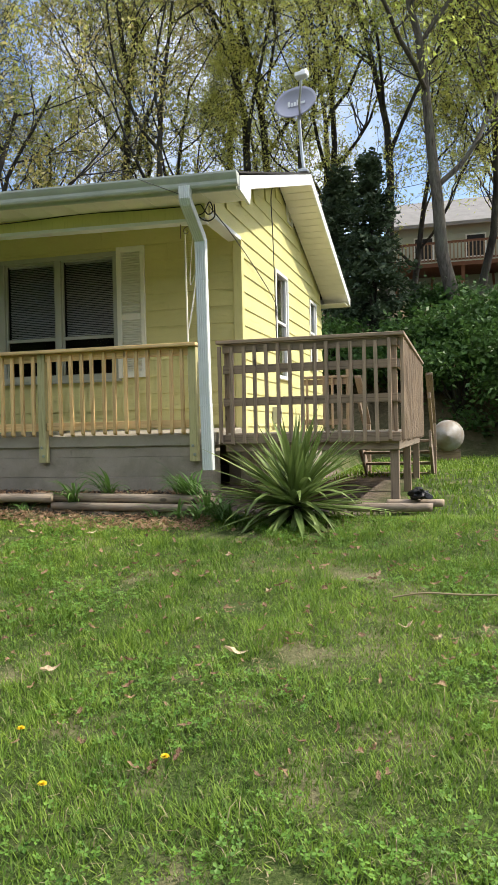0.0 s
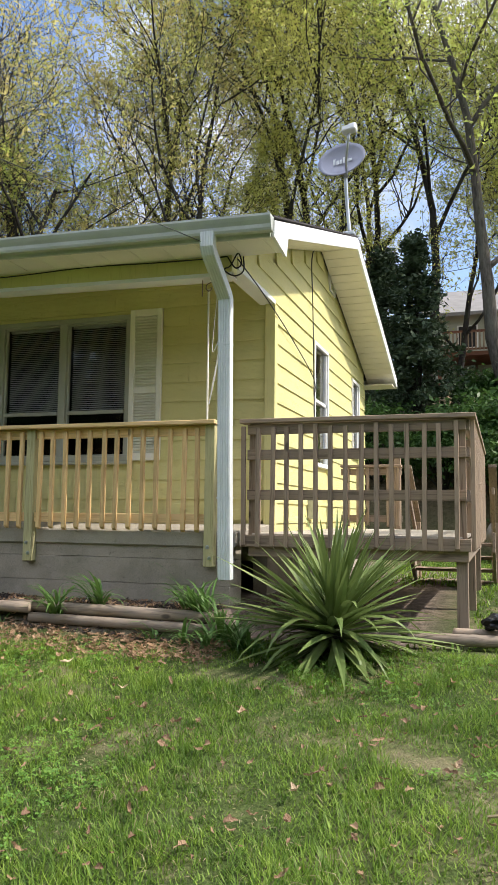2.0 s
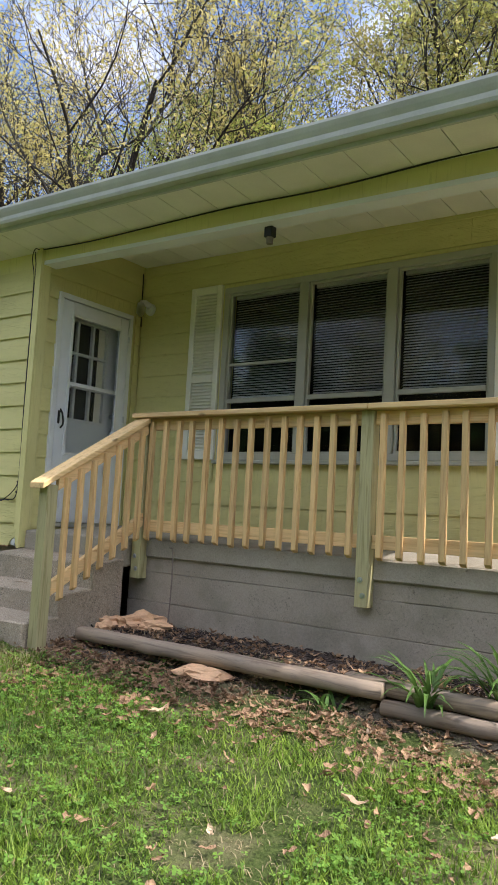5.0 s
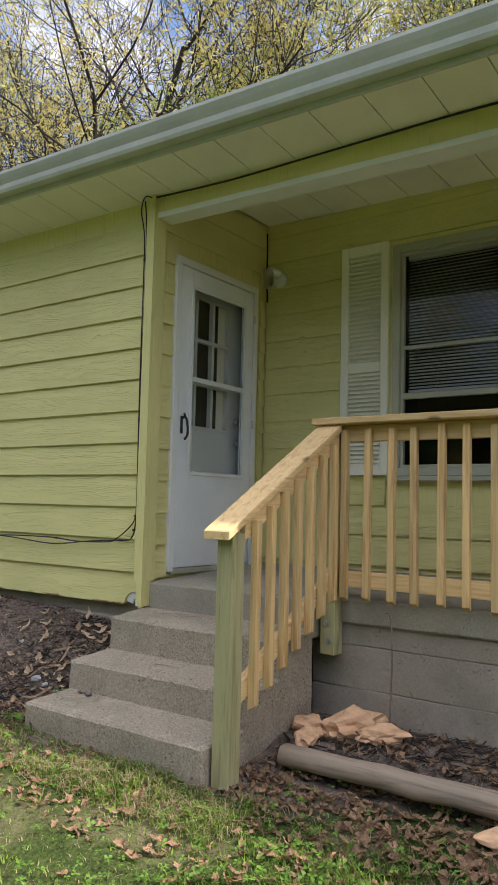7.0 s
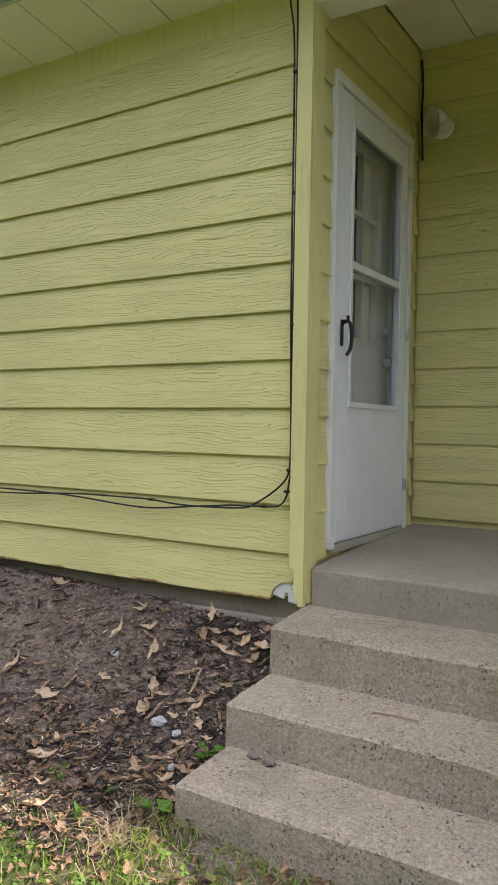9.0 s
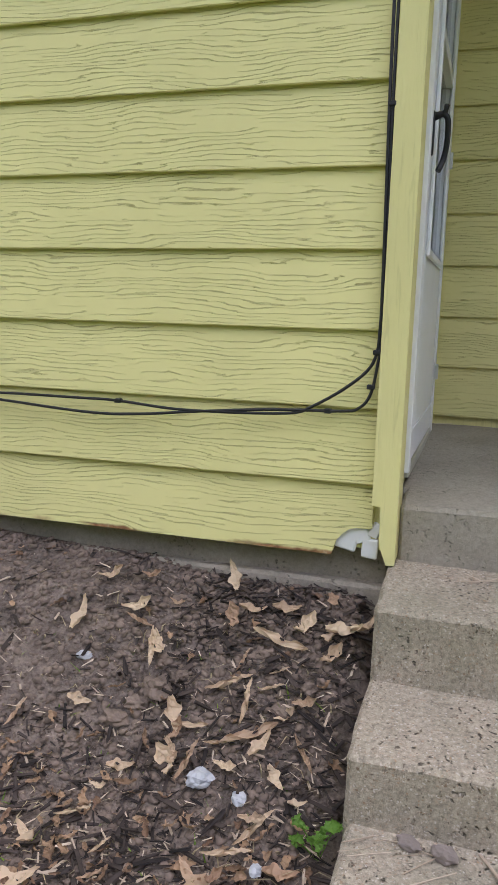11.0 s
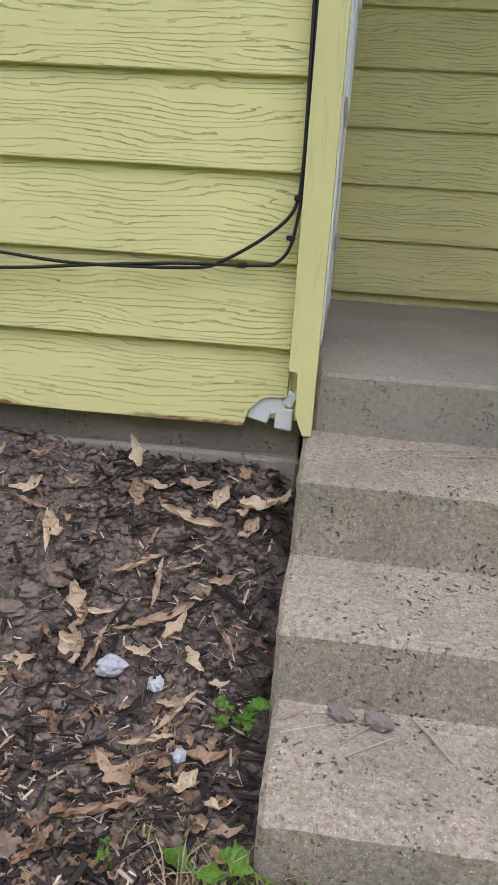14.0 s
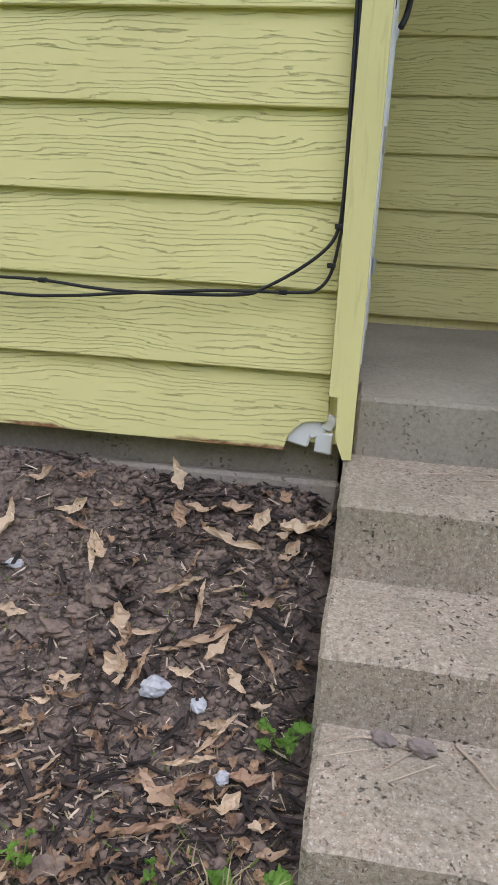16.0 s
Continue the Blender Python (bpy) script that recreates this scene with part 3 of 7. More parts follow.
foundation = thing("foundation", (-11, 7.85, 0.6), "grey concrete foundation wall under the siding", "foundation", kind="structure")
part("wall", rough_box(LEFT_X, -7.43, 7.83, 8.0, 0.5, 1.22, 0.10, 0.004, 31.0), M_FOUND, foundation)
part("footing", rough_box(LEFT_X, -7.425, 7.785, 7.83, 0.5, 1.092, 0.08, 0.01, 33.0), M_FOUND, foundation)
part("side_wall", rough_box(GABLE_X - 0.2, GABLE_X - 0.05, BACK_Y, REAR_Y, 0.3, 1.22, 0.3, 0.004, 35.0), M_FOUND, foundation)

# ---- roof ----
roof = thing("roof", (-8.5, RIDGE_Y, 3.8), "low gable roof with dark shingles and white trim", "roof", kind="structure")


def roof_slope(front):
    bm = bmesh.new()
    ye = EAVE_Y if front else 2 * RIDGE_Y - EAVE_Y
    rows = 26
    for r in range(rows):                # shingle courses, each lapping the one below
        t0, t1 = r / rows, (r + 1.25) / rows
        t1 = min(t1, 1.0)
        for xa, xb in ((LEFT_X - 0.4, RAKE_X),):
            q = []
            for x in (xa, xb):
                e = gutter_z(x) + 0.01
                rz = RIDGE_Z - 0.0235 * (x - RAKE_X)
                lo = (x, ye + (RIDGE_Y - ye) * t0, e + (rz - e) * t0 + 0.012)
                hi = (x, ye + (RIDGE_Y - ye) * t1, e + (rz - e) * t1 + 0.004)
                q.append((lo, hi))
            top = [bm.verts.new(p) for p in (q[0][0], q[1][0], q[1][1], q[0][1])]
            low = [bm.verts.new((p[0], p[1], p[2] - 0.014)) for p in (q[0][0], q[1][0], q[1][1], q[0][1])]
            bm.faces.new(top)
            bm.faces.new(low[::-1])
            for i in range(4):
                bm.faces.new((top[i], low[i], low[(i + 1) % 4], top[(i + 1) % 4]))
    bmesh.ops.recalc_face_normals(bm, faces=bm.faces[:])
    return bm


part("shingle_layer", roof_slope(True), M_SHINGLE, roof, "dark asphalt shingles")
part("shingle_layer", roof_slope(False), M_SHINGLE, roof, "dark asphalt shingles")


def rake(front):
    """The white barge board along the gable edge and the boxed soffit under it."""
    s = 1 if front else -1
    ye = EAVE_Y + 0.02 if front else 2 * RIDGE_Y - EAVE_Y
    out = []
    for xa, xb, da, db in ((RAKE_X - 0.025, RAKE_X, -0.165, -0.015),):
        bm = bmesh.new()
        e = gutter_z(RAKE_X)
        pts = [(ye, e + da), (ye, e + db), (RIDGE_Y, RIDGE_Z + db), (RIDGE_Y, RIDGE_Z + da)]
        if front:                        # the boxed return at the eave's foot
            pts = [(ye, e + db - 0.135), (ye, e + db), (RIDGE_Y, RIDGE_Z + db), (RIDGE_Y, RIDGE_Z + da), (ye + 0.42, e + da + 0.145), (ye + 0.36, e - 0.20)]
        a = [bm.verts.new((xa, y, z)) for y, z in pts]
        b = [bm.verts.new((xb, y, z)) for y, z in pts]
        bm.faces.new(a)
        bm.faces.new(b[::-1])
        for i in range(len(pts)):
            bm.faces.new((a[i], a[(i + 1) % len(pts)], b[(i + 1) % len(pts)], b[i]))
        bmesh.ops.recalc_face_normals(bm, faces=bm.faces[:])
        out.append(bm)
    part("barge_board", out[0], M_WHITE, roof, "white aluminium-wrapped barge board")
    # soffit panels under the rake overhang
    n = 22
    for i in range(n):
        t0, t1 = i / n + 0.0015, (i + 1) / n - 0.0015
        bm = bmesh.new()
        q = []
        for t in (t0, t1):
            y = ye + (RIDGE_Y - ye) * t
            z = gutter_z(RAKE_X) - 0.150 + (RIDGE_Z - gutter_z(RAKE_X)) * t
            q.append((y, z))
        vs = []
        for x in (GABLE_X + 0.012, RAKE_X - 0.025):
            for y, z in q:
                vs += [bm.verts.new((x, y, z)), bm.verts.new((x, y, z + 0.008))]
        for f in ((0, 2, 6, 4), (1, 5, 7, 3), (0, 4, 5, 1), (2, 3, 7, 6), (0, 1, 3, 2), (4, 6, 7, 5)):
            bm.faces.new([vs[k] for k in f])
        bmesh.ops.recalc_face_normals(bm, faces=bm.faces[:])
        part("soffit_panel", bm, M_SOFFIT, roof)


rake(True)
rake(False)
bm = bmesh.new()
z = gutter_z(RAKE_X)
box(bm, GABLE_X - 3, RAKE_X - 0.03, 2 * RIDGE_Y - EAVE_Y - 0.45, 2 * RIDGE_Y - EAVE_Y, z - 0.16, z - 0.145)
box(bm, GABLE_X - 3, RAKE_X - 0.002, 2 * RIDGE_Y - EAVE_Y - 0.002, 2 * RIDGE_Y - EAVE_Y + 0.02, z - 0.16, z)
part("rear_eave", bm, M_SOFFIT, roof)


def eave():
    """Front fascia, K-style gutter, vented soffit and the porch beam."""
    xa, xb = LEFT_X - 0.4, RAKE_X
    da, db = gutter_z(xa) - gutter_z(xb), 0.0
    z = gutter_z(xb)
    bm = bmesh.new()
    y = EAVE_Y
    out = [(y, z), (y, z - 0.125), (y - 0.065, z - 0.125), (y - 0.075, z - 0.105), (y - 0.078, z - 0.075), (y - 0.098, z - 0.045), (y - 0.112, z - 0.018), (y - 0.112, z), (y - 0.10, z), (y - 0.10, z - 0.012), (y - 0.085, z - 0.05), (y - 0.068, z - 0.11), (y - 0.012, z - 0.11), (y - 0.012, z)]
    profile_x(bm, out, xa, xb, da, db)
    gut = part("gutter", bm, M_GUTTER, roof, "pale enamelled gutter")
    bm = bmesh.new()
    profile_x(bm, [(y - 0.108, z - 0.002), (y - 0.002, z - 0.002), (y - 0.002, z - 0.12), (y - 0.07, z - 0.12)], xb - 0.004, xb)
    part("end_cap", bm, M_GUTTER, gut)
    bm = bmesh.new()
    profile_x(bm, [(y, z - 0.005), (y + 0.022, z - 0.005), (y + 0.022, z - 0.155), (y, z - 0.155)], xa, xb - 0.03, da, db)
    part("fascia", bm, M_GUTTER, roof)


eave()


def soffit_run(name, x0, x1, y0, z0, y1, z1, pitch, slope, mat, parent):
    """Panels that run from y0 to y1, side by side along x, with open joints."""
    x, i = x0, 0
    while x < x1 - 0.01:
        xe = min(x + pitch, x1)
        bm = bmesh.new()
        vs = []
        for xx in (x + 0.003, xe - 0.003):
            for yy, zz in ((y0, gutter_z(xx) - 0.152), (y1, soffit_z(xx))):
                d = 0.0
                vs += [bm.verts.new((xx, yy, zz - d)), bm.verts.new((xx, yy, zz - d + 0.012))]
        for f in ((0, 2, 6, 4), (1, 5, 7, 3), (0, 4, 5, 1), (2, 3, 7, 6), (0, 1, 3, 2), (4, 6, 7, 5)):
            bm.faces.new([vs[k] for k in f])
        bmesh.ops.recalc_face_normals(bm, faces=bm.faces[:])
        part(name, bm, mat, parent)
        x, i = xe, i + 1


soffit_run("soffit_panel", LEFT_X, RAKE_X - 0.03, EAVE_Y + 0.022, 3.69, WING_Y + 0.05, 3.735, 0.305, 0.0235, M_SOFFIT, roof)
# added near-black sheet, so the shade in the soffit joints is its colour
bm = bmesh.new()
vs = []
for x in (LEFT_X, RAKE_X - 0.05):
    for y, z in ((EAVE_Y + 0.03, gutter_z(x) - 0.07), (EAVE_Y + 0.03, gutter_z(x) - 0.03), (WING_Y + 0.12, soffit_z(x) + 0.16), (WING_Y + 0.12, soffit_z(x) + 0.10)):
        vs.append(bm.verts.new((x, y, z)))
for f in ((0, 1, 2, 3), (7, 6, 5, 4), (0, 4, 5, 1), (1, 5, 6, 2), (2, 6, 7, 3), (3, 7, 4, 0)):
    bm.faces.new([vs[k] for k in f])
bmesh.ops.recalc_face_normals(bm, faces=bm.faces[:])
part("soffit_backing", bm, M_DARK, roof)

porch_ceiling = thing("ceiling_porch", (-4.8, 8.4, 3.9), "white panelled porch ceiling", "ceiling", kind="structure")
bm = bmesh.new()
x = -7.42
while x < GABLE_X - 0.15:
    xe = min(x + 0.30, GABLE_X - 0.12)
    for a in (x + 0.003,):
        vs = box(bm, x + 0.003, xe - 0.003, WING_Y + 0.13, BACK_Y + 0.03, 4.03, 4.042)
        for v in vs:
            v.co.z -= 0.021 * (v.co.x + 7.42)
    x = xe
part("panelling", bm, M_SOFFIT, porch_ceiling)
# another near-black sheet painting the shade above the ceiling joints
bm = bmesh.new()
profile_x(bm, [(WING_Y + 0.10, 3.95), (WING_Y + 0.10, 4.05), (BACK_Y + 0.05, 4.10), (BACK_Y + 0.05, 3.95)], -7.42, GABLE_X - 0.1, 0.10, 0.0)
part("backing", bm, M_DARK, porch_ceiling)

beam = thing("porch_beam", (-4.8, 7.82, 3.5), "yellow porch beam with a white underside", "beam", kind="structure")
zb = 3.56                                # its underside at the gable end
drop = 0.021 * (GABLE_X + 7.42)
bm = bmesh.new()
profile_x(bm, [(WING_Y, zb + 0.012), (WING_Y, 3.80), (WING_Y + 0.13, 3.80), (WING_Y + 0.13, zb + 0.012)], -7.40, GABLE_X - 0.01, drop, 0)
part("side", bm, M_TRIM_Y, beam)
bm = bmesh.new()
profile_x(bm, [(WING_Y - 0.006, zb), (WING_Y - 0.006, zb + 0.035), (WING_Y + 0.136, zb + 0.035), (WING_Y + 0.136, zb)], -7.41, GABLE_X - 0.01, drop, 0)
part("underside", bm, M_WHITE, beam, "white aluminium underside")
part("end_beam", boxes((GABLE_X - 0.15, GABLE_X + 0.010, WING_Y + 0.14, BACK_Y + 0.015, 3.655, 3.70)), M_WHITE, beam, "white boxed soffit over the porch's open end")

# ---- corner boards ----
trim = thing("trim_corners", (-7.45, 7.75, 1.2), "yellow corner boards of the house", "trim", kind="structure")


def corner_board(x0, x1, y0, y1, z0, z1):
    bm = bmesh.new()
    box(bm, x0, x1, y0, y1, z0, z1, 0.004)
    return bm


bm = bmesh.new()                         # its foot is broken off on one side
foot = [(-7.468, 1.338), (-7.446, 1.334), (-7.443, 1.228), (-7.422, 1.176), (-7.400, 1.178), (-7.400, 3.84), (-7.468, 3.84)]
a = [bm.verts.new((x, 7.722, z)) for x, z in foot]
b = [bm.verts.new((x, 7.746, z)) for x, z in foot]
bm.faces.new(a)
bm.faces.new(b[::-1])
for i in range(len(foot)):
    bm.faces.new((a[i], a[(i + 1) % len(foot)], b[(i + 1) % len(foot)], b[i]))
bmesh.ops.recalc_face_normals(bm, faces=bm.faces[:])
part("corner_board", bm, M_TRIM_Y, trim)
part("corner_board", corner_board(-7.424, -7.400, 7.748, 7.84, 1.182, 3.84), M_TRIM_Y, trim)
part("corner_board", corner_board(GABLE_X - 0.09, GABLE_X + 0.02, BACK_Y - 0.025, BACK_Y - 0.002, 1.36, 3.655), M_TRIM_Y, trim)
part("corner_board", corner_board(GABLE_X, GABLE_X + 0.022, BACK_Y - 0.001, BACK_Y + 0.075, 1.22, 3.65), M_TRIM_Y, trim)


# ---- lap boards ----
def lap_mesh(name, length, height, along_y=False, thick=0.026, lap=0.012):
    """A tapered lap board: its foot stands out, its top lies back."""
    bm = bmesh.new()
    t, z1 = thick, height + lap
    prof = [(0.0, 0.010), (-t + 0.012, 0.008), (-t + 0.010, 0.0), (-t + 0.002, 0.0), (-t, 0.003), (-0.009, z1), (0.0, z1)]
    a = [bm.verts.new((0, y, z)) for y, z in prof]
    b = [bm.verts.new((length, y, z)) for y, z in prof]
    for i in range(len(prof)):
        bm.faces.new((a[i], a[(i + 1) % len(prof)], b[(i + 1) % len(prof)], b[i]))
    bm.faces.new(a[::-1])
    bm.faces.new(b)
    bmesh.ops.recalc_face_normals(bm, faces=bm.faces[:])
    return mesh_of(bm, name, M_SIDING)


LAPS = {}


def lap(parent, x0, x1, y, z, h, turn=0.0):
    """A board from x0 to x1 (or along y, turned) on a wall plane."""
    key = (round(x1 - x0, 3), round(h, 4))
    if key not in LAPS:
        LAPS[key] = lap_mesh("lap_board", x1 - x0, h)
    if turn:
        piece("lap_board", LAPS[key], parent, (y, x0, z), (0, 0, turn))
    else:
        piece("lap_board", LAPS[key], parent, (x0, y, z))


def clad_x(parent, x0, x1, y, z0, z1, holes, joints, mat=None):
    z, row = z0, 0
    while z < z1 - 0.02:
        h = min(EXPO, z1 - z)
        stops = sorted([x0, x1] + [j for j in joints[row % len(joints)] if x0 < j < x1])
        for a, b in zip(stops, stops[1:]):
            segs = [(a + 0.001, b - 0.001)]
            for hx0, hx1, hz0, hz1 in holes:
                if hz0 < z + h - 0.03 and hz1 > z + 0.03:
                    segs = [s for a2, b2 in segs for s in ((a2, min(b2, hx0)), (max(a2, hx1), b2)) if s[1] - s[0] > 0.01]
            for a2, b2 in segs:
                lap(parent, a2, b2, y, z, h)
        z, row = z + h, row + 1


WJ = [(-10.9, -13.9), (-11.4, -14.2), (-10.6, -13.1), (-11.7,), (-12.2,)]
WZ = 1.178
# The lowest wing board has lost its corner, so its last stretch is built apart.
clad_x(wall_wing, LEFT_X, -7.4695, WING_Y + 0.018, WZ + EXPO, 3.66, [], WJ)


def low_boards():
    for x0, x1 in ((LEFT_X, -12.3), (-12.298, -9.42)):
        me = lap_mesh("lap_board", x1 - x0, EXPO)
        me.materials.clear()
        me.materials.append(M_SIDING_LOW)
        piece("lap_board", me, wall_wing, (x0, WING_Y + 0.018, WZ))
    # the broken end, with a bite out of its lower corner
    edge = [(-9.418, WZ), (-7.577, WZ + 0.002), (-7.566, WZ + 0.042), (-7.549, WZ + 0.063), (-7.532, WZ + 0.077), (-7.510, WZ + 0.083), (-7.488, WZ + 0.082), (-7.4695, WZ + 0.086), (-7.4695, WZ + EXPO + 0.01), (-9.418, WZ + EXPO + 0.01)]
    bm = bmesh.new()
    yb = WING_Y + 0.018
    back = [bm.verts.new((x, yb, z)) for x, z in edge]
    front = [bm.verts.new((x, yb - 0.006 - 0.020 * (1 - (z - WZ) / (EXPO + 0.012)), z)) for x, z in edge]
    bm.faces.new(back)
    bm.faces.new(front[::-1])
    for i in range(len(edge)):
        j = (i + 1) % len(edge)
        bm.faces.new((back[i], back[j], front[j], front[i]))
    bmesh.ops.recalc_face_normals(bm, faces=bm.faces[:])
    part("lap_board", bm, M_SIDING_LOW, wall_wing, "lowest board with a broken, rusty corner")
    chunks = thing("torn_sheathing", (-7.57, 7.775, 1.16), "torn white sheathing in the broken siding corner", "debris")
    for x0, x1, z0, z1, turn in ((-7.566, -7.508, 1.192, 1.262, 12), (-7.520, -7.478, 1.216, 1.268, -24), (-7.496, -7.452, 1.176, 1.228, 3), (-7.478, -7.446, 1.234, 1.274, 30)):
        bm = boxes((x0, x1, 7.768, 7.782, z0, z1), bevel=0.004)
        bmesh.ops.rotate(bm, cent=((x0 + x1) / 2, 7.775, (z0 + z1) / 2), matrix=Matrix.Rotation(radians(turn), 3, "Y"), verts=bm.verts[:])
        for i, v in enumerate(bm.verts):
            v.co += 0.005 * noise.noise_vector(v.co * 60)
        part("shard", bm, M_WHITE, chunks)


low_boards()
clad_x(wall_back, -7.41, GABLE_X - 0.092, BACK_Y + 0.018, 1.435, 4.0, [(WIN[0] - 0.06, WIN[1] + 0.06, WIN[2] - 0.05, WIN[3] + 0.06)], [(-5.2,), (-6.75, -3.1), (-4.0,)])


def clad_y(parent, x, y0, y1, z0, z1, holes, top=None, turn=90):
    z = z0
    while z < z1 - 0.02:
        h = min(EXPO, z1 - z)
        a, b = y0, y1
        if top:
            a, b = max(y0, top(z + h * 0.7)[0]), min(y1, top(z + h * 0.7)[1])
        segs = [(a, b)]
        for hy0, hy1, hz0, hz1 in holes:
            if hz0 < z + h - 0.03 and hz1 > z + 0.03:
                segs = [s for a2, b2 in segs for s in ((a2, min(b2, hy0)), (max(a2, hy1), b2))]
        for a2, b2 in segs:
            if b2 - a2 > 0.012:
                lap(parent, a2, b2, x, z, h, turn)
        z += h


clad_y(wall_door, DOOR_X - 0.018, 7.842, BACK_Y, 1.35, 4.02, [(DOOR[0] - 0.002, DOOR[1] + 0.06, DOOR[2] - 0.2, DOOR[3] + 0.003)])
GW = [(a - 0.05, b + 0.05, c - 0.05, d + 0.05) for a, b, c, d in SIDE_WIN]
clad_y(wall_gable, GABLE_X - 0.018, BACK_Y + 0.078, REAR_Y, 1.20, 1.20 + EXPO * 12, GW)


def rake_span(z):
    k = (z - 3.66) / (RIDGE_Z - 0.14 - 3.66)
    half = (RIDGE_Y - EAVE_Y) * (1 - k)
    return RIDGE_Y - half + 0.05, RIDGE_Y + half - 0.05


clad_y(wall_top, GABLE_X - 0.018, WING_Y, REAR_Y, 1.20 + EXPO * 12, 4.98, [], rake_span)


# ---- windows ----
def frame_ring(x0, x1, z0, z1, y0, y1, w, bevel=0.003):
    """Four bars round an opening that faces -y."""
    return boxes((x0, x1, y0, y1, z1 - w, z1), (x0, x1, y0, y1, z0, z0 + w), (x0, x0 + w, y0, y1, z0 + w, z1 - w), (x1 - w, x1, y0, y1, z0 + w, z1 - w), bevel=bevel)


def main_window():
    w = thing("window_1", (-5.05, BACK_Y, WIN[2]), "triple aluminium window with lowered grey blinds", "window", kind="structure")
    x0, x1, z0, z1 = WIN
    fr = frame_ring(x0, x1, z0, z1, BACK_Y - 0.03, BACK_Y + 0.08, 0.055)
    for c in (-5.455, -4.625):
        box(fr, c - 0.04, c + 0.04, BACK_Y - 0.03, BACK_Y + 0.08, z0 + 0.055, z1 - 0.055, 0.003)
    part("window_frame", fr, M_ALU, w, "pale aluminium frame")
    part("window_sill", boxes((x0 - 0.03, x1 + 0.03, BACK_Y - 0.055, BACK_Y, z0 - 0.035, z0 - 0.002), bevel=0.005), M_ALU, w)
    part("casing", frame_ring(x0 - 0.035, x1 + 0.035, z0 - 0.034, z1 + 0.04, BACK_Y - 0.012, BACK_Y - 0.002, 0.033), M_TRIM_Y, w)
    edges = [(x0 + 0.055, -5.50), (-5.41, -4.67), (-4.58, x1 - 0.055)]
    for i, (a, b) in enumerate(edges):
        sash = frame_ring(a, b, z0 + 0.055, z1 - 0.055, BACK_Y - 0.005, BACK_Y + 0.03, 0.022)
        box(sash, a + 0.022, b - 0.022, BACK_Y - 0.012, BACK_Y + 0.02, 2.575, 2.615, 0.003)
        if i == 0:
            box(sash, a + 0.022, b - 0.022, BACK_Y + 0.0, BACK_Y + 0.02, 2.92, 2.945, 0.002)
        part("sash", sash, M_ALU, w)
        pane = part("pane", boxes((a + 0.018, b - 0.018, BACK_Y + 0.022, BACK_Y + 0.027, z0 + 0.07, z1 - 0.07)), M_GLASS, w)
        pane.visible_shadow = False
        blind = thing("window_blind", ((a + b) / 2, BACK_Y + 0.07, 2.1), "dark grey horizontal slat blind, lowered behind glass", "blind", "blinds in the porch window")
        part("headrail", boxes((a + 0.03, b - 0.03, BACK_Y + 0.05, BACK_Y + 0.09, z1 - 0.10, z1 - 0.06)), M_BLIND, blind)
        slat = boxes((a + 0.03, b - 0.03, -0.012, 0.012, -0.0006, 0.0006))
        bmesh.ops.rotate(slat, cent=(0, 0, 0), matrix=Matrix.Rotation(radians(38), 3, "X"), verts=slat.verts[:])
        me = mesh_of(slat, "slat", M_BLIND)
        z = z1 - 0.12
        low = (2.66, 2.63, 2.64)[i]
        while z > low:
            s = piece("slat", me, blind, (0, BACK_Y + 0.07, z))
            s.location.x = -ORIGIN[blind.name].x
            z -= 0.0225
        part("bottom_rail", boxes((a + 0.03, b - 0.03, BACK_Y + 0.058, BACK_Y + 0.082, z - 0.01, z + 0.006)), M_BLIND, blind)
    return w


main_window()
# an added box; the room's darkness is in its near-black colour
part_room = thing("room_behind_window", (-5, 11, 1.3), "near-black box painted as the unlit room behind the window", "room", kind="structure")
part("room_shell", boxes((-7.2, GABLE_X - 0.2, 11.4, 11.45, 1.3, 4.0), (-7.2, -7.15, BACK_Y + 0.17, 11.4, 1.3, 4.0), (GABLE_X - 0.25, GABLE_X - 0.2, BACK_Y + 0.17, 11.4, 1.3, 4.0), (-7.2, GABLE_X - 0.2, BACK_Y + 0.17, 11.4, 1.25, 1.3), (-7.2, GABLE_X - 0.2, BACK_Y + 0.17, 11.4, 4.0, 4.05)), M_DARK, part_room)


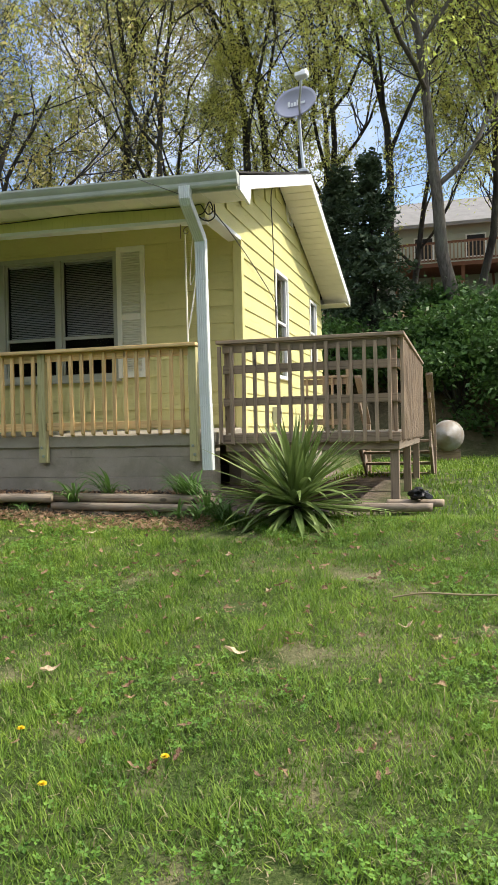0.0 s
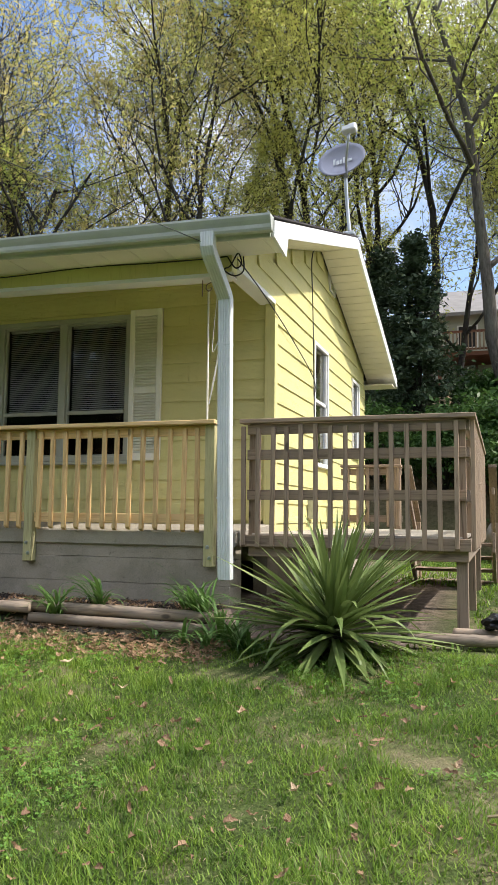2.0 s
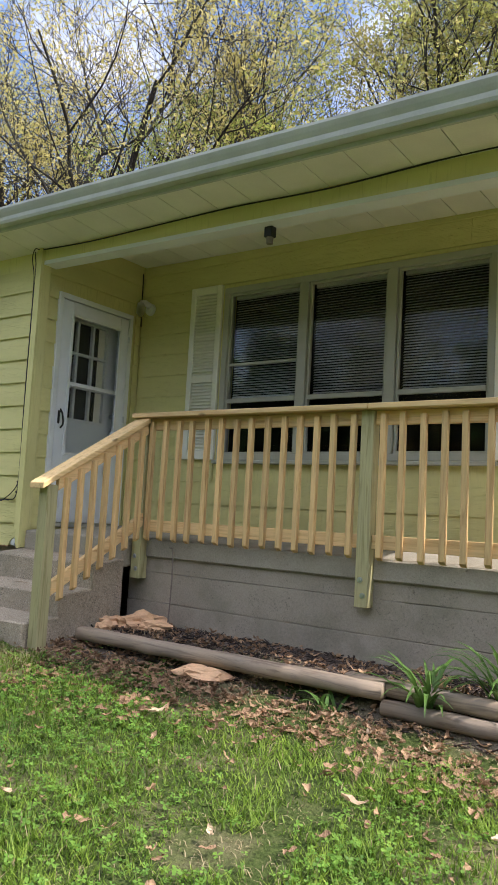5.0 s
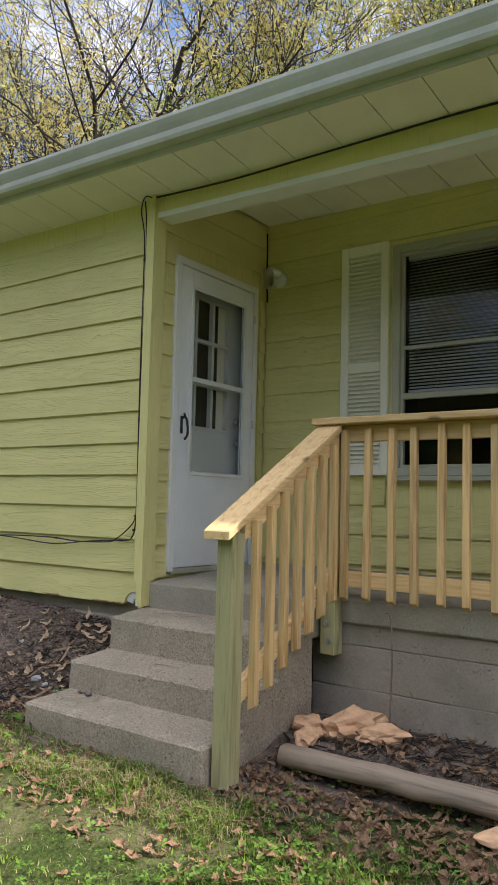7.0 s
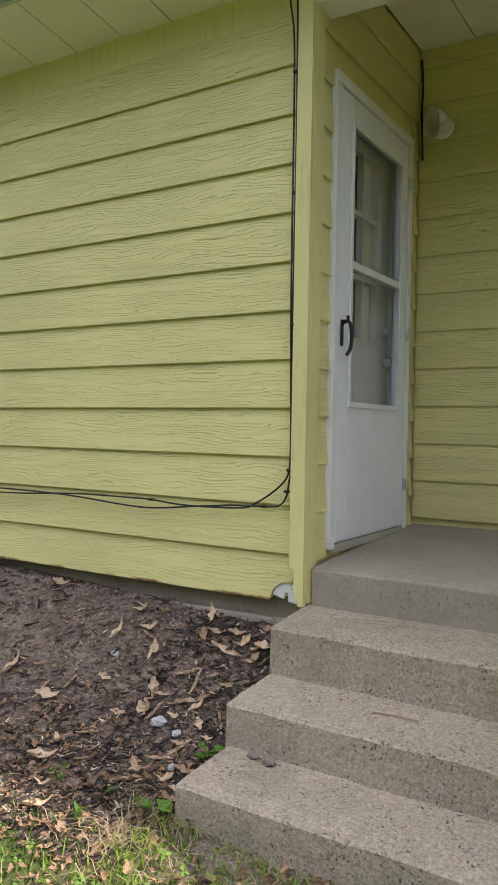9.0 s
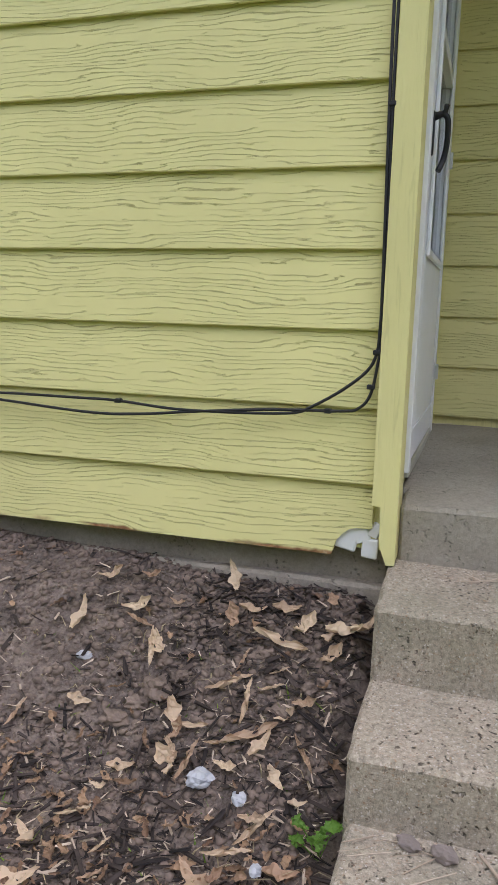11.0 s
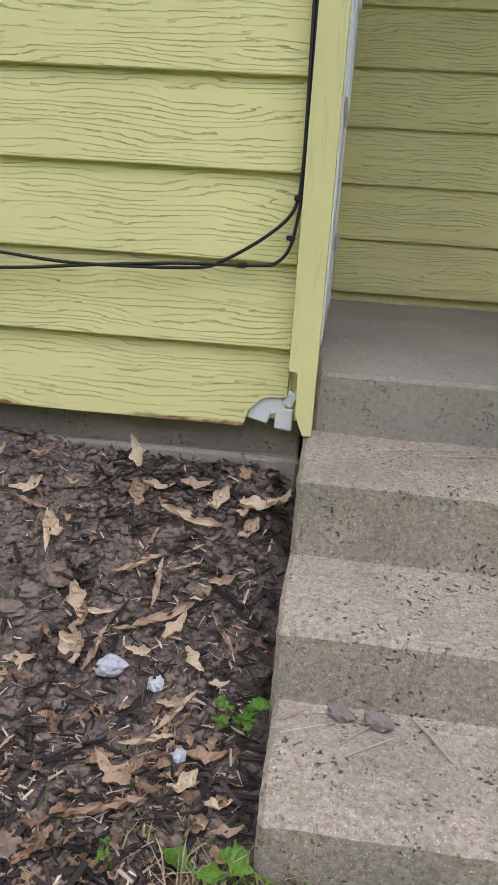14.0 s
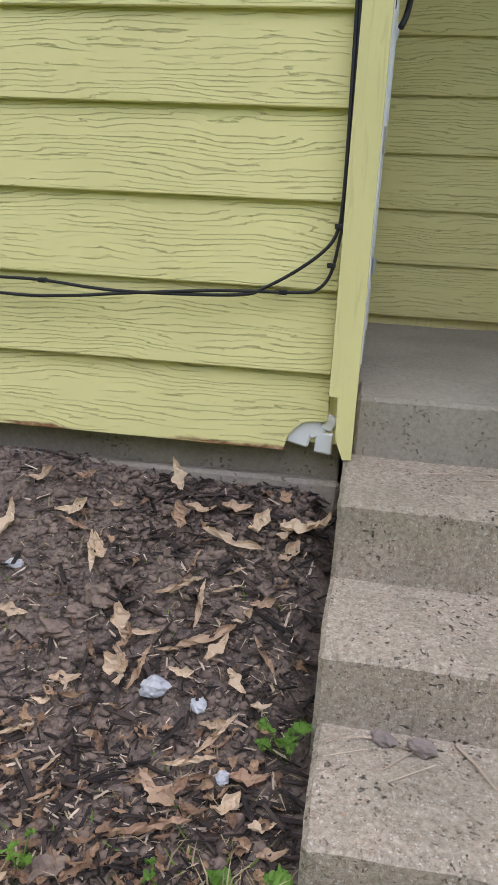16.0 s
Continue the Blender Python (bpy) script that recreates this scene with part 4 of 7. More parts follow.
def side_window(i, y0, y1, z0, z1):
    w = thing("window_%d" % (i + 2), (GABLE_X, (y0 + y1) / 2, z0), "narrow white-framed double-hung window in the gable wall", "window", kind="structure")
    bm = boxes((GABLE_X - 0.06, GABLE_X + 0.02, y0 - 0.05, y1 + 0.05, z1, z1 + 0.05), (GABLE_X - 0.06, GABLE_X + 0.03, y0 - 0.05, y1 + 0.05, z0 - 0.05, z0), (GABLE_X - 0.06, GABLE_X + 0.02, y0 - 0.05, y0, z0, z1), (GABLE_X - 0.06, GABLE_X + 0.02, y1, y1 + 0.05, z0, z1), bevel=0.003)
    part("window_frame", bm, M_WHITE, w)
    zm = (z0 + z1) / 2 + 0.05
    part("sash", boxes((GABLE_X - 0.05, GABLE_X - 0.005, y0, y1, zm - 0.02, zm + 0.02), (GABLE_X - 0.05, GABLE_X - 0.005, y0, y0 + 0.03, z0, z1), (GABLE_X - 0.05, GABLE_X - 0.005, y1 - 0.03, y1, z0, z1), bevel=0.002), M_WHITE, w)
    for a, b in ((z0, zm - 0.02), (zm + 0.02, z1)):
        part("pane", boxes((GABLE_X - 0.04, GABLE_X - 0.034, y0 + 0.02, y1 - 0.02, a, b)), M_GLASS, w)
    # near-black sheet: the unlit inside is painted, no room is built here
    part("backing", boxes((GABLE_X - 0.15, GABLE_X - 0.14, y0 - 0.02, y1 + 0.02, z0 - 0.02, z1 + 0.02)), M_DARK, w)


for i, s in enumerate(SIDE_WIN):
    side_window(i, *s)


def shutter(x0, x1, z0, z1):
    s = thing("shutter", ((x0 + x1) / 2, BACK_Y - 0.02, z0), "cream louvred plastic window shutter fixed beside the window", "shutter", "shutters beside the porch window")
    ya, yb, wd, zm = BACK_Y - 0.045, BACK_Y - 0.008, 0.058, z0 + (z1 - z0) * 0.46
    part("stile_frame", boxes((x0, x0 + wd, ya, yb, z0, z1), (x1 - wd, x1, ya, yb, z0, z1), (x0 + wd, x1 - wd, ya, yb, z1 - 0.075, z1), (x0 + wd, x1 - wd, ya, yb, z0, z0 + 0.08), (x0 + wd, x1 - wd, ya, yb, zm - 0.035, zm + 0.035), bevel=0.004), M_CREAM, s)
    part("back_panel", boxes((x0 + wd, x1 - wd, yb - 0.006, yb, z0 + 0.08, z1 - 0.075)), M_CREAM, s)
    sl = boxes((-(x1 - x0) / 2 + wd, (x1 - x0) / 2 - wd, -0.0145, 0.0145, -0.0025, 0.0025))
    bmesh.ops.rotate(sl, cent=(0, 0, 0), matrix=Matrix.Rotation(radians(48), 3, "X"), verts=sl.verts[:])
    me = mesh_of(sl, "louvre", M_CREAM)
    for a, b in ((z0 + 0.08, zm - 0.035), (zm + 0.035, z1 - 0.075)):
        n = int((b - a) / 0.0300)
        for i in range(n):
            piece("louvre", me, s, ((x0 + x1) / 2, (ya + yb) / 2 - 0.002, a + (i + 0.5) * (b - a) / n), (0, 0, 0))
    return s


shutter(-6.725, -6.355, 2.055, 3.70)
shutter(-3.785, -3.405, 2.055, 3.70)


# ---- the storm door ----
def storm_door():
    y0, y1, z0, z1 = DOOR
    d = thing("door_1", (DOOR_X, (y0 + y1) / 2, z0), "closed white storm door with a tall glazed upper half", "door", kind="structure")
    X = DOOR_X

    def ring(a0, a1, b0, b1, xa, xb, w, bottom=None):
        wb = w if bottom is None else bottom
        specs = [(xa, xb, a0, a1, b1 - w, b1), (xa, xb, a0, a0 + w, b0, b1 - w), (xa, xb, a1 - w, a1, b0, b1 - w)]
        if wb:
            specs.append((xa, xb, a0 + w, a1 - w, b0, b0 + wb))
        return boxes(*specs, bevel=0.003)

    part("door_frame", ring(y0, y1, z0, z1, X - 0.10, X + 0.022, 0.05, 0), M_WHITE, d, "white brick-mould door casing")
    part("threshold", boxes((X - 0.1, X + 0.02, y0 + 0.03, y1 - 0.03, z0 - 0.02, z0 + 0.018), bevel=0.004), M_ALU, d)
    a0, a1, b0, b1 = y0 + 0.055, y1 - 0.055, z0 + 0.022, z1 - 0.058
    g0, g1, h0, h1 = a0 + 0.115, a1 - 0.105, 2.03, b1 - 0.125      # the glazed opening
    leaf = part("door_leaf", boxes((X - 0.02, X + 0.016, a0, g0, b0, b1), (X - 0.02, X + 0.016, g1, a1, b0, b1), (X - 0.02, X + 0.016, g0, g1, b0, h0), (X - 0.02, X + 0.016, g0, g1, h1, b1), bevel=0.003), M_DOOR, d, "white enamelled aluminium leaf")
    part("kick_plate", boxes((X + 0.0165, X + 0.019, a0 + 0.012, a1 - 0.012, b0 + 0.01, b0 + 0.10)), M_DOOR, leaf)
    part("glazing_bead", ring(g0 - 0.012, g1 + 0.012, h0 - 0.012, h1 + 0.012, X + 0.0165, X + 0.028, 0.026), M_WHITE, leaf)
    part("meeting_rail", boxes((X - 0.005, X + 0.024, g0 + 0.014, g1 - 0.014, 2.655, 2.69), bevel=0.002), M_WHITE, leaf)
    for q0, q1 in ((h0, 2.655), (2.69, h1)):
        p = part("pane", boxes((X - 0.004, X, g0 + 0.002, g1 - 0.002, q0 + 0.002, q1 - 0.002)), M_GLASS, leaf)
        p.visible_shadow = False
    # the inner door behind, with a nine-light window
    inner = thing("inner_door", (X - 0.1, (y0 + y1) / 2, z0), "white inner door with a nine-light window, behind the storm door", "door")
    w0, w1, v0, v1 = a0 + 0.09, a1 - 0.17, 2.36, 3.30
    part("leaf", boxes((X - 0.13, X - 0.09, a0, w0, b0, b1), (X - 0.13, X - 0.09, w1, a1, b0, b1), (X - 0.13, X - 0.09, w0, w1, b0, v0), (X - 0.13, X - 0.09, w0, w1, v1, b1)), M_DOOR, inner)
    bars = []
    for i in range(4):
        y = w0 + (w1 - w0) * i / 3
        z = v0 + (v1 - v0) * i / 3
        bars += [(X - 0.115, X - 0.080, y - 0.012, y + 0.012, v0 - 0.012, v1 + 0.012), (X - 0.114, X - 0.081, w0, w1, z - 0.012, z + 0.012)]
    part("muntin_grid", boxes(*bars), M_WHITE, inner)
    # near-black sheet that paints the dark inside behind the nine lights
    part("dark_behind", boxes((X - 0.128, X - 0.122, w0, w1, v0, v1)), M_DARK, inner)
    part("curtain", boxes((X - 0.121, X - 0.118, w1 - 0.09, w1, v0, v1), (X - 0.121, X - 0.118, w0 + 0.07, w0 + 0.16, v0 + 0.35, v1 - 0.22)), M_CREAM, inner, "pale curtain edge and paper behind glass")
    part("knob", sphere((X - 0.06, a1 - 0.07, 2.28), 0.03), M_STEEL, inner, smooth=True)
    part("deadbolt", sphere((X - 0.07, a1 - 0.07, 2.45), 0.024), M_STEEL, inner, smooth=True)
    # handle
    bm = boxes((X + 0.016, X + 0.024, a0 + 0.022, a0 + 0.048, 2.29, 2.41), bevel=0.004)
    sweep(bm, smooth_curve([(X + 0.02, a0 + 0.035, 2.40), (X + 0.055, a0 + 0.038, 2.395), (X + 0.06, a0 + 0.05, 2.34), (X + 0.052, a0 + 0.060, 2.285), (X + 0.04, a0 + 0.045, 2.25)], 5), 0.0085, 8)
    sweep(bm, [(X + 0.02, a0 + 0.035, 2.39), (X + 0.05, a0 + 0.035, 2.405), (X + 0.055, a0 + 0.02, 2.42)], 0.008, 8)
    part("handle", bm, M_BLACK, leaf, "black lever handle", True)
    part("closer_latch", boxes((X + 0.02, X + 0.034, y1 - 0.062, y1 - 0.045, 2.4, 2.46), (X + 0.02, X + 0.034, y1 - 0.062, y1 - 0.045, 3.2, 3.26), (X + 0.02, X + 0.034, y1 - 0.062, y1 - 0.045, 1.6, 1.66), bevel=0.002), M_STEEL, d, "steel hinges")


def sphere(c, r, seg=14, squash=(1, 1, 1)):
    bm = bmesh.new()
    bmesh.ops.create_uvsphere(bm, u_segments=seg, v_segments=max(6, seg // 2), radius=r)
    bmesh.ops.scale(bm, vec=squash, verts=bm.verts[:])
    bmesh.ops.translate(bm, vec=c, verts=bm.verts[:])
    return bm


storm_door()


# ---- new pine porch railing ----
def rail_post(parent, x0, x1, z0, z1, y0=7.868, y1=7.957):
    p = part("post", boxes((x0, x1, y0, y1, z0, z1), bevel=0.004), M_POST, parent, "greenish pressure-treated post")
    for dz in (0.075, 0.17):
        bm = bmesh.new()
        xm = (x0 + x1) / 2 + (0.012 if dz < 0.1 else -0.008)
        cyl(bm, (xm, y0 - 0.012, z0 + dz), (xm, y0 + 0.002, z0 + dz), 0.010, n=6)
        cyl(bm, (xm, y0 - 0.003, z0 + dz), (xm, y0 + 0.001, z0 + dz), 0.018, n=12)
        part("bolt", bm, M_STEEL, p)


rail = thing("porch_railing", (-4.3, 7.9, 1.03), "new unpainted pine railing bolted to the porch face", "railing")
for x in (-6.205, -4.265, -2.435):
    rail_post(rail, x, x + 0.089, 1.035, 2.272)
part("cap", boxes((-6.25, -4.20, 7.815, 7.965, 2.274, 2.311), bevel=0.005), M_NEW_X, rail)
part("cap", boxes((-4.197, -2.33, 7.815, 7.965, 2.274, 2.311), bevel=0.005), M_NEW_X, rail)
for x0, x1 in ((-6.11, -4.267), (-4.174, -2.437)):
    part("upper_rail", boxes((x0, x1, 7.895, 7.931, 2.182, 2.271), bevel=0.003), M_NEW_X, rail)
    part("lower_rail", boxes((x0, x1, 7.895, 7.931, 1.40, 1.487), bevel=0.003), M_NEW_X, rail)


def baluster_mesh(h, name="baluster", mat=None):
    bm = bmesh.new()
    s = 0.018
    box(bm, -s, s, -s, s, 0.0, h)
    for v in bm.verts:                   # the foot is cut at a slant
        if v.co.z < 0.01 and v.co.y < 0:
            v.co.z += 0.022
    bmesh.ops.bevel(bm, geom=[e for e in bm.edges if abs(e.verts[0].co.z - e.verts[1].co.z) > 0.3], offset=0.002, segments=1, affect="EDGES")
    return mesh_of(bm, name, mat)


bal = baluster_mesh(0.915, "baluster", M_NEW_Z)
rnd = random.Random(4)
for x0, x1, n in ((-6.105, -4.285, 14), (-4.150, -2.46, 13)):
    for i in range(n):
        piece("baluster", bal, rail, (x0 + (i + 0.3) * (x1 - x0) / (n - 0.4) + rnd.uniform(-0.006, 0.006), 7.876, 1.335 + rnd.uniform(-0.008, 0.008)), (0, rnd.uniform(-0.5, 0.5), rnd.uniform(-3, 3)))

# ---- stair railing ----
srail = thing("stair_railing", (-6.13, 6.97, 0.65), "new unpainted pine stair railing beside the steps", "railing")
SX0, SX1 = -6.19, -6.10
part("post", boxes((SX0, SX1, 6.925, 7.014, 0.60, 1.70), bevel=0.004), M_POST, srail, "greenish pressure-treated newel post")


def slanted(x0, x1, ya, za, yb, zb, thick, bevel=0.004):
    """A bar from (ya, za) to (yb, zb), thick upright, plumb at both ends."""
    bm = bmesh.new()
    vs = [bm.verts.new((x, y, z)) for x in (x0, x1) for y, z in ((ya, za), (yb, zb), (yb, zb + thick), (ya, za + thick))]
    for f in ((0, 1, 2, 3), (7, 6, 5, 4), (0, 4, 5, 1), (1, 5, 6, 2), (2, 6, 7, 3), (3, 7, 4, 0)):
        bm.faces.new([vs[k] for k in f])
    bmesh.ops.recalc_face_normals(bm, faces=bm.faces[:])
    bmesh.ops.bevel(bm, geom=bm.edges[:], offset=bevel, segments=1, affect="EDGES")
    return bm


GRADE = (2.235 - 1.70) / (7.86 - 6.93)
part("cap", slanted(-6.225, -6.08, 6.87, 1.668, 7.86, 2.237, 0.042), M_NEW_Y, srail)
part("upper_rail", slanted(-6.135, -6.10, 7.015, 1.66, 7.866, 1.66 + GRADE * 0.85, 0.089), M_NEW_Y, srail)
part("lower_rail", slanted(-6.135, -6.10, 7.015, 0.95, 7.866, 0.95 + GRADE * 0.85, 0.10), M_NEW_Y, srail)
sbal = baluster_mesh(0.84, "baluster", M_NEW_Z)
for i in range(7):
    y = 7.075 + i * 0.117
    piece("baluster", sbal, srail, (-6.080, y, 0.855 + GRADE * (y - 6.97)), (0, 0, 90))

# ---- side deck ----
deck = thing("side_deck", (-1.15, 9.8, 0.6), "weathered wooden side deck with a grey railing", "deck")
DX0, DX1, DY0, DY1, DZ = -2.097, -0.228, 8.02, 11.72, 1.33
part("rim_joist", boxes((DX0 + 0.02, DX1, DY0 + 0.01, DY0 + 0.05, 1.13, 1.29), bevel=0.004), M_OLD_X, deck)
part("rim_joist", boxes((DX1 - 0.04, DX1, DY0 + 0.05, DY1, 1.13, 1.29), bevel=0.004), M_OLD_Y, deck)
part("skirt_board", boxes((DX0 - 0.02, DX1 + 0.02, DY0 - 0.03, DY0 + 0.008, 1.215, 1.315), bevel=0.004), M_OLD_X, deck)
bmj = boxes((DX0 + 0.05, DX1 - 0.05, 0, 0.138, DZ - 0.032, DZ), bevel=0.003)
# pale grey planks, lightened further so the sunlit floor is in their colour
M_PLANK = lumber("pale_sunlit_plank", (0.46, 0.42, 0.36), (0.30, 0.26, 0.22), "x", True, 0.15)
plank = mesh_of(bmj, "plank", M_PLANK)
y = DY0 + 0.01
while y < DY1 - 0.1:
    p = piece("plank", plank, deck, (0, y, 0))
    p.location = Vector((0, y, 0)) - ORIGIN[deck.name]
    y += 0.145
for x, y0 in ((DX1 - 0.10, DY0 + 0.05), (DX1 - 0.10, DY1 - 0.1), (DX1 - 0.10, 9.8)):
    part("support_post", boxes((x, x + 0.09, y0, y0 + 0.09, 0.30, 1.14), bevel=0.004), M_OLD_Z, deck)
for x, y0 in ((DX0 + 0.015, DY0 + 0.02), (DX1 - 0.10, DY0 + 0.02), (DX1 - 0.10, 9.75), (DX1 - 0.10, DY1 - 0.1), (-1.30, DY1 - 0.1)):
    part("rail_post", boxes((x, x + 0.085, y0, y0 + 0.085, 1.14, 2.285), bevel=0.004), M_OLD_Z, deck)
for z0 in (2.190, 1.967, 1.618):
    part("rail_board", boxes((DX0 + 0.01, DX1 - 0.01, DY0 - 0.018, DY0 + 0.018, z0, z0 + 0.088), bevel=0.003), M_OLD_X, deck)
    part("rail_board", boxes((DX1 - 0.018, DX1 + 0.018, DY0 + 0.02, DY1, z0, z0 + 0.088), bevel=0.003), M_OLD_Y, deck)
part("rail_cap", boxes((DX0 - 0.05, DX1 + 0.07, DY0 - 0.07, DY0 + 0.075, 2.287, 2.323), bevel=0.004), M_OLD_X, deck)
part("rail_cap", boxes((DX1 - 0.07, DX1 + 0.07, DY0 + 0.078, DY1 + 0.05, 2.287, 2.323), bevel=0.004), M_OLD_Y, deck)
obal = baluster_mesh(1.05, "baluster", M_OLD_Z)
for i in range(15):
    piece("baluster", obal, deck, (DX0 - 0.012 + i * 0.1283, DY0 - 0.04, 1.205 + rnd.uniform(-0.012, 0.012)), (0, rnd.uniform(-0.6, 0.6), 0))
for i in range(29):
    piece("baluster", obal, deck, (DX1 + 0.04, DY0 + 0.03 + i * 0.132, 1.205 + rnd.uniform(-0.012, 0.012)), (0, 0, 90))
# the back of the deck: a short rail and the stair that leaves it
part("rail_cap", boxes((DX0 + 0.1, -1.20, DY1 - 0.13, DY1, 2.13, 2.165), bevel=0.004), M_OLD_X, deck)
for z0 in (2.03, 1.42):
    part("rail_board", boxes((DX0 + 0.1, -1.2, DY1 - 0.08, DY1 - 0.045, z0, z0 + 0.088), bevel=0.003), M_OLD_X, deck)
for i in range(6):
    piece("baluster", obal, deck, (DX0 + 0.20 + i * 0.13, DY1 - 0.1, 1.36), (0, 0, 0), (1, 1, 0.76))
stair = thing("deck_stair", (0.3, 12.6, 0.6), "weathered wooden stair down from the side deck", "stair")
for i in range(4):
    part("tread", boxes((-1.1, -0.1, DY1 + 0.05 + 0.26 * i, DY1 + 0.32 + 0.26 * i, 1.13 - 0.18 * i, 1.17 - 0.18 * i), bevel=0.004), M_OLD_X, stair)
for x in (-1.15, -0.10):
    part("stringer", slanted(x, x + 0.04, DY1, 1.06, DY1 + 1.12, 0.45, 0.25), M_OLD_Y, stair)
    part("handrail", slanted(x - 0.03, x + 0.07, DY1 - 0.02, 2.12, DY1 + 1.15, 1.42, 0.04), M_OLD_Y, stair)
    part("lower_handrail", slanted(x, x + 0.04, DY1 - 0.02, 1.78, DY1 + 1.10, 1.10, 0.09), M_OLD_Y, stair)
    part("newel", boxes((x - 0.02, x + 0.07, DY1 + 1.03, DY1 + 1.12, 0.45, 1.42), bevel=0.004), M_OLD_Z, stair)

# ---- downspout ----
ds = thing("downspout", (-2.22, 7.71, 0.92), "white corrugated metal downspout at the porch corner", "downspout")


def fluted(points, w, d):
    """A rectangular pipe with shallow flutes, along points in a plane of constant x."""
    prof = []
    n = 5
    for i in range(n * 2 + 1):
        prof.append((-w / 2 + w * i / (n * 2), -d / 2 - (0.004 if i % 2 else 0)))
    prof += [(w / 2, d / 2), (-w / 2, d / 2)]
    bm = bmesh.new()
    rings = []
    pts = [Vector(p) for p in points]
    for i, p in enumerate(pts):
        t = (pts[min(i + 1, len(pts) - 1)] - pts[max(i - 1, 0)]).normalized()
        nrm = Vector((1, 0, 0)).cross(t).normalized()
        if nrm.y < 0:
            nrm = -nrm
        rings.append([bm.verts.new(p + Vector((a, 0, 0)) + nrm * b) for a, b in prof])
    for a, b in zip(rings, rings[1:]):
        for j in range(len(prof)):
            bm.faces.new((a[j], a[(j + 1) % len(prof)], b[(j + 1) % len(prof)], b[j]))
    bm.faces.new(rings[0])
    bm.faces.new(rings[-1])
    bmesh.ops.recalc_face_normals(bm, faces=bm.faces[:])
    return bm


part("elbow", fluted([(-2.212, 7.300, 3.78), (-2.212, 7.300, 3.665), (-2.211, 7.325, 3.625), (-2.204, 7.675, 3.375), (-2.203, 7.71, 3.335), (-2.202, 7.71, 3.22)], 0.114, 0.078), M_SPOUT, ds)
part("pipe", fluted([(-2.202, 7.71, 3.25), (-2.200, 7.71, 2.95), (-2.188, 7.71, 1.9), (-2.168, 7.71, 0.95)], 0.112, 0.076), M_SPOUT, ds)
part("strap", boxes((-2.258, -2.142, 7.666, 7.754, 2.93, 2.945)), M_SPOUT, ds)
part("strap", boxes((-2.243, -2.125, 7.666, 7.754, 1.62, 1.635)), M_SPOUT, ds)

# ---- satellite dish ----
dish = thing("satellite_dish", (-1.80, 11.1, 5.1), "grey satellite dish on a mast at the roof ridge", "satellite dish")
bm = bmesh.new()
sweep(bm, smooth_curve([(-1.77, 11.1, 5.10), (-1.80, 11.08, 5.45), (-1.81, 11.02, 5.80), (-1.81, 11.0, 5.98)], 5), 0.024, 10)
part("mast", bm, M_STEEL, dish, smooth=True)
part("foot", boxes((-1.85, -1.70, 11.02, 11.18, 5.08, 5.13), bevel=0.01), M_STEEL, dish)
M_DISH = plain("dish_grey", (0.36, 0.36, 0.42), 0.45, 0.2, vary=0.06)


def dish_bowl():
    bm = bmesh.new()
    rings, segs = 7, 36
    top = []
    for side in (0, 1):
        prev = None
        for r in range(rings + 1):
            f = r / rings
            ring = [bm.verts.new((0.32 * f * math.cos(2 * math.pi * j / segs), -0.075 * (f * f) + 0.012 * side + 0.05, 0.235 * f * math.sin(2 * math.pi * j / segs))) for j in range(segs)] if r else [bm.verts.new((0, 0.012 * side + 0.05, 0))]
            if prev:
                for j in range(segs):
                    if len(prev) == 1:
                        bm.faces.new((prev[0], ring[j], ring[(j + 1) % segs]))
                    else:
                        bm.faces.new((prev[j], ring[j], ring[(j + 1) % segs], prev[(j + 1) % segs]))
            prev = ring
        top.append(prev)
    for j in range(segs):
        bm.faces.new((top[0][j], top[0][(j + 1) % segs], top[1][(j + 1) % segs], top[1][j]))
    bmesh.ops.recalc_face_normals(bm, faces=bm.faces[:])
    return bm


DM = Matrix.Translation((-1.845, 10.95, 6.05)) @ Matrix.Rotation(radians(-9), 4, "Z") @ Matrix.Rotation(radians(-12), 4, "X") @ Matrix.Rotation(radians(-3), 4, "Y")
bm = dish_bowl()
bmesh.ops.transform(bm, matrix=DM, verts=bm.verts[:])
bowl = part("reflector", bm, M_DISH, dish, "oval grey reflector", True)
bm = boxes(*[(-0.13 + 0.045 * i, -0.10 + 0.045 * i, 0.022, 0.026, -0.03, 0.03 + (0.03 if i in (0, 3) else 0)) for i in range(4)], (0.07, 0.13, 0.018, 0.022, -0.02, 0.015), bevel=0.0)
bmesh.ops.transform(bm, matrix=DM, verts=bm.verts[:])
part("mark", bm, M_WHITE, bowl, "pale illegible maker's mark")
bm = bmesh.new()
sweep(bm, [(0.05, 0.06, -0.24), (0.10, -0.12, -0.13), (0.19, -0.30, 0.04), (0.22, -0.33, 0.14)], 0.017, 8)
bmesh.ops.transform(bm, matrix=DM, verts=bm.verts[:])
part("feed_arm", bm, M_STEEL, dish, smooth=True)
bm = boxes((0.13, 0.31, -0.40, -0.29, 0.10, 0.18), (0.20, 0.30, -0.36, -0.27, 0.18, 0.23), bevel=0.015)
bmesh.ops.transform(bm, matrix=DM, verts=bm.verts[:])
part("receiver", bm, M_WHITE, dish, "white receiver head")


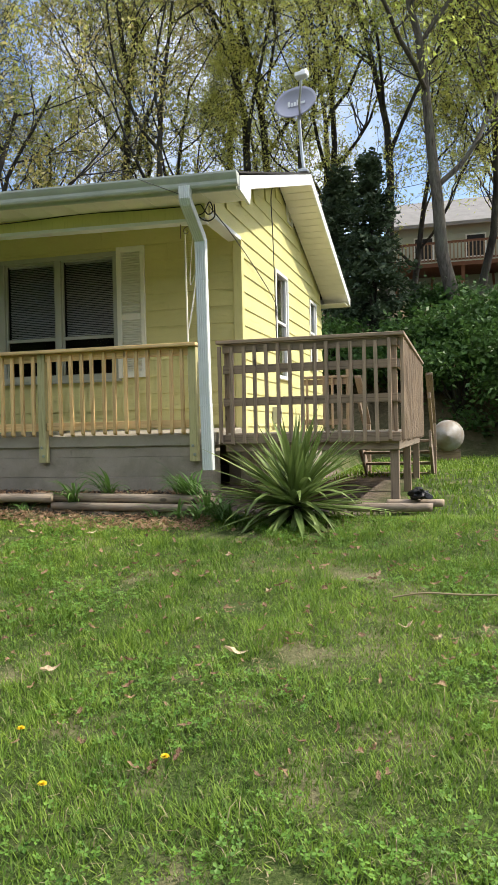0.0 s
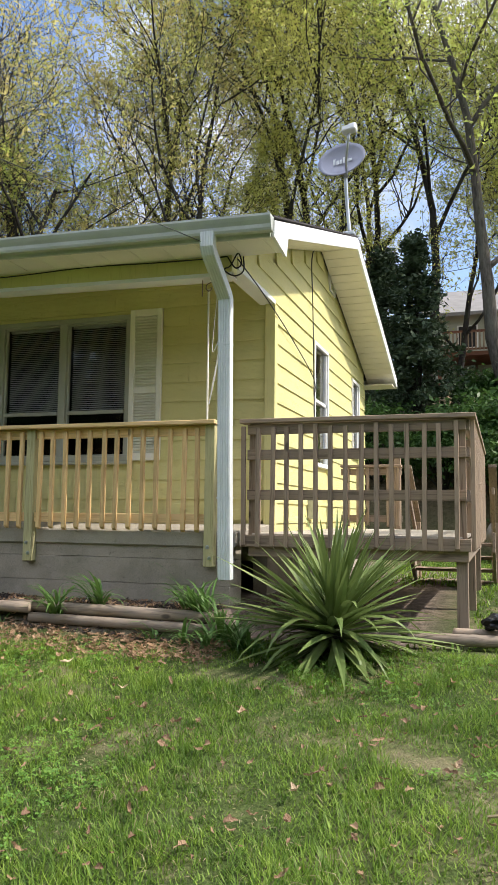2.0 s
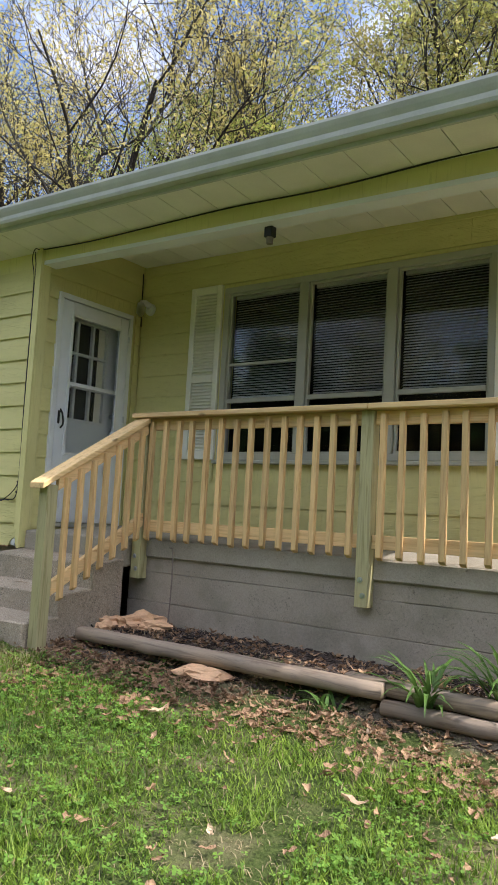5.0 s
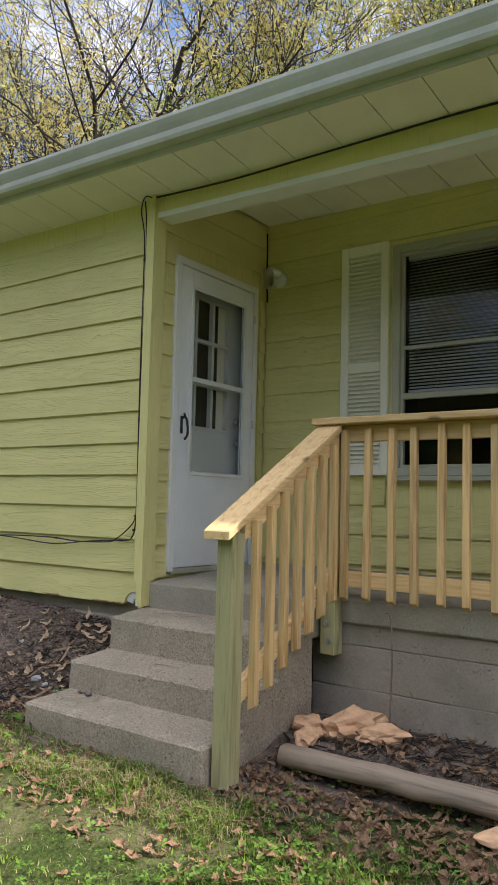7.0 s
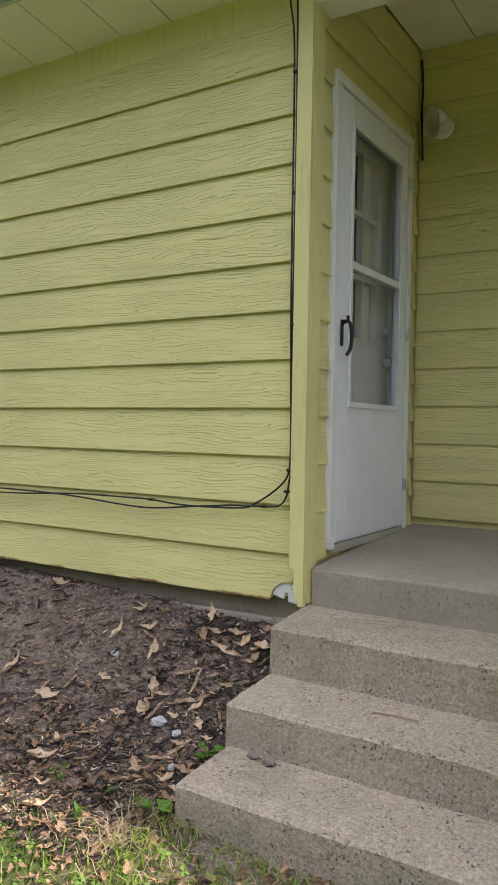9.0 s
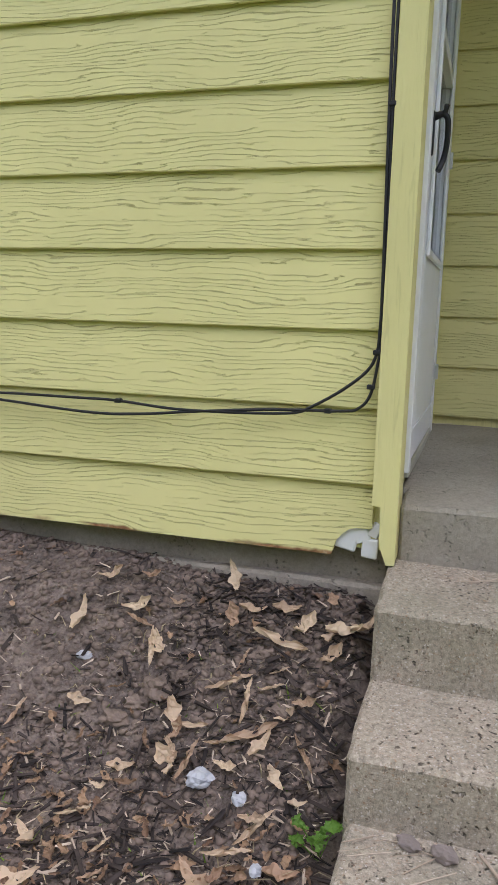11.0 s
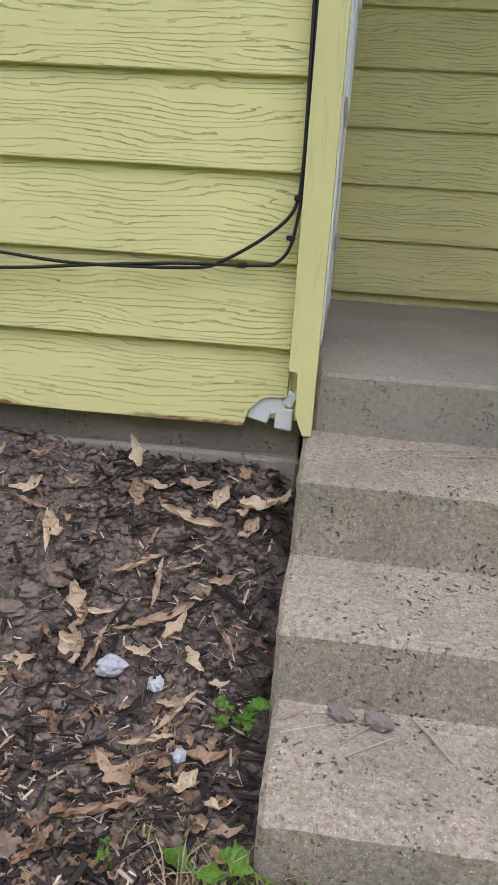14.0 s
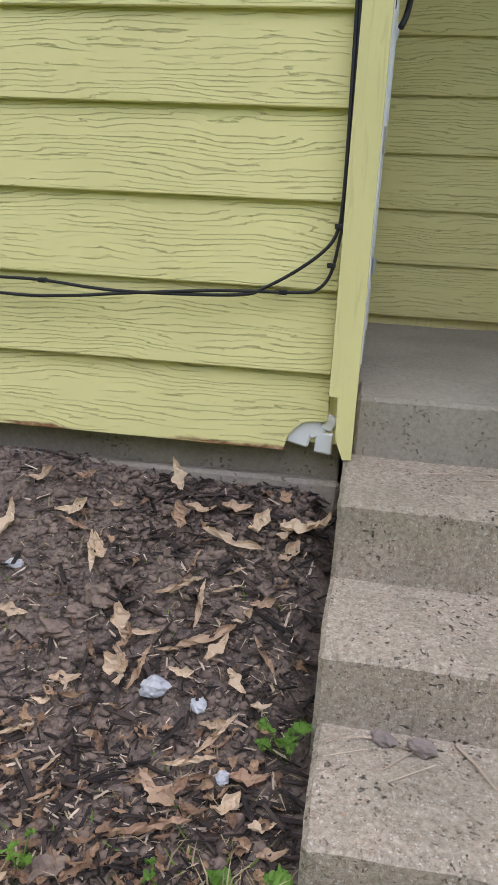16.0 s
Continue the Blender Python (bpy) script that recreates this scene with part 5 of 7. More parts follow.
# ---- trees ----
def tree_mesh(seed, height, spread, trunk_r, bark_mat, leaf_mat_, leaves, leaf_size, low=0.32, levels=4, lean=0.0):
    """Verts and faces of a forking tree: tapered limbs and a crown of loose leaf sprays."""
    r = random.Random(seed)
    wood_v, wood_f = [], []
    tips = []

    def tube(pts, rs, n):
        base = len(wood_v)
        side = None
        for i, p in enumerate(pts):
            d = (pts[min(i + 1, len(pts) - 1)] - pts[max(i - 1, 0)]).normalized()
            if side is None:
                side = d.orthogonal().normalized()
            side = (side - d * side.dot(d)).normalized()
            up = d.cross(side)
            for j in range(n):
                a = 2 * math.pi * j / n
                wood_v.append(p + (side * math.cos(a) + up * math.sin(a)) * rs[i])
        for i in range(len(pts) - 1):
            for j in range(n):
                a, b = base + i * n + j, base + i * n + (j + 1) % n
                wood_f.append((a, b, b + n, a + n))

    def limb(p, d, length, rad, level):
        n = (8, 7, 5, 3, 2)[min(level, 4)]
        pts, rs = [p.copy()], [rad]
        q, dd = p.copy(), d.normalized()
        wob = 0.16 + 0.07 * level
        for i in range(n):
            dd = (dd + Vector((r.uniform(-1, 1), r.uniform(-1, 1), r.uniform(-0.55, 0.9))) * wob).normalized()
            if level > 0:
                dd.z += 0.06
                dd.normalize()
            q = q + dd * (length / n)
            pts.append(q.copy())
            rs.append(rad * (1 - 0.72 * (i + 1) / n))
        tube(pts, rs, (9, 6, 5, 4, 3)[min(level, 4)])
        if level >= levels:
            tips.append((pts, length))
            return
        kids = (7, 6, 5, 5)[level] if level < 4 else 4
        for k in range(kids):
            t = (low if level == 0 else 0.22) + (1 - (low if level == 0 else 0.22)) * (k + r.uniform(0.1, 0.95)) / kids
            f = min(t, 0.99) * n
            i = int(f)
            at = pts[i].lerp(pts[i + 1], f - i)
            axis = (pts[i + 1] - pts[i]).normalized()
            perp = axis.orthogonal().normalized()
            perp.rotate(Matrix.Rotation(r.uniform(0, 2 * math.pi) + k * 2.4, 3, axis))
            open_ = r.uniform(0.55, 1.05) * (spread if level == 0 else 1.0)
            nd = (axis * 0.75 + perp * open_).normalized()
            limb(at, nd, length * r.uniform(0.42, 0.62) * (1.15 - 0.35 * t if level == 0 else 1.0), max(rs[i] * r.uniform(0.44, 0.64), 0.008), level + 1)
        if level > 1:
            tips.append((pts, length))

    limb(Vector((0, 0, -0.4)), Vector((lean, r.uniform(-0.05, 0.05), 1)), height, trunk_r, 0)
    # leaves hang in loose sprays along the last twigs
    pos = []
    per = max(1, leaves // max(1, len(tips)))
    for pts, length in tips:
        for _ in range(per):
            i = r.randint(1, len(pts) - 1)
            c = pts[i] + Vector((r.gauss(0, 1), r.gauss(0, 1), r.gauss(-0.2, 1))) * min(0.22, length * 0.16)
            pos.append(c)
    rg = np.random.default_rng(seed)
    P = np.array([tuple(c) for c in pos])
    n = len(P)
    u = rg.normal(size=(n, 3)); u /= np.linalg.norm(u, axis=1)[:, None]
    w = rg.normal(size=(n, 3)); w -= u * (u * w).sum(1)[:, None]; w /= np.linalg.norm(w, axis=1)[:, None]
    s = leaf_size * rg.uniform(0.6, 1.4, size=(n, 1))
    LV = np.stack([P - u * s, P + w * s * 0.75, P + u * s], 1).reshape(-1, 3)
    LF = np.arange(n * 3).reshape(n, 3)
    trunk = raw_mesh("trunk", np.array([tuple(v) for v in wood_v]), np.array(wood_f), bark_mat, True)
    crown = raw_mesh("crown", LV, LF, leaf_mat_)
    return trunk, crown


def plant_tree(name, meshes, x, y, turn, scale, label, group="", lift=0.0):
    t = tagged(new(name), label, "tree", group)
    t.matrix_world = pose(x, y, ground_z(x, y) + lift, 0, 0, turn) @ Matrix.Diagonal((scale, scale, scale, 1))
    for nm, me in zip(("trunk", "crown"), meshes):
        o = new(nm, me)
        o.parent = t
    return t


TREES = [
    tree_mesh(17, 12.5, 1.15, 0.23, M_BARK, M_LEAF_B, 17000, 0.066, 0.38),
    tree_mesh(23, 15.0, 0.70, 0.18, M_BARK_DARK, M_LEAF_A, 19000, 0.066, 0.40),
    tree_mesh(37, 11.0, 0.95, 0.22, M_BARK_DARK, M_LEAF_C, 14500, 0.066, 0.22),
    tree_mesh(41, 14.0, 0.85, 0.17, M_BARK_DARK, M_LEAF_A, 14000, 0.066, 0.34),
    tree_mesh(53, 12.0, 1.0, 0.22, M_BARK_DARK, M_LEAF_C, 5600, 0.062, 0.24),
    tree_mesh(61, 9.5, 1.10, 0.13, M_BARK_DARK, M_LEAF_A, 15000, 0.066, 0.14),
]
# big oak beside the neighbour's house, then the belt of woods behind the roof
plant_tree("oak_tree", TREES[0], 0.45, 24.5, 160, 1.05, "large spreading oak with grey bark and sparse new leaves")
WOODS = [
    (-7.9, 26.5, 1, 1.10), (-6.2, 28.0, 1, 1.15), (-9.6, 24.0, 3, 0.95), (-12.0, 26.0, 2, 1.10), (-4.2, 31.0, 3, 1.1), (-2.4, 27.5, 1, 1.05),
    (-14.5, 23.0, 2, 1.05), (-17.0, 25.0, 4, 1.1), (-19.5, 21.0, 4, 1.15), (-15.5, 20.0, 4, 0.95), (-22.5, 22.0, 2, 1.1),
    (-24.5, 19.0, 4, 1.0), (-26.0, 23.5, 4, 1.15), (-29.0, 20.5, 3, 1.1), (-17.3, 20.0, 0, 0.8),
    (3.6, 27.0, 3, 1.05), (4.6, 33.0, 1, 1.1), (2.0, 34.0, 0, 0.9), (-21.0, 17.5, 4, 0.95), (-30.5, 15.5, 2, 1.0), (7.5, 24.0, 0, 1.0), 
    (-8.5, 33.0, 1, 1.1), (-5.8, 36.5, 3, 1.15), (0.8, 29.5, 1, 0.95), (6.5, 30.0, 3, 1.0),
    (-4.6, 27.5, 5, 0.95), (-10.5, 27.5, 5, 1.0), (-1.6, 31.0, 5, 1.1), (-7.4, 30.5, 5, 1.05), (3.0, 31.5, 5, 1.1), (-13.2, 24.5, 5, 0.9),
]
for i, (x, y, k, s) in enumerate(WOODS):
    plant_tree("woodland_tree", TREES[k], x, y, (i * 77) % 360, s, ("spreading oak with grey bark and sparse new leaves", "tall slender tree with dark bark and yellow-green spring leaves", "bushy tree with dark limbs and golden new leaves", "tall grey-barked tree with yellow-green spring leaves", "dark-limbed tree with only a few new leaves", "low bushy understory tree with bright new leaves")[k], "woodland behind the house")
# trees on the road side, behind the lawn
for i, (x, y, k, s) in enumerate([(-9, -17, 1, 1.0), (-2, -20, 0, 1.0), (-16, -13, 2, 1.1)]):
    plant_tree("roadside_tree", TREES[k], x, y, i * 63, s, "leafing tree across the lawn, mirrored in the windows", "trees across the lawn")


def leaf_quads(P, size, rg, flat=0.0):
    n = len(P)
    u = rg.normal(size=(n, 3)); u[:, 2] *= 1 - flat; u /= np.linalg.norm(u, axis=1)[:, None]
    w = rg.normal(size=(n, 3)); w[:, 2] *= 1 - flat; w -= u * (u * w).sum(1)[:, None]; w /= np.linalg.norm(w, axis=1)[:, None]
    s = size * rg.uniform(0.6, 1.4, size=(n, 1))
    V = np.stack([P - u * s, P + w * s * 0.5, P + u * s, P - w * s * 0.5], 1).reshape(-1, 3)
    return V, np.arange(n * 4).reshape(n, 4)


def cedar(name, x, y, h, r0, seed):
    """A dark evergreen: a straight trunk with tiers of drooping sprays."""
    rg = np.random.default_rng(seed)
    rr = random.Random(seed)
    t = tagged(new(name), "dark ragged evergreen cedar among the bare trees", "tree", "evergreens")
    t.location = (x, y, ground_z(x, y))
    bm = bmesh.new()
    sweep(bm, [(0, 0, -0.3), (0.05, 0, h * 0.4), (0, 0.05, h * 0.8), (0, 0, h)], [0.16, 0.11, 0.05, 0.012], 8)
    pts = []
    for i in range(130):
        f = rr.random() ** 0.85
        z = h * (0.10 + 0.88 * f)
        reach = r0 * (1 - f) ** 0.75 * rr.uniform(0.5, 1.15) + 0.12
        a = rr.uniform(0, 2 * math.pi)
        tip = Vector((math.cos(a) * reach, math.sin(a) * reach, z - 0.15 * reach + 0.25 * f))
        sweep(bm, [(0, 0, z), tuple(Vector((0, 0, z)).lerp(tip, 0.5) + Vector((0, 0, 0.08))), tuple(tip)], [0.022, 0.013, 0.004], 4)
        n = int(40 + 70 * reach)
        q = rg.uniform(0.15, 1.05, size=(n, 1))
        base = np.array([[0, 0, z]]) * (1 - q) + np.array([tuple(tip)]) * q
        pts.append(base + rg.normal(size=(n, 3)) * np.array([[0.13, 0.13, 0.10]]))
    o = new("trunk", mesh_of(bm, "trunk", M_BARK_DARK, True))
    o.parent = t
    V, F = leaf_quads(np.concatenate(pts), 0.085, rg, 0.4)
    o = new("crown", raw_mesh("crown", V, F, M_CEDAR))
    o.parent = t


cedar("cedar_tree", -2.3, 24.2, 6.2, 1.6, 5)
cedar("cedar_tree", -3.6, 26.4, 5.6, 1.6, 6)


def shrub_meshes(seed, rx, rz, leaves, size=0.075):
    rg = np.random.default_rng(seed)
    rr = random.Random(seed)
    bm = bmesh.new()
    pts = []
    for i in range(26):
        a, e = rr.uniform(0, 2 * math.pi), rr.uniform(0.25, 1.45)
        tip = Vector((math.cos(a) * math.cos(e) * rx, math.sin(a) * math.cos(e) * rx, math.sin(e) * rz)) * rr.uniform(0.75, 1.05)
        mid = tip * 0.5 + Vector((0, 0, 0.25))
        sweep(bm, [(0, 0, -0.1), tuple(mid), tuple(tip)], [0.03, 0.018, 0.006], 4)
        n = leaves // 26
        q = rg.uniform(0.35, 1.0, size=(n, 1))
        base = np.array([tuple(mid)]) * (1 - q) + np.array([tuple(tip)]) * q
        pts.append(base + rg.normal(size=(n, 3)) * np.array([[0.30, 0.30, 0.22]]) * rx / 2)
    P = np.concatenate(pts)
    P[:, 2] = np.abs(P[:, 2])
    V, F = leaf_quads(P, size, rg, 0.35)
    return mesh_of(bm, "stem", M_BARK_DARK), raw_mesh("foliage", V, F, M_SHRUB)


SHRUBS = [shrub_meshes(3, 1.9, 3.0, 8000), shrub_meshes(8, 1.6, 2.4, 6500)]
for i, (x, y, k, s) in enumerate([(0.3, 21.2, 0, 1.0), (2.2, 20.4, 0, 1.05), (4.3, 20.6, 0, 1.1), (1.3, 22.6, 1, 1.2), (-1.4, 22.2, 1, 1.0), (3.4, 22.8, 0, 1.0), (-3.2, 22.6, 1, 1.0), (6.4, 21.0, 0, 1.1), (-5.2, 23.2, 1, 1.0), (-7.6, 23.6, 0, 0.8), (-0.3, 24.6, 1, 0.9), (2.4, 25.4, 1, 0.9)]):
    t = tagged(new("shrub"), "dense dark green shrub at the wood's edge", "shrub", "shrubs at the wood's edge")
    t.matrix_world = pose(x, y, ground_z(x, y) - 0.05, 0, 0, i * 71) @ Matrix.Diagonal((s, s, s, 1))
    for nm, me in zip(("stem", "foliage"), SHRUBS[k]):
        o = new(nm, me)
        o.parent = t

# an added, unseen belt behind the camera: it cuts low skylight and darkens window reflections
SKY_SCREEN = shrub_meshes(13, 3.6, 11.0, 4200, 0.32)
for i in range(18):
    a = radians(-174 + i * 168 / 17)
    x, y = -3 + 24 * math.cos(a), 3 + 23 * math.sin(a)
    t = tagged(new("thicket"), "tall green thicket added out of view to block low skylight", "shrub", "thickets across the lawn")
    t.matrix_world = pose(x, y, ground_z(x, y) - 0.1, 0, 0, i * 53)
    for nm, me in zip(("stem", "foliage"), SKY_SCREEN):
        o = new(nm, me)
        o.parent = t


# ---- the neighbour's house up the hill ----
def neighbour():
    M_NS = plain("neighbour_siding", (0.40, 0.43, 0.36), 0.6, vary=0.1, scale=1.0)
    M_NR = plain("neighbour_roof", (0.22, 0.21, 0.20), 0.9, vary=0.2, scale=2.0)
    M_ND = plain("red_brown_deck", (0.17, 0.075, 0.045), 0.8, vary=0.25, scale=2.0)
    X0, X1, Y0, Y1, Z0 = -3.6, 9.5, 44.0, 52.0, 7.2
    h = thing("neighbour_house", (3, 48, Z0), "grey-green house with a raised red-brown deck up the hill", "house")
    part("wall", boxes((X0, X1, Y0, Y1, Z0, 12.6)), M_NS, h)
    bm = bmesh.new()
    profile_x(bm, [(Y0 - 0.5, 12.45), ((Y0 + Y1) / 2, 14.9), (Y1 + 0.5, 12.45), (Y1 + 0.5, 12.65), ((Y0 + Y1) / 2, 15.12), (Y0 - 0.5, 12.65)], X0 - 0.5, X1 + 0.5)
    part("roof", bm, M_NR, h)
    for i in range(15):
        part("lap_line", boxes((X0, X1, Y0 - 0.03, Y0 - 0.003, Z0 + 0.3 + 0.33 * i, Z0 + 0.33 + 0.33 * i)), M_NS, h)
    for x in (-1.6, 1.2, 5.2):
        w = part("window", boxes((x - 0.55, x + 0.55, Y0 - 0.06, Y0 - 0.031, 10.7, 12.0)), M_WHITE, h)
        part("pane", boxes((x - 0.47, x + 0.47, Y0 - 0.08, Y0 - 0.062, 10.78, 11.92)), M_DARK, w)
    d = thing("neighbour_deck", (2, 42.6, Z0), "raised red-brown wooden deck on posts", "deck")
    part("platform", boxes((-3.2, 8.5, 41.2, 43.95, 9.75, 9.95)), M_ND, d)
    for x in (-3.0, 0.4, 3.4, 6.6):
        part("post", boxes((x, x + 0.18, 41.3, 41.48, 6.4, 9.75)), M_ND, d)
    part("handrail", boxes((-3.2, 8.5, 41.2, 41.32, 10.95, 11.06)), M_ND, d)
    part("lower_rail", boxes((-3.2, 8.5, 41.22, 41.30, 10.05, 10.13)), M_ND, d)
    me = mesh_of(boxes((-0.035, 0.035, -0.035, 0.035, 0, 0.95)), "baluster", M_OLD_Z)
    for i in range(62):
        piece("baluster", me, d, (-3.15 + i * 0.188, 41.17, 10.0))
    for x in (-1.2, 2.0):
        part("brace", slanted(x, x + 0.12, 41.5, 8.0, 43.6, 9.6, 0.15), M_ND, d)


neighbour()

# ---- propane tank ----
tank = thing("propane_tank", (0.06, 18.2, 0.6), "white horizontal propane tank with rust stains, on the grass", "tank")
bm = bmesh.new()
prev = None
for i in range(17):
    f = i / 16
    y = 17.2 + 2.2 * f
    e = min(f, 1 - f) / 0.16
    r = 0.35 * (math.sqrt(max(0.0, 1 - (1 - e) ** 2)) if e < 1 else 1.0)
    r = max(r, 0.01)
    ring = [bm.verts.new((0.06 + r * math.cos(2 * math.pi * j / 24), y, 1.16 + r * math.sin(2 * math.pi * j / 24))) for j in range(24)]
    if prev:
        for j in range(24):
            bm.faces.new((prev[j], prev[(j + 1) % 24], ring[(j + 1) % 24], ring[j]))
    prev = ring
bmesh.ops.recalc_face_normals(bm, faces=bm.faces[:])
k = Nodes("tank_paint")
st = k.noise(k.place(), 3.5, 5)
part("shell", bm, k.done(k.ramp(st, [(0.35, (0.33, 0.32, 0.30)), (0.5, (0.25, 0.22, 0.18)), (0.72, (0.22, 0.14, 0.08))]), 0.5), tank, smooth=True)
for y in (17.6, 18.9):
    part("foot", boxes((-0.2, 0.32, y, y + 0.1, 0.55, 0.82)), M_OLD_X, tank)


# ---- planting and ground cover ----
def sword_leaf(length, width, bend, fold=0.35, droop=0.0, n=7):
    """A folded strap leaf along +x that rises and bends over; local to its root."""
    bm = bmesh.new()
    rows = []
    x = z = 0.0
    a = bend[0]
    for i in range(n + 1):
        f = i / n
        w = width * (0.55 + 1.2 * f * (1 - f) * 1.6) * (1 - f ** 3) + 0.001
        rows.append([bm.verts.new((x, -w / 2, z + fold * w * 0.5)), bm.verts.new((x, 0, z)), bm.verts.new((x, w / 2, z + fold * w * 0.5))])
        a = bend[0] + (bend[1] - bend[0]) * f ** 1.6
        x += math.cos(a) * length / n
        z += math.sin(a) * length / n
    for p, q in zip(rows, rows[1:]):
        for j in range(2):
            bm.faces.new((p[j], p[j + 1], q[j + 1], q[j]))
    return bm


def yucca():
    y = thing("yucca", (-1.15, 7.22, 0.50), "large spiky yucca with stiff green sword leaves", "plant")
    rr = random.Random(12)
    bm = bmesh.new()
    cyl(bm, (-1.15, 7.22, 0.42), (-1.15, 7.22, 0.66), 0.09, 0.06, 10)
    part("stem", bm, M_BARK_DARK, y)
    meshes = []
    for i in range(10):
        b0 = rr.uniform(-0.12, 0.12)
        b1 = b0 - (rr.uniform(0.05, 0.35) if i < 7 else rr.uniform(1.0, 2.0))
        meshes.append(mesh_of(sword_leaf(rr.uniform(0.80, 1.04), rr.uniform(0.054, 0.072), (b0, b1)), "leaf", M_YUCCA))
    n = 240
    for i in range(n):
        f = (i + 0.5) / n
        el = -22 + 100 * f ** 1.2
        o = piece("leaf", meshes[rr.randrange(7 if f > 0.6 else 10)], y, (-1.15 + rr.uniform(-0.05, 0.05), 7.22 + rr.uniform(-0.05, 0.05), 0.58 + 0.14 * f), (0, 0, 0), (1, 1, 1))
        s = rr.uniform(0.82, 1.08) * (1.0 if f < 0.8 else 0.92)
        o.scale = (s, s, s)
        o.rotation_euler = (rr.uniform(-0.3, 0.3), -radians(max(el, -22) + rr.uniform(-6, 6)), rr.uniform(0, 2 * math.pi))


yucca()


def tuft(name, x, y, n, length, width, seed, label, category, mat, group=""):
    """A clump of arching strap leaves."""
    rr = random.Random(seed)
    clump = thing(name, (x, y, ground_z(x, y) - 0.01), label, category, group)
    for i in range(n):
        l = length * rr.uniform(0.6, 1.15)
        a = rr.uniform(0.7, 1.35)
        b = sword_leaf(l, width * rr.uniform(0.7, 1.2), (a, a - rr.uniform(1.2, 2.4)), 0.3, n=6)
        m = Matrix.Translation((x + rr.uniform(-0.05, 0.05), y + rr.uniform(-0.03, 0.03), ground_z(x, y) - 0.01)) @ Matrix.Rotation(rr.uniform(0, 2 * math.pi), 4, "Z")
        bmesh.ops.transform(b, matrix=m, verts=b.verts[:])
        part("leaf", b, mat, clump)


for i, (x, y, n, l) in enumerate([(-3.58, 7.40, 34, 0.46), (-3.22, 7.50, 26, 0.44), (-2.42, 7.60, 26, 0.50), (-2.26, 7.46, 30, 0.48), (-2.05, 7.34, 40, 0.50), (-1.86, 7.16, 34, 0.42), (-4.07, 7.26, 9, 0.26), (-2.62, 7.30, 9, 0.28), (-2.30, 7.24, 12, 0.30), (-2.12, 7.16, 18, 0.34), (-1.72, 7.05, 18, 0.34)]):
    tuft("daylily", x, y, n, l, 0.026, 50 + i, "clump of arching green daylily leaves in the bed", "plant", M_LILY, "daylilies along the porch")


# ---- timbers edging the bed ----
def timber(a, b, r, seed, label):
    rr = random.Random(seed)
    a, b = Vector(a), Vector(b)
    n = 14
    pts = [a.lerp(b, i / n) + Vector((0, rr.uniform(-0.008, 0.008), rr.uniform(-0.006, 0.006))) for i in range(n + 1)]
    bm = bmesh.new()
    sweep(bm, [tuple(p) for p in pts], [r * rr.uniform(0.93, 1.05) for _ in pts], 14)
    for v in bm.verts:                   # flattened above and below, as landscape timbers are
        c = a.lerp(b, max(0, min(1, (v.co - a).dot(b - a) / (b - a).length_squared)))
        v.co.z = c.z + max(-0.80 * r, min(0.80 * r, v.co.z - c.z))
    solid("landscape_timber", bm, M_LOG, label, "timber", "timbers edging the bed", smooth=True)


timber((-6.02, 7.24, 0.700), (-3.80, 7.36, 0.680), 0.056, 1, "weathered round landscape timber edging the bed")
timber((-4.05, 7.42, 0.690), (-2.16, 7.46, 0.665), 0.056, 2, "weathered round landscape timber lying on another")
timber((-3.80, 7.365, 0.600), (-2.10, 7.385, 0.580), 0.050, 3, "red-brown split landscape timber under another")
timber((-6.3, 7.80, 0.66), (-4.3, 7.86, 0.66), 0.05, 4, "half-buried timber against the porch face")
timber((-0.72, 7.66, 0.575), (0.10, 7.72, 0.575), 0.052, 5, "short grey timber lying beyond the deck post")
timber((-0.35, 7.86, 0.60), (0.20, 7.90, 0.60), 0.045, 6, "short grey timber lying on the grass")


def lump(name, at, size, squash, mat, label, category, group="", seed=0, rough=0.35):
    bm = bmesh.new()
    bmesh.ops.create_icosphere(bm, subdivisions=3, radius=1.0)
    for v in bm.verts:
        d = v.co.normalized()
        v.co = d * (1 + rough * noise.noise(d * 1.7 + Vector((seed, 0, 0))) + 0.12 * noise.noise(d * 5 + Vector((0, seed, 0))))
        v.co = Vector((v.co.x * squash[0], v.co.y * squash[1], v.co.z * squash[2])) * size
    bmesh.ops.rotate(bm, cent=(0, 0, 0), matrix=Matrix.Rotation(seed * 1.3, 3, "Z"), verts=bm.verts[:])
    bmesh.ops.translate(bm, vec=at, verts=bm.verts[:])
    return solid(name, bm, mat, label, category, group)


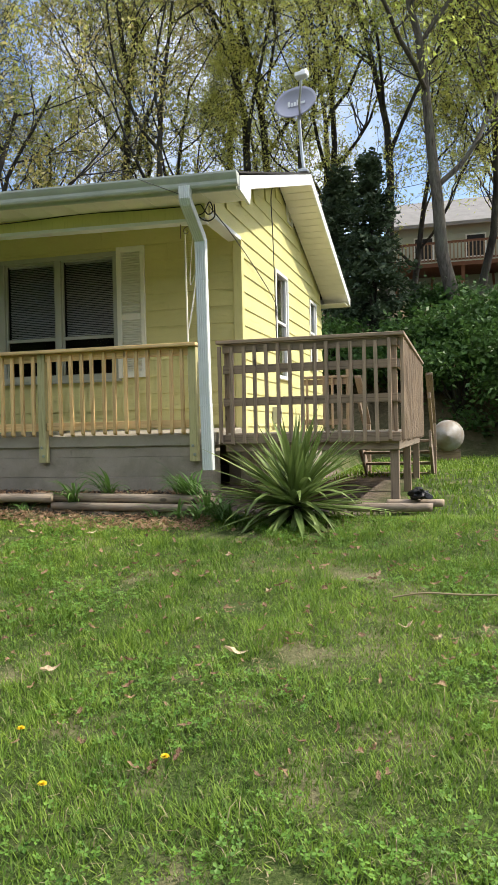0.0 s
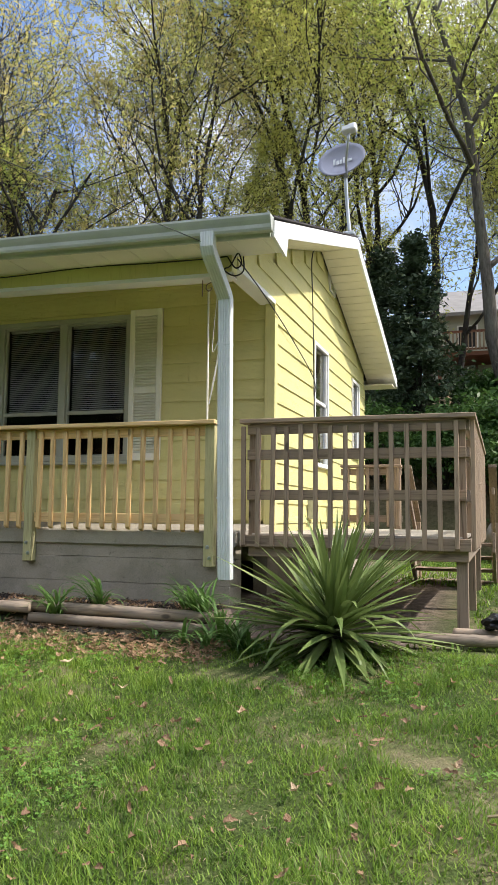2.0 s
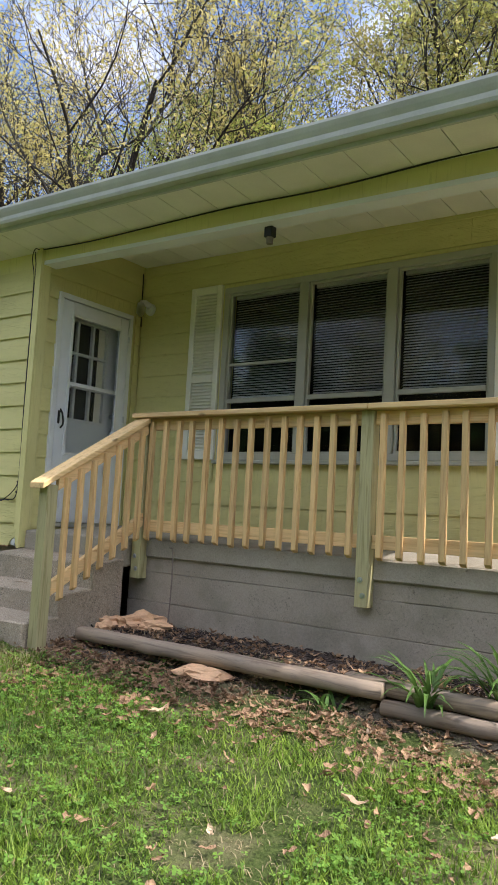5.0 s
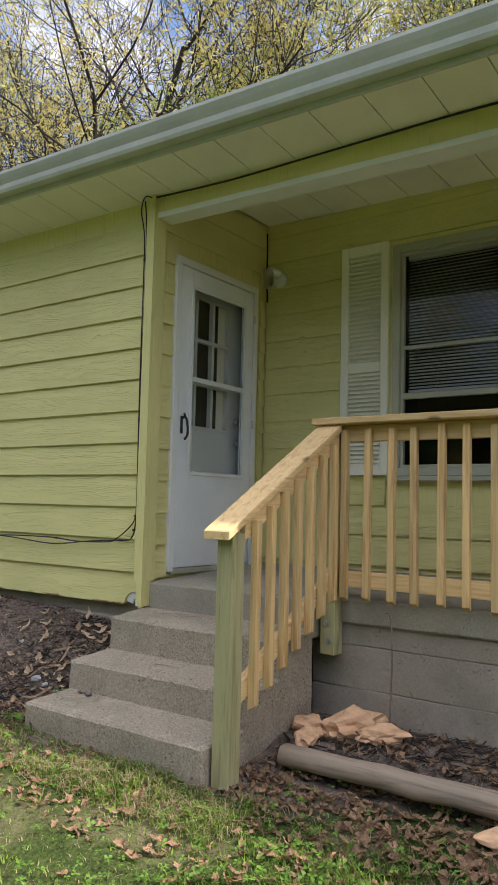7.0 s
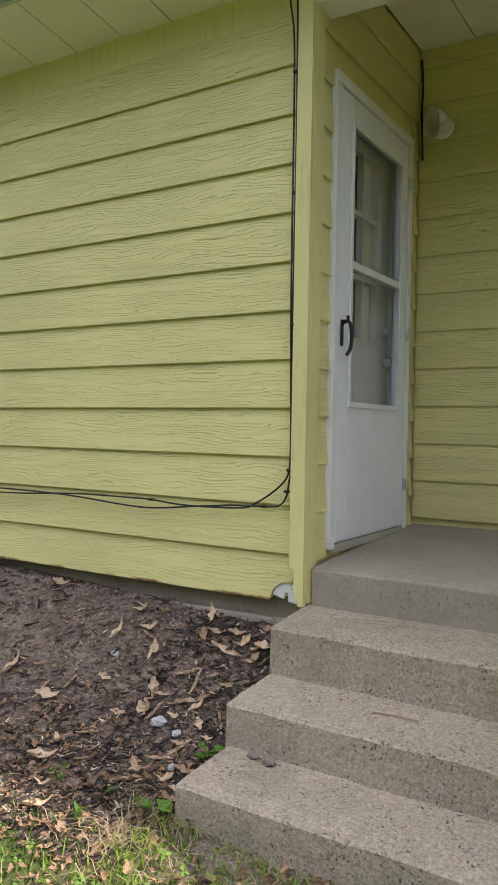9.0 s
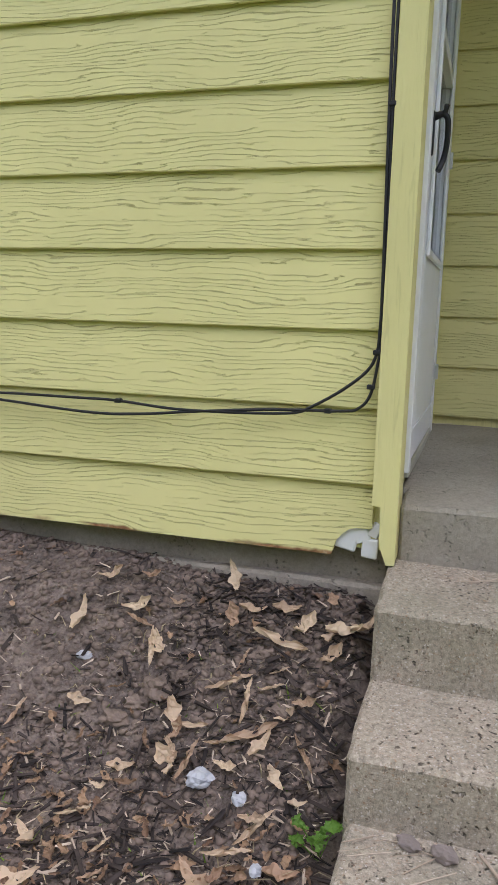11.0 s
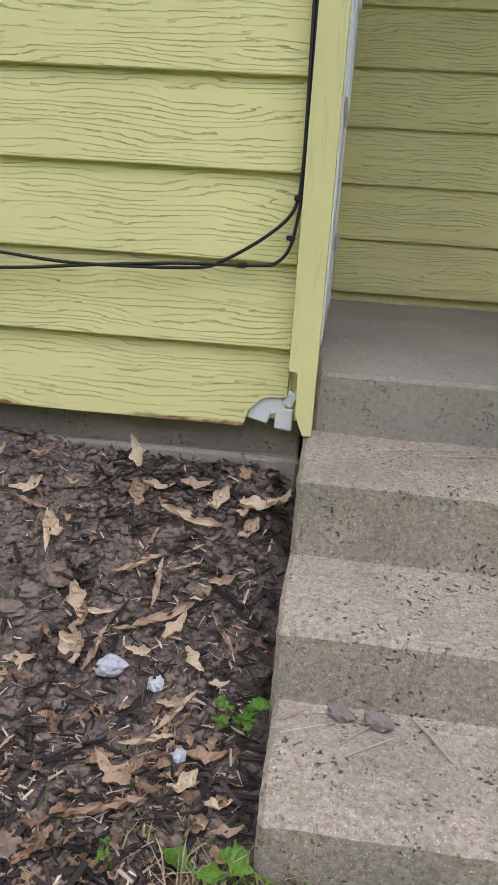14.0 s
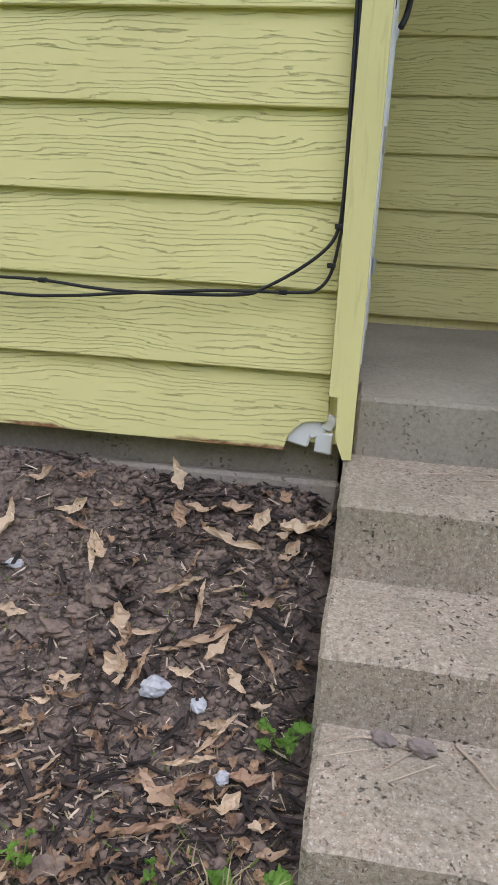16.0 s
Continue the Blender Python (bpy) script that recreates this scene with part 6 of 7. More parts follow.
M_FOAM = plain("orange_foam", (0.64, 0.40, 0.23), 0.9, vary=0.25, scale=14, bump=0.6)
M_STONE = plain("pale_stone", (0.40, 0.41, 0.42), 0.85, vary=0.2, scale=20, bump=0.5)
M_BROWN = plain("brown_stone", (0.20, 0.165, 0.14), 0.9, vary=0.25, scale=20, bump=0.5)
M_CLOD = plain("soil_clod", (0.165, 0.122, 0.093), 0.95, vary=0.55, scale=18, bump=0.8)
for i, (x, y, s, q) in enumerate([(-5.92, 7.74, 0.15, (1.3, 0.6, 0.45)), (-6.10, 7.60, 0.10, (1.2, 0.8, 0.5)), (-5.74, 7.70, 0.11, (1.2, 0.8, 0.4)), (-6.04, 7.47, 0.08, (1.3, 0.7, 0.5)), (-4.92, 7.22, 0.13, (1.3, 0.6, 0.35))]):
    lump("foam_chunk", (x, y, ground_z(x, y) + s * q[2] * 0.7), s, q, M_FOAM, "broken chunk of orange foam on the mulch", "debris", "orange foam chunks", i + 1, 0.45)
lump("stone", (-7.76, 7.24, 0.775), 0.030, (1.1, 1.0, 0.6), M_STONE, "pale blue-grey stone on the soil", "stone", "stones in the bed", 3)
lump("stone", (-7.66, 7.22, 0.760), 0.019, (1.2, 0.9, 0.6), M_STONE, "small pale stone on the soil", "stone", "stones in the bed", 4)
lump("stone", (-8.17, 7.44, 0.92), 0.018, (1.2, 0.9, 0.6), M_STONE, "small pale stone on the soil", "stone", "stones in the bed", 5)
lump("stone", (-7.58, 7.09, 0.70), 0.015, (1.2, 0.9, 0.6), M_STONE, "tiny white stone on the soil", "stone", "stones in the bed", 6)
lump("stone", (-7.211, 7.142, 0.794), 0.024, (1.1, 0.8, 0.7), M_BROWN, "small brown stone lying on the lowest step", "stone", "stones on the steps", 7)
lump("stone", (-7.281, 7.157, 0.791), 0.022, (0.8, 1.2, 0.6), M_BROWN, "small brown stone lying on the lowest step", "stone", "stones on the steps", 8)
lump("dark_debris", (-0.02, 7.80, 0.70), 0.085, (1.3, 0.9, 0.7), M_BLACK, "dark lump of debris beside the deck post", "debris", "", 9, 0.8)


# ---- dry leaves ----
def leaf_shape(length, width, curl, bend, seed):
    """A dry oak leaf: lobed outline, curled across and bent along."""
    rr = random.Random(seed)
    bm = bmesh.new()
    n, rows = 14, []
    lobes = rr.uniform(0, 6.28)
    twist = rr.uniform(-0.9, 0.9)
    for i in range(n + 1):
        f = i / n
        w = width * max(0.04, math.sin(math.pi * min(1, f * 0.95 + 0.03))) ** 0.7 * 0.5
        left, right = (w * (0.86 + 0.20 * math.sin(17 * f + lobes + d)) * rr.uniform(0.88, 1.12) for d in (0.0, 1.1))
        row = []
        for j in range(5):
            q = (j - 2) / 2
            half = left if q < 0 else right
            ang = q * curl * (0.8 + 0.4 * math.sin(f * 5 + seed))
            yy = half * math.sin(ang) / curl
            zz = half * (1 - math.cos(ang)) / curl + 0.003 * rr.uniform(-1, 1)
            a = twist * (f - 0.5)
            yy, zz = yy * math.cos(a) - zz * math.sin(a), yy * math.sin(a) + zz * math.cos(a)
            row.append(bm.verts.new((length * (f - 0.5) + 0.004 * rr.uniform(-1, 1), yy, zz + bend * length * (f - 0.5) ** 2 * 2)))
        rows.append(row)
    for p, q in zip(rows, rows[1:]):
        for j in range(4):
            bm.faces.new((p[j], p[j + 1], q[j + 1], q[j]))
    return bm


LEAVES = [mesh_of(leaf_shape(0.105, 0.070, 1.1, 0.4, 1), "dry_leaf", M_TANLEAF), mesh_of(leaf_shape(0.13, 0.065, 2.6, 0.2, 2), "dry_leaf", M_TANLEAF),
          mesh_of(leaf_shape(0.075, 0.060, 1.5, 0.7, 3), "dry_leaf", M_TANLEAF), mesh_of(leaf_shape(0.095, 0.045, 3.0, 0.15, 4), "dry_leaf", M_TANLEAF)]
rr = random.Random(77)
spots = [(-7.84, 7.71, 0, 115, 0.08), (-7.97, 7.6, 2, 0, 0.04), (-7.99, 7.47, 3, -75, 0.11), (-7.97, 7.48, 2, -60, 0.07), (-7.76, 7.63, 0, 10, 0.07), (-7.66, 7.55, 1, -8, 0.14), (-7.76, 7.43, 3, 35, 0.11), (-7.87, 7.34, 0, -60, 0.08), (-7.82, 7.33, 1, 15, 0.08), (-7.85, 7.31, 2, 70, 0.06), (-7.67, 7.34, 1, 35, 0.13), (-7.74, 7.31, 3, 8, 0.07), (-7.64, 7.33, 0, 60, 0.07), (-7.6, 7.39, 2, 40, 0.05), (-7.54, 7.33, 3, -55, 0.09), (-7.8, 7.26, 3, 80, 0.1), (-7.84, 7.27, 2, -60, 0.06), (-7.71, 7.27, 2, 0, 0.05), (-7.59, 7.27, 0, -45, 0.06), (-7.53, 7.24, 0, 20, 0.04)]
spots2 = [(-7.68, 6.95, 3, 12, 0.13), (-7.89, 6.97, 3, 45, 0.06), (-7.91, 7.04, 3, 55, 0.05), (-7.66, 7.05, 2, 40, 0.05), (-7.49, 7.0, 0, 30, 0.05), (-7.53, 7.1, 0, 20, 0.07), (-7.98, 7.17, 2, 0, 0.04), (-7.95, 7.22, 0, 20, 0.06), (-7.62, 7.19, 2, 10, 0.05), (-7.55, 7.7, 0, -60, 0.06), (-7.5, 7.61, 0, 10, 0.09), (-7.54, 7.59, 0, 100, 0.07), (-7.46, 7.64, 0, 60, 0.09), (-7.67, 7.65, 0, 15, 0.07), (-7.65, 7.44, 3, 20, 0.06), (-7.64, 7.48, 3, 25, 0.05), (-7.74, 7.49, 3, 70, 0.06), (-8.12, 7.33, 0, 0, 0.06), (-8.08, 7.67, 2, 20, 0.05), (-7.46, 6.95, 0, 20, 0.05)]
spots5 = [(-4.98, 7.20, 0, 10), (-4.01, 7.15, 0, 70), (-3.75, 7.10, 0, 120), (-4.23, 7.05, 0, 30), (-3.42, 7.08, 0, 160), (-8.32, 7.20, 0, 20), (-8.62, 7.27, 0, 80), (-8.77, 7.70, 0, 10), (-7.66, 6.64, 2, 150), (-7.83, 6.70, 0, 40)]
spots3 = [(-3.46, 6.40, 0, 20), (-4.72, 6.62, 0, 60), (-4.63, 5.64, 0, 10), (-4.51, 6.35, 2, 90), (-3.79, 5.90, 2, 140), (-1.73, 3.78, 0, 30), (0.25, 4.47, 0, 70), (0.07, 4.62, 2, 10), (-0.87, 5.11, 0, 120), (-0.19, 5.51, 2, 60), (-0.81, 4.14, 0, 10), (-2.25, 6.1, 2, 20), (-1.4, 5.9, 0, 100), (-2.9, 6.5, 0, 45)]
lg = random.Random(8)
spots4 = [(lg.uniform(-8.4, -7.48), lg.uniform(6.75, 7.68), lg.choice((0, 2, 2, 3)), lg.uniform(0, 180)) for _ in range(22)]
LONG = (0.105, 0.13, 0.075, 0.095)
leaves_at = [(x, y, k, turn, size / LONG[k] * 1.1) for x, y, k, turn, size in spots + spots2] + [(x, y, k, turn, lg.uniform(0.8, 1.2)) for x, y, k, turn in spots3 + spots4 + spots5]
for i, (x, y, k, turn, size) in enumerate(leaves_at):
    o = tagged(new("dry_leaf", LEAVES[k]), ("dry tan oak leaf lying on the soil", "long dry tan leaf rolled at its edges", "small curled brown leaf on the ground", "tightly rolled pale dry leaf")[k], "leaf", "fallen leaves")
    rise = math.atan2(ground_z(x, y + 0.05) - ground_z(x, y - 0.05), 0.1)
    at = Vector((x, y, ground_z(x, y) + 0.022 + (0.03 if y < 6.9 and x > -7 else 0)))
    turned = Matrix.Rotation(rise, 4, "X") @ Matrix.Rotation(radians(turn), 4, "Z") @ Matrix.Rotation(rr.uniform(-0.25, 0.25), 4, "X") @ Matrix.Rotation(rr.uniform(-0.2, 0.2), 4, "Y")
    if i == 0:                           # this one leans against the foundation
        turned = Matrix.Rotation(radians(62), 4, "X") @ Matrix.Rotation(radians(turn), 4, "Z")
        at.z += 0.03
    o.matrix_world = Matrix.Translation(at) @ turned @ Matrix.Diagonal((size, size, size, 1))


def scatter(name, templates, places, mat, label, category, smooth=False):
    """Many small copies of template shapes, joined as one mesh. places: (x, y, z, turn, tilt_x, tilt_y, scale)."""
    V, F, base = [], [], 0
    for i, (x, y, z, a, tx, ty, s) in enumerate(places):
        tv, tf = templates[i % len(templates)]
        m = np.array((Matrix.Rotation(a, 3, "Z") @ Matrix.Rotation(ty, 3, "Y") @ Matrix.Rotation(tx, 3, "X")))
        V.append(tv @ m.T * s + np.array([x, y, z]))
        F.append(tf + base)
        base += len(tv)
    return tagged(new(name, raw_mesh(name, np.concatenate(V), np.concatenate(F), mat, smooth)), label, category, kind="stuff")


def as_arrays(bm, tri=False):
    if tri:
        bmesh.ops.triangulate(bm, faces=bm.faces[:])
    bm.verts.ensure_lookup_table()
    bm.verts.index_update()
    v = np.array([tuple(q.co) for q in bm.verts])
    f = np.array([[q.index for q in p.verts] for p in bm.faces])
    bm.free()
    return v, f


def chip(seed):
    q = random.Random(seed)
    bm = boxes((-0.5, 0.5, -0.060, 0.060, -0.028, 0.028))
    for v in bm.verts:
        v.co += Vector((q.uniform(-0.12, 0.12), q.uniform(-0.05, 0.05), q.uniform(-0.03, 0.03)))
    return as_arrays(bm)


def clod(seed):
    bm = bmesh.new()
    bmesh.ops.create_icosphere(bm, subdivisions=2 if seed < 1 else 1, radius=1.0)
    for v in bm.verts:
        d = v.co.normalized()
        v.co = d * (1 + 0.55 * noise.noise(d * 1.5 + Vector((seed, 0, 0))) + 0.35 * noise.noise(d * 4 + Vector((0, seed, 0))))
        v.co.z *= 0.65
    return as_arrays(bm)


rr = random.Random(5)
spot = lambda x, y, dz, s: (x, y, ground_z(x, y) + dz, rr.uniform(0, 6.28), rr.uniform(-0.7, 0.7), rr.gauss(0, 0.28), s)
chips = []
while len(chips) < 7600:
    if rr.random() < 0.62:
        x, y = rr.uniform(-9.3, -7.425), rr.uniform(6.55, 7.80)
        if rr.random() > 0.35 + 0.65 * step01(-8.5, -7.8, x) or (y > 7.3 and x < -7.95 and rr.random() < 0.75):
            continue
    else:
        x, y = rr.uniform(-6.15, -2.2), rr.uniform(7.25, 7.94)
    chips.append(spot(x, y, 0.004 + rr.uniform(0, 0.012), rr.choice((0.010, 0.014, 0.018, 0.022, 0.026, 0.030, 0.036, 0.044, 0.056, 0.070))))
scatter("bark_mulch", [chip(i) for i in range(6)], chips, M_MULCH, "dark shredded bark mulch over the bed", "mulch")
clods = [spot(x, y, rr.uniform(-0.004, 0.004), rr.choice((0.003, 0.003, 0.004, 0.004, 0.005, 0.006, 0.007, 0.009, 0.013))) for x, y in ((max(-9.6, -7.48 - abs(rr.gauss(0, 0.85))), rr.uniform(6.6, 7.82)) for _ in range(13000))]
for i, (x, y, q) in enumerate(((-7.94, 7.40, 0.036), (-8.02, 7.32, 0.028), (-7.56, 7.47, 0.020), (-7.62, 7.41, 0.022), (-7.83, 6.85, 0.028), (-7.90, 7.44, 0.024), (-7.98, 7.36, 0.022), (-8.10, 7.26, 0.020))):
    lump("soil_clod", (x, y, ground_z(x, y) + 0.3 * q), q, (1.25, 0.95, 0.7), M_CLOD, "rough brown lump of soil in the bed", "soil", "soil lumps", 40 + i, 0.6)
scatter("soil_clods", [clod(i) for i in range(5)], clods, M_CLOD, "crumbly brown soil clods in the bed", "soil", True)
flecks = [spot(max(-9.2, -7.44 - abs(rr.gauss(0, 0.55))), rr.uniform(6.6, 7.35 + 0.4 * rr.random()), 0.012, rr.choice((0.008, 0.010, 0.014, 0.018, 0.024, 0.034))) for _ in range(900)]
scatter("pale_splinters", [chip(i + 20) for i in range(4)], flecks, M_PALE, "pale wood splinters and crumbs over the bed", "splinters")
small = [as_arrays(leaf_shape(0.075, 0.055, c, b, 20 + i)) for i, (c, b) in enumerate(((0.7, 0.4), (1.4, 0.2), (2.2, 0.5), (1.0, -0.3)))]
litter = []
while len(litter) < 5200:
    q = rr.random()
    if q < 0.22:
        x, y = rr.uniform(-9.4, -7.44), rr.uniform(6.2, 7.75)
        if y > 7.15 and rr.random() < 0.8:
            continue
    elif q < 0.58:
        x, y = rr.uniform(-6.9, -1.9), 7.06 + rr.gauss(0, 0.20)
    elif q < 0.66:
        x, y = rr.uniform(-6.0, -2.2), rr.uniform(7.45, 7.92)
    elif q < 0.80:
        x, y = rr.uniform(-8.3, -4.8), rr.uniform(6.35, 7.2)
    else:
        x, y = rr.uniform(-6.5, 2.0), rr.uniform(3, 7.2)
        if rr.random() < 0.25:
            continue
    if y > 7.93 or (x < -6.15 and x > -7.46 and y > 6.9):
        continue
    litter.append(spot(x, y, 0.008 + rr.uniform(0, 0.018) + (0.03 if y < 6.8 and x > -5.0 else 0.0), rr.uniform(0.28, 1.0) * (0.75 if x < -7.4 else 1.0)))
scatter("leaf_litter", small, litter, M_DRYLEAF, "scattered brown leaf litter along the beds", "leaves")


# ---- grass ----
def bare(x, y):
    """How bare the turf is, 0 to 1."""
    v = noise.noise((x * 1.6, y * 1.6, 1.7)) + 0.6 * noise.noise((x * 4.3, y * 4.3, 5.2))
    b = step01(0.36, 0.62, v)
    if x < -2.0:
        edge = 7.02 + 0.12 * noise.noise((x * 1.8, 0.3, 2.2))
        edge -= 0.95 * step01(-5.4, -6.5, x)
        b = max(b, step01(edge - 0.45, edge + 0.10, y))
    return b


def grass(name, n, x0, x1, y0, y1, hmin, hmax, width, seed, mat, label, dry=False, hole=False, verge=False):
    rg = np.random.default_rng(seed)
    X, Y = rg.uniform(x0, x1, n), rg.uniform(y0, y1, n)
    keep, H, Z = np.zeros(n, bool), np.zeros(n), np.zeros(n)
    pick = rg.random(n)
    for i in range(n):
        x, y = float(X[i]), float(Y[i])
        if -7.47 < x < -6.05 and y > 6.90 or (-2.2 < x < -0.25 and 7.7 < y < 11.8):
            continue
        if hole and -9.0 < x < 2.2 and 1.6 < y:
            continue
        b = bare(x, y)
        if x < -5.4 and 6.0 < y < 6.95:
            b = min(b, 0.78)
        if verge:
            b = 0.25
            keep[i] = pick[i] < 0.55 + 0.9 * noise.noise((x * 3.0, y * 5.0, 0.4))
        elif dry:
            keep[i] = pick[i] < (0.16 + 0.85 * b) * (0.45 if x < -5.2 else 1.0)
        else:
            keep[i] = pick[i] > (max(b * 0.96, 0.95) if x < -7.4 and y > 6.72 else b * 0.96)
        if keep[i]:
            Z[i] = ground_z(x, y)
            t = noise.noise((x * 2.3, y * 2.3, 9.1))
            H[i] = (hmin + (hmax - hmin) * max(0.0, min(1.0, 0.40 + 1.3 * t))) * (1 - 0.45 * b)
    X, Y, Z, H = X[keep], Y[keep], Z[keep], H[keep] * rg.uniform(0.6, 1.35, keep.sum())
    m = len(X)
    a = rg.uniform(0, 2 * np.pi, m)
    lean = rg.uniform(0.3, 1.35, m) * (1.8 if dry else 1.0)
    w = width * rg.uniform(0.7, 1.3, m)
    d = np.stack([np.cos(a), np.sin(a), np.zeros(m)], 1)
    s = np.stack([-np.sin(a), np.cos(a), np.zeros(m)], 1)
    base = np.stack([X, Y, Z - 0.004], 1)
    up = np.array([[0, 0, 1.0]])
    mid = base + up * (H * 0.6)[:, None] + d * (H * lean * 0.30)[:, None]
    tip = base + up * (H * (0.95 - 0.28 * np.minimum(lean, 1.3)))[:, None] + d * (H * lean * 0.85)[:, None]
    if n > 200000:                       # close turf: one slim triangle a blade
        V = np.stack([base - s * w[:, None] / 2, base + s * w[:, None] / 2, tip], 1).reshape(-1, 3)
        tagged(new(name, raw_mesh(name, V, np.arange(m * 3).reshape(m, 3), mat)), label, "grass", kind="stuff")
        return
    V = np.stack([base - s * w[:, None] / 2, base + s * w[:, None] / 2, mid - s * w[:, None] * 0.42, mid + s * w[:, None] * 0.42, tip], 1).reshape(-1, 3)
    o = np.arange(m)[:, None] * 5
    F = np.concatenate([o + np.array([[0, 1, 3]]), o + np.array([[0, 3, 2]]), o + np.array([[2, 3, 4]])], 1).reshape(-1, 3)
    tagged(new(name, raw_mesh(name, V, F, mat)), label, "grass", kind="stuff")


grass("lawn_grass", 360000, -9.2, 2.4, 1.4, 7.5, 0.032, 0.100, 0.0070, 1, M_GRASS, "short uneven green lawn grass")
grass("far_lawn_grass", 26000, -1.8, 7.5, 7.5, 19.5, 0.05, 0.12, 0.016, 2, M_GRASS, "green lawn grass beyond the deck")
grass("outer_lawn_grass", 26000, -17.0, 9.0, -9.0, 7.4, 0.05, 0.10, 0.024, 6, M_GRASS, "green lawn grass around the front yard", hole=True)
grass("dry_grass", 62000, -9.4, 2.4, 1.4, 7.6, 0.03, 0.08, 0.0040, 3, M_STRAW, "dead straw-coloured grass in the lawn", True)
grass("verge_grass", 4500, -7.46, -5.9, 6.55, 6.885, 0.035, 0.10, 0.0050, 7, M_GRASS, "ragged green grass along the foot of the steps", verge=True)
grass("verge_straw", 3000, -7.55, -5.9, 6.55, 6.885, 0.04, 0.11, 0.0034, 8, M_STRAW, "dead straw along the foot of the steps", True, verge=True)


def clover():
    rg = random.Random(9)
    leaf = bmesh.new()
    for i in range(3):
        a = i * 2.094
        vs = [leaf.verts.new((math.cos(a + q) * r, math.sin(a + q) * r, z)) for q, r, z in ((0, 0.0, 0), (-0.55, 0.75, 0.1), (0, 1.0, 0.04), (0.55, 0.75, 0.1))]
        leaf.faces.new(vs)
    t = [as_arrays(leaf)]
    places = []
    while len(places) < 26000:
        x, y = rg.uniform(-9.0, 2.2), rg.uniform(1.6, 7.3)
        v = noise.noise((x * 0.9, y * 0.9, 4.4)) + 0.3 * noise.noise((x * 2.5, y * 2.5, 1.1)) + (0.25 if x < -3.2 else 0.0) + (0.5 if -1.4 < x < 0.4 and 6.3 < y < 7.2 else 0) + (0.55 if x < -4.4 and y < 6.75 else 0)
        if rg.random() > step01(-0.05, 0.4, v) or (-7.47 < x < -6.0 and y > 6.85) or (x < -7.3 and y > 6.55) or rg.random() < bare(x, y) * (0.75 if x < -5.0 else 1.0):
            continue
        places.append((x, y, ground_z(x, y) + rg.uniform(0.025, 0.065), rg.uniform(0, 6.28), rg.uniform(-0.5, 0.5), rg.uniform(-0.5, 0.5), rg.uniform(0.011, 0.024)))
    scatter("clover", t, places, M_CLOVER, "patches of clover and weeds in the lawn", "clover")


clover()
M_DANDELION = plain("dandelion_yellow", (0.80, 0.58, 0.02), 0.7, vary=0.15, scale=60)
for i, (x, y) in enumerate([(-1.50, 3.13), (-0.78, 3.04), (-1.17, 2.76)]):
    d = thing("dandelion", (x, y, ground_z(x, y)), "yellow dandelion flower in the grass", "flower", "dandelions in the lawn")
    bm = bmesh.new()
    z = ground_z(x, y)
    sweep(bm, [(x, y, z), (x + 0.004, y, z + 0.05), (x, y, z + 0.085)], 0.002, 5)
    part("stalk", bm, M_CLOVER, d)
    bm = bmesh.new()
    rg = random.Random(i)
    for j in range(46):
        a, e = j * 2.4, 0.15 + 1.1 * j / 46
        tip = Vector((math.cos(a) * math.cos(e), math.sin(a) * math.cos(e), math.sin(e) * 0.6)) * 0.020
        s = Vector((-math.sin(a), math.cos(a), 0)) * 0.0025
        c = Vector((x, y, z + 0.085))
        bm.faces.new([bm.verts.new(c - s), bm.verts.new(c + s), bm.verts.new(c + tip + s), bm.verts.new(c + tip - s)])
    part("flower_head", bm, M_DANDELION, d)


def broad_weed(x, y, n, size, seed):
    rg = random.Random(seed)
    z = ground_z(x, y)
    w = thing("broadleaf_weed", (x, y, z - 0.005), "small bright green broadleaf weed beside the steps", "plant", "weeds beside the steps")
    for i in range(n):
        a, r, h = rg.uniform(0, 6.28), rg.uniform(0.01, 0.05) * size * 25, rg.uniform(0.02, 0.07)
        b = leaf_shape(size * rg.uniform(0.8, 1.3), size * 1.1, 0.5, 0.2, seed + i)
        bmesh.ops.transform(b, matrix=pose(x + r * math.cos(a), y + r * math.sin(a), z + h, rg.uniform(-25, 25), rg.uniform(-25, 25), math.degrees(a)), verts=b.verts[:])
        part("leaf", b, M_CLOVER, w)
        b = bmesh.new()
        sweep(b, [(x, y, z - 0.005), (x + r * math.cos(a) * 0.6, y + r * math.sin(a) * 0.6, z + h * 0.7), (x + r * math.cos(a), y + r * math.sin(a), z + h)], 0.0015, 4)
        part("stalk", b, M_CLOVER, w)


for i, (x, y, n, s) in enumerate([(-7.465, 7.17, 7, 0.042), (-7.47, 6.87, 4, 0.055), (-7.64, 6.86, 2, 0.022), (-7.87, 6.83, 5, 0.026), (-7.66, 6.72, 5, 0.03)]):
    broad_weed(x, y, n, s, 90 + i)

# straw and twigs dropped on the steps
straws = []
rr = random.Random(31)
for x, y, z, n, sp in ((-7.05, 7.70, 1.171, 30, 0.13), (-6.85, 7.72, 1.171, 20, 0.12), (-7.33, 7.14, 0.784, 16, 0.06), (-6.95, 9.0, 1.404, 16, 0.25)):
    for _ in range(n):
        straws.append((x + rr.gauss(0, sp), min(y + rr.gauss(0, 0.03), 9.0 if z > 1.3 else 7.76), z + rr.uniform(0, 0.006), rr.gauss(0, 0.5), 0, rr.uniform(-0.06, 0.06), rr.uniform(0.03, 0.11)))
scatter("straw_wisps", [as_arrays(boxes((-0.5, 0.5, -0.011, 0.011, 0, 0.014)))], straws, M_PALE, "wisps of dry straw lying on the steps", "straw")
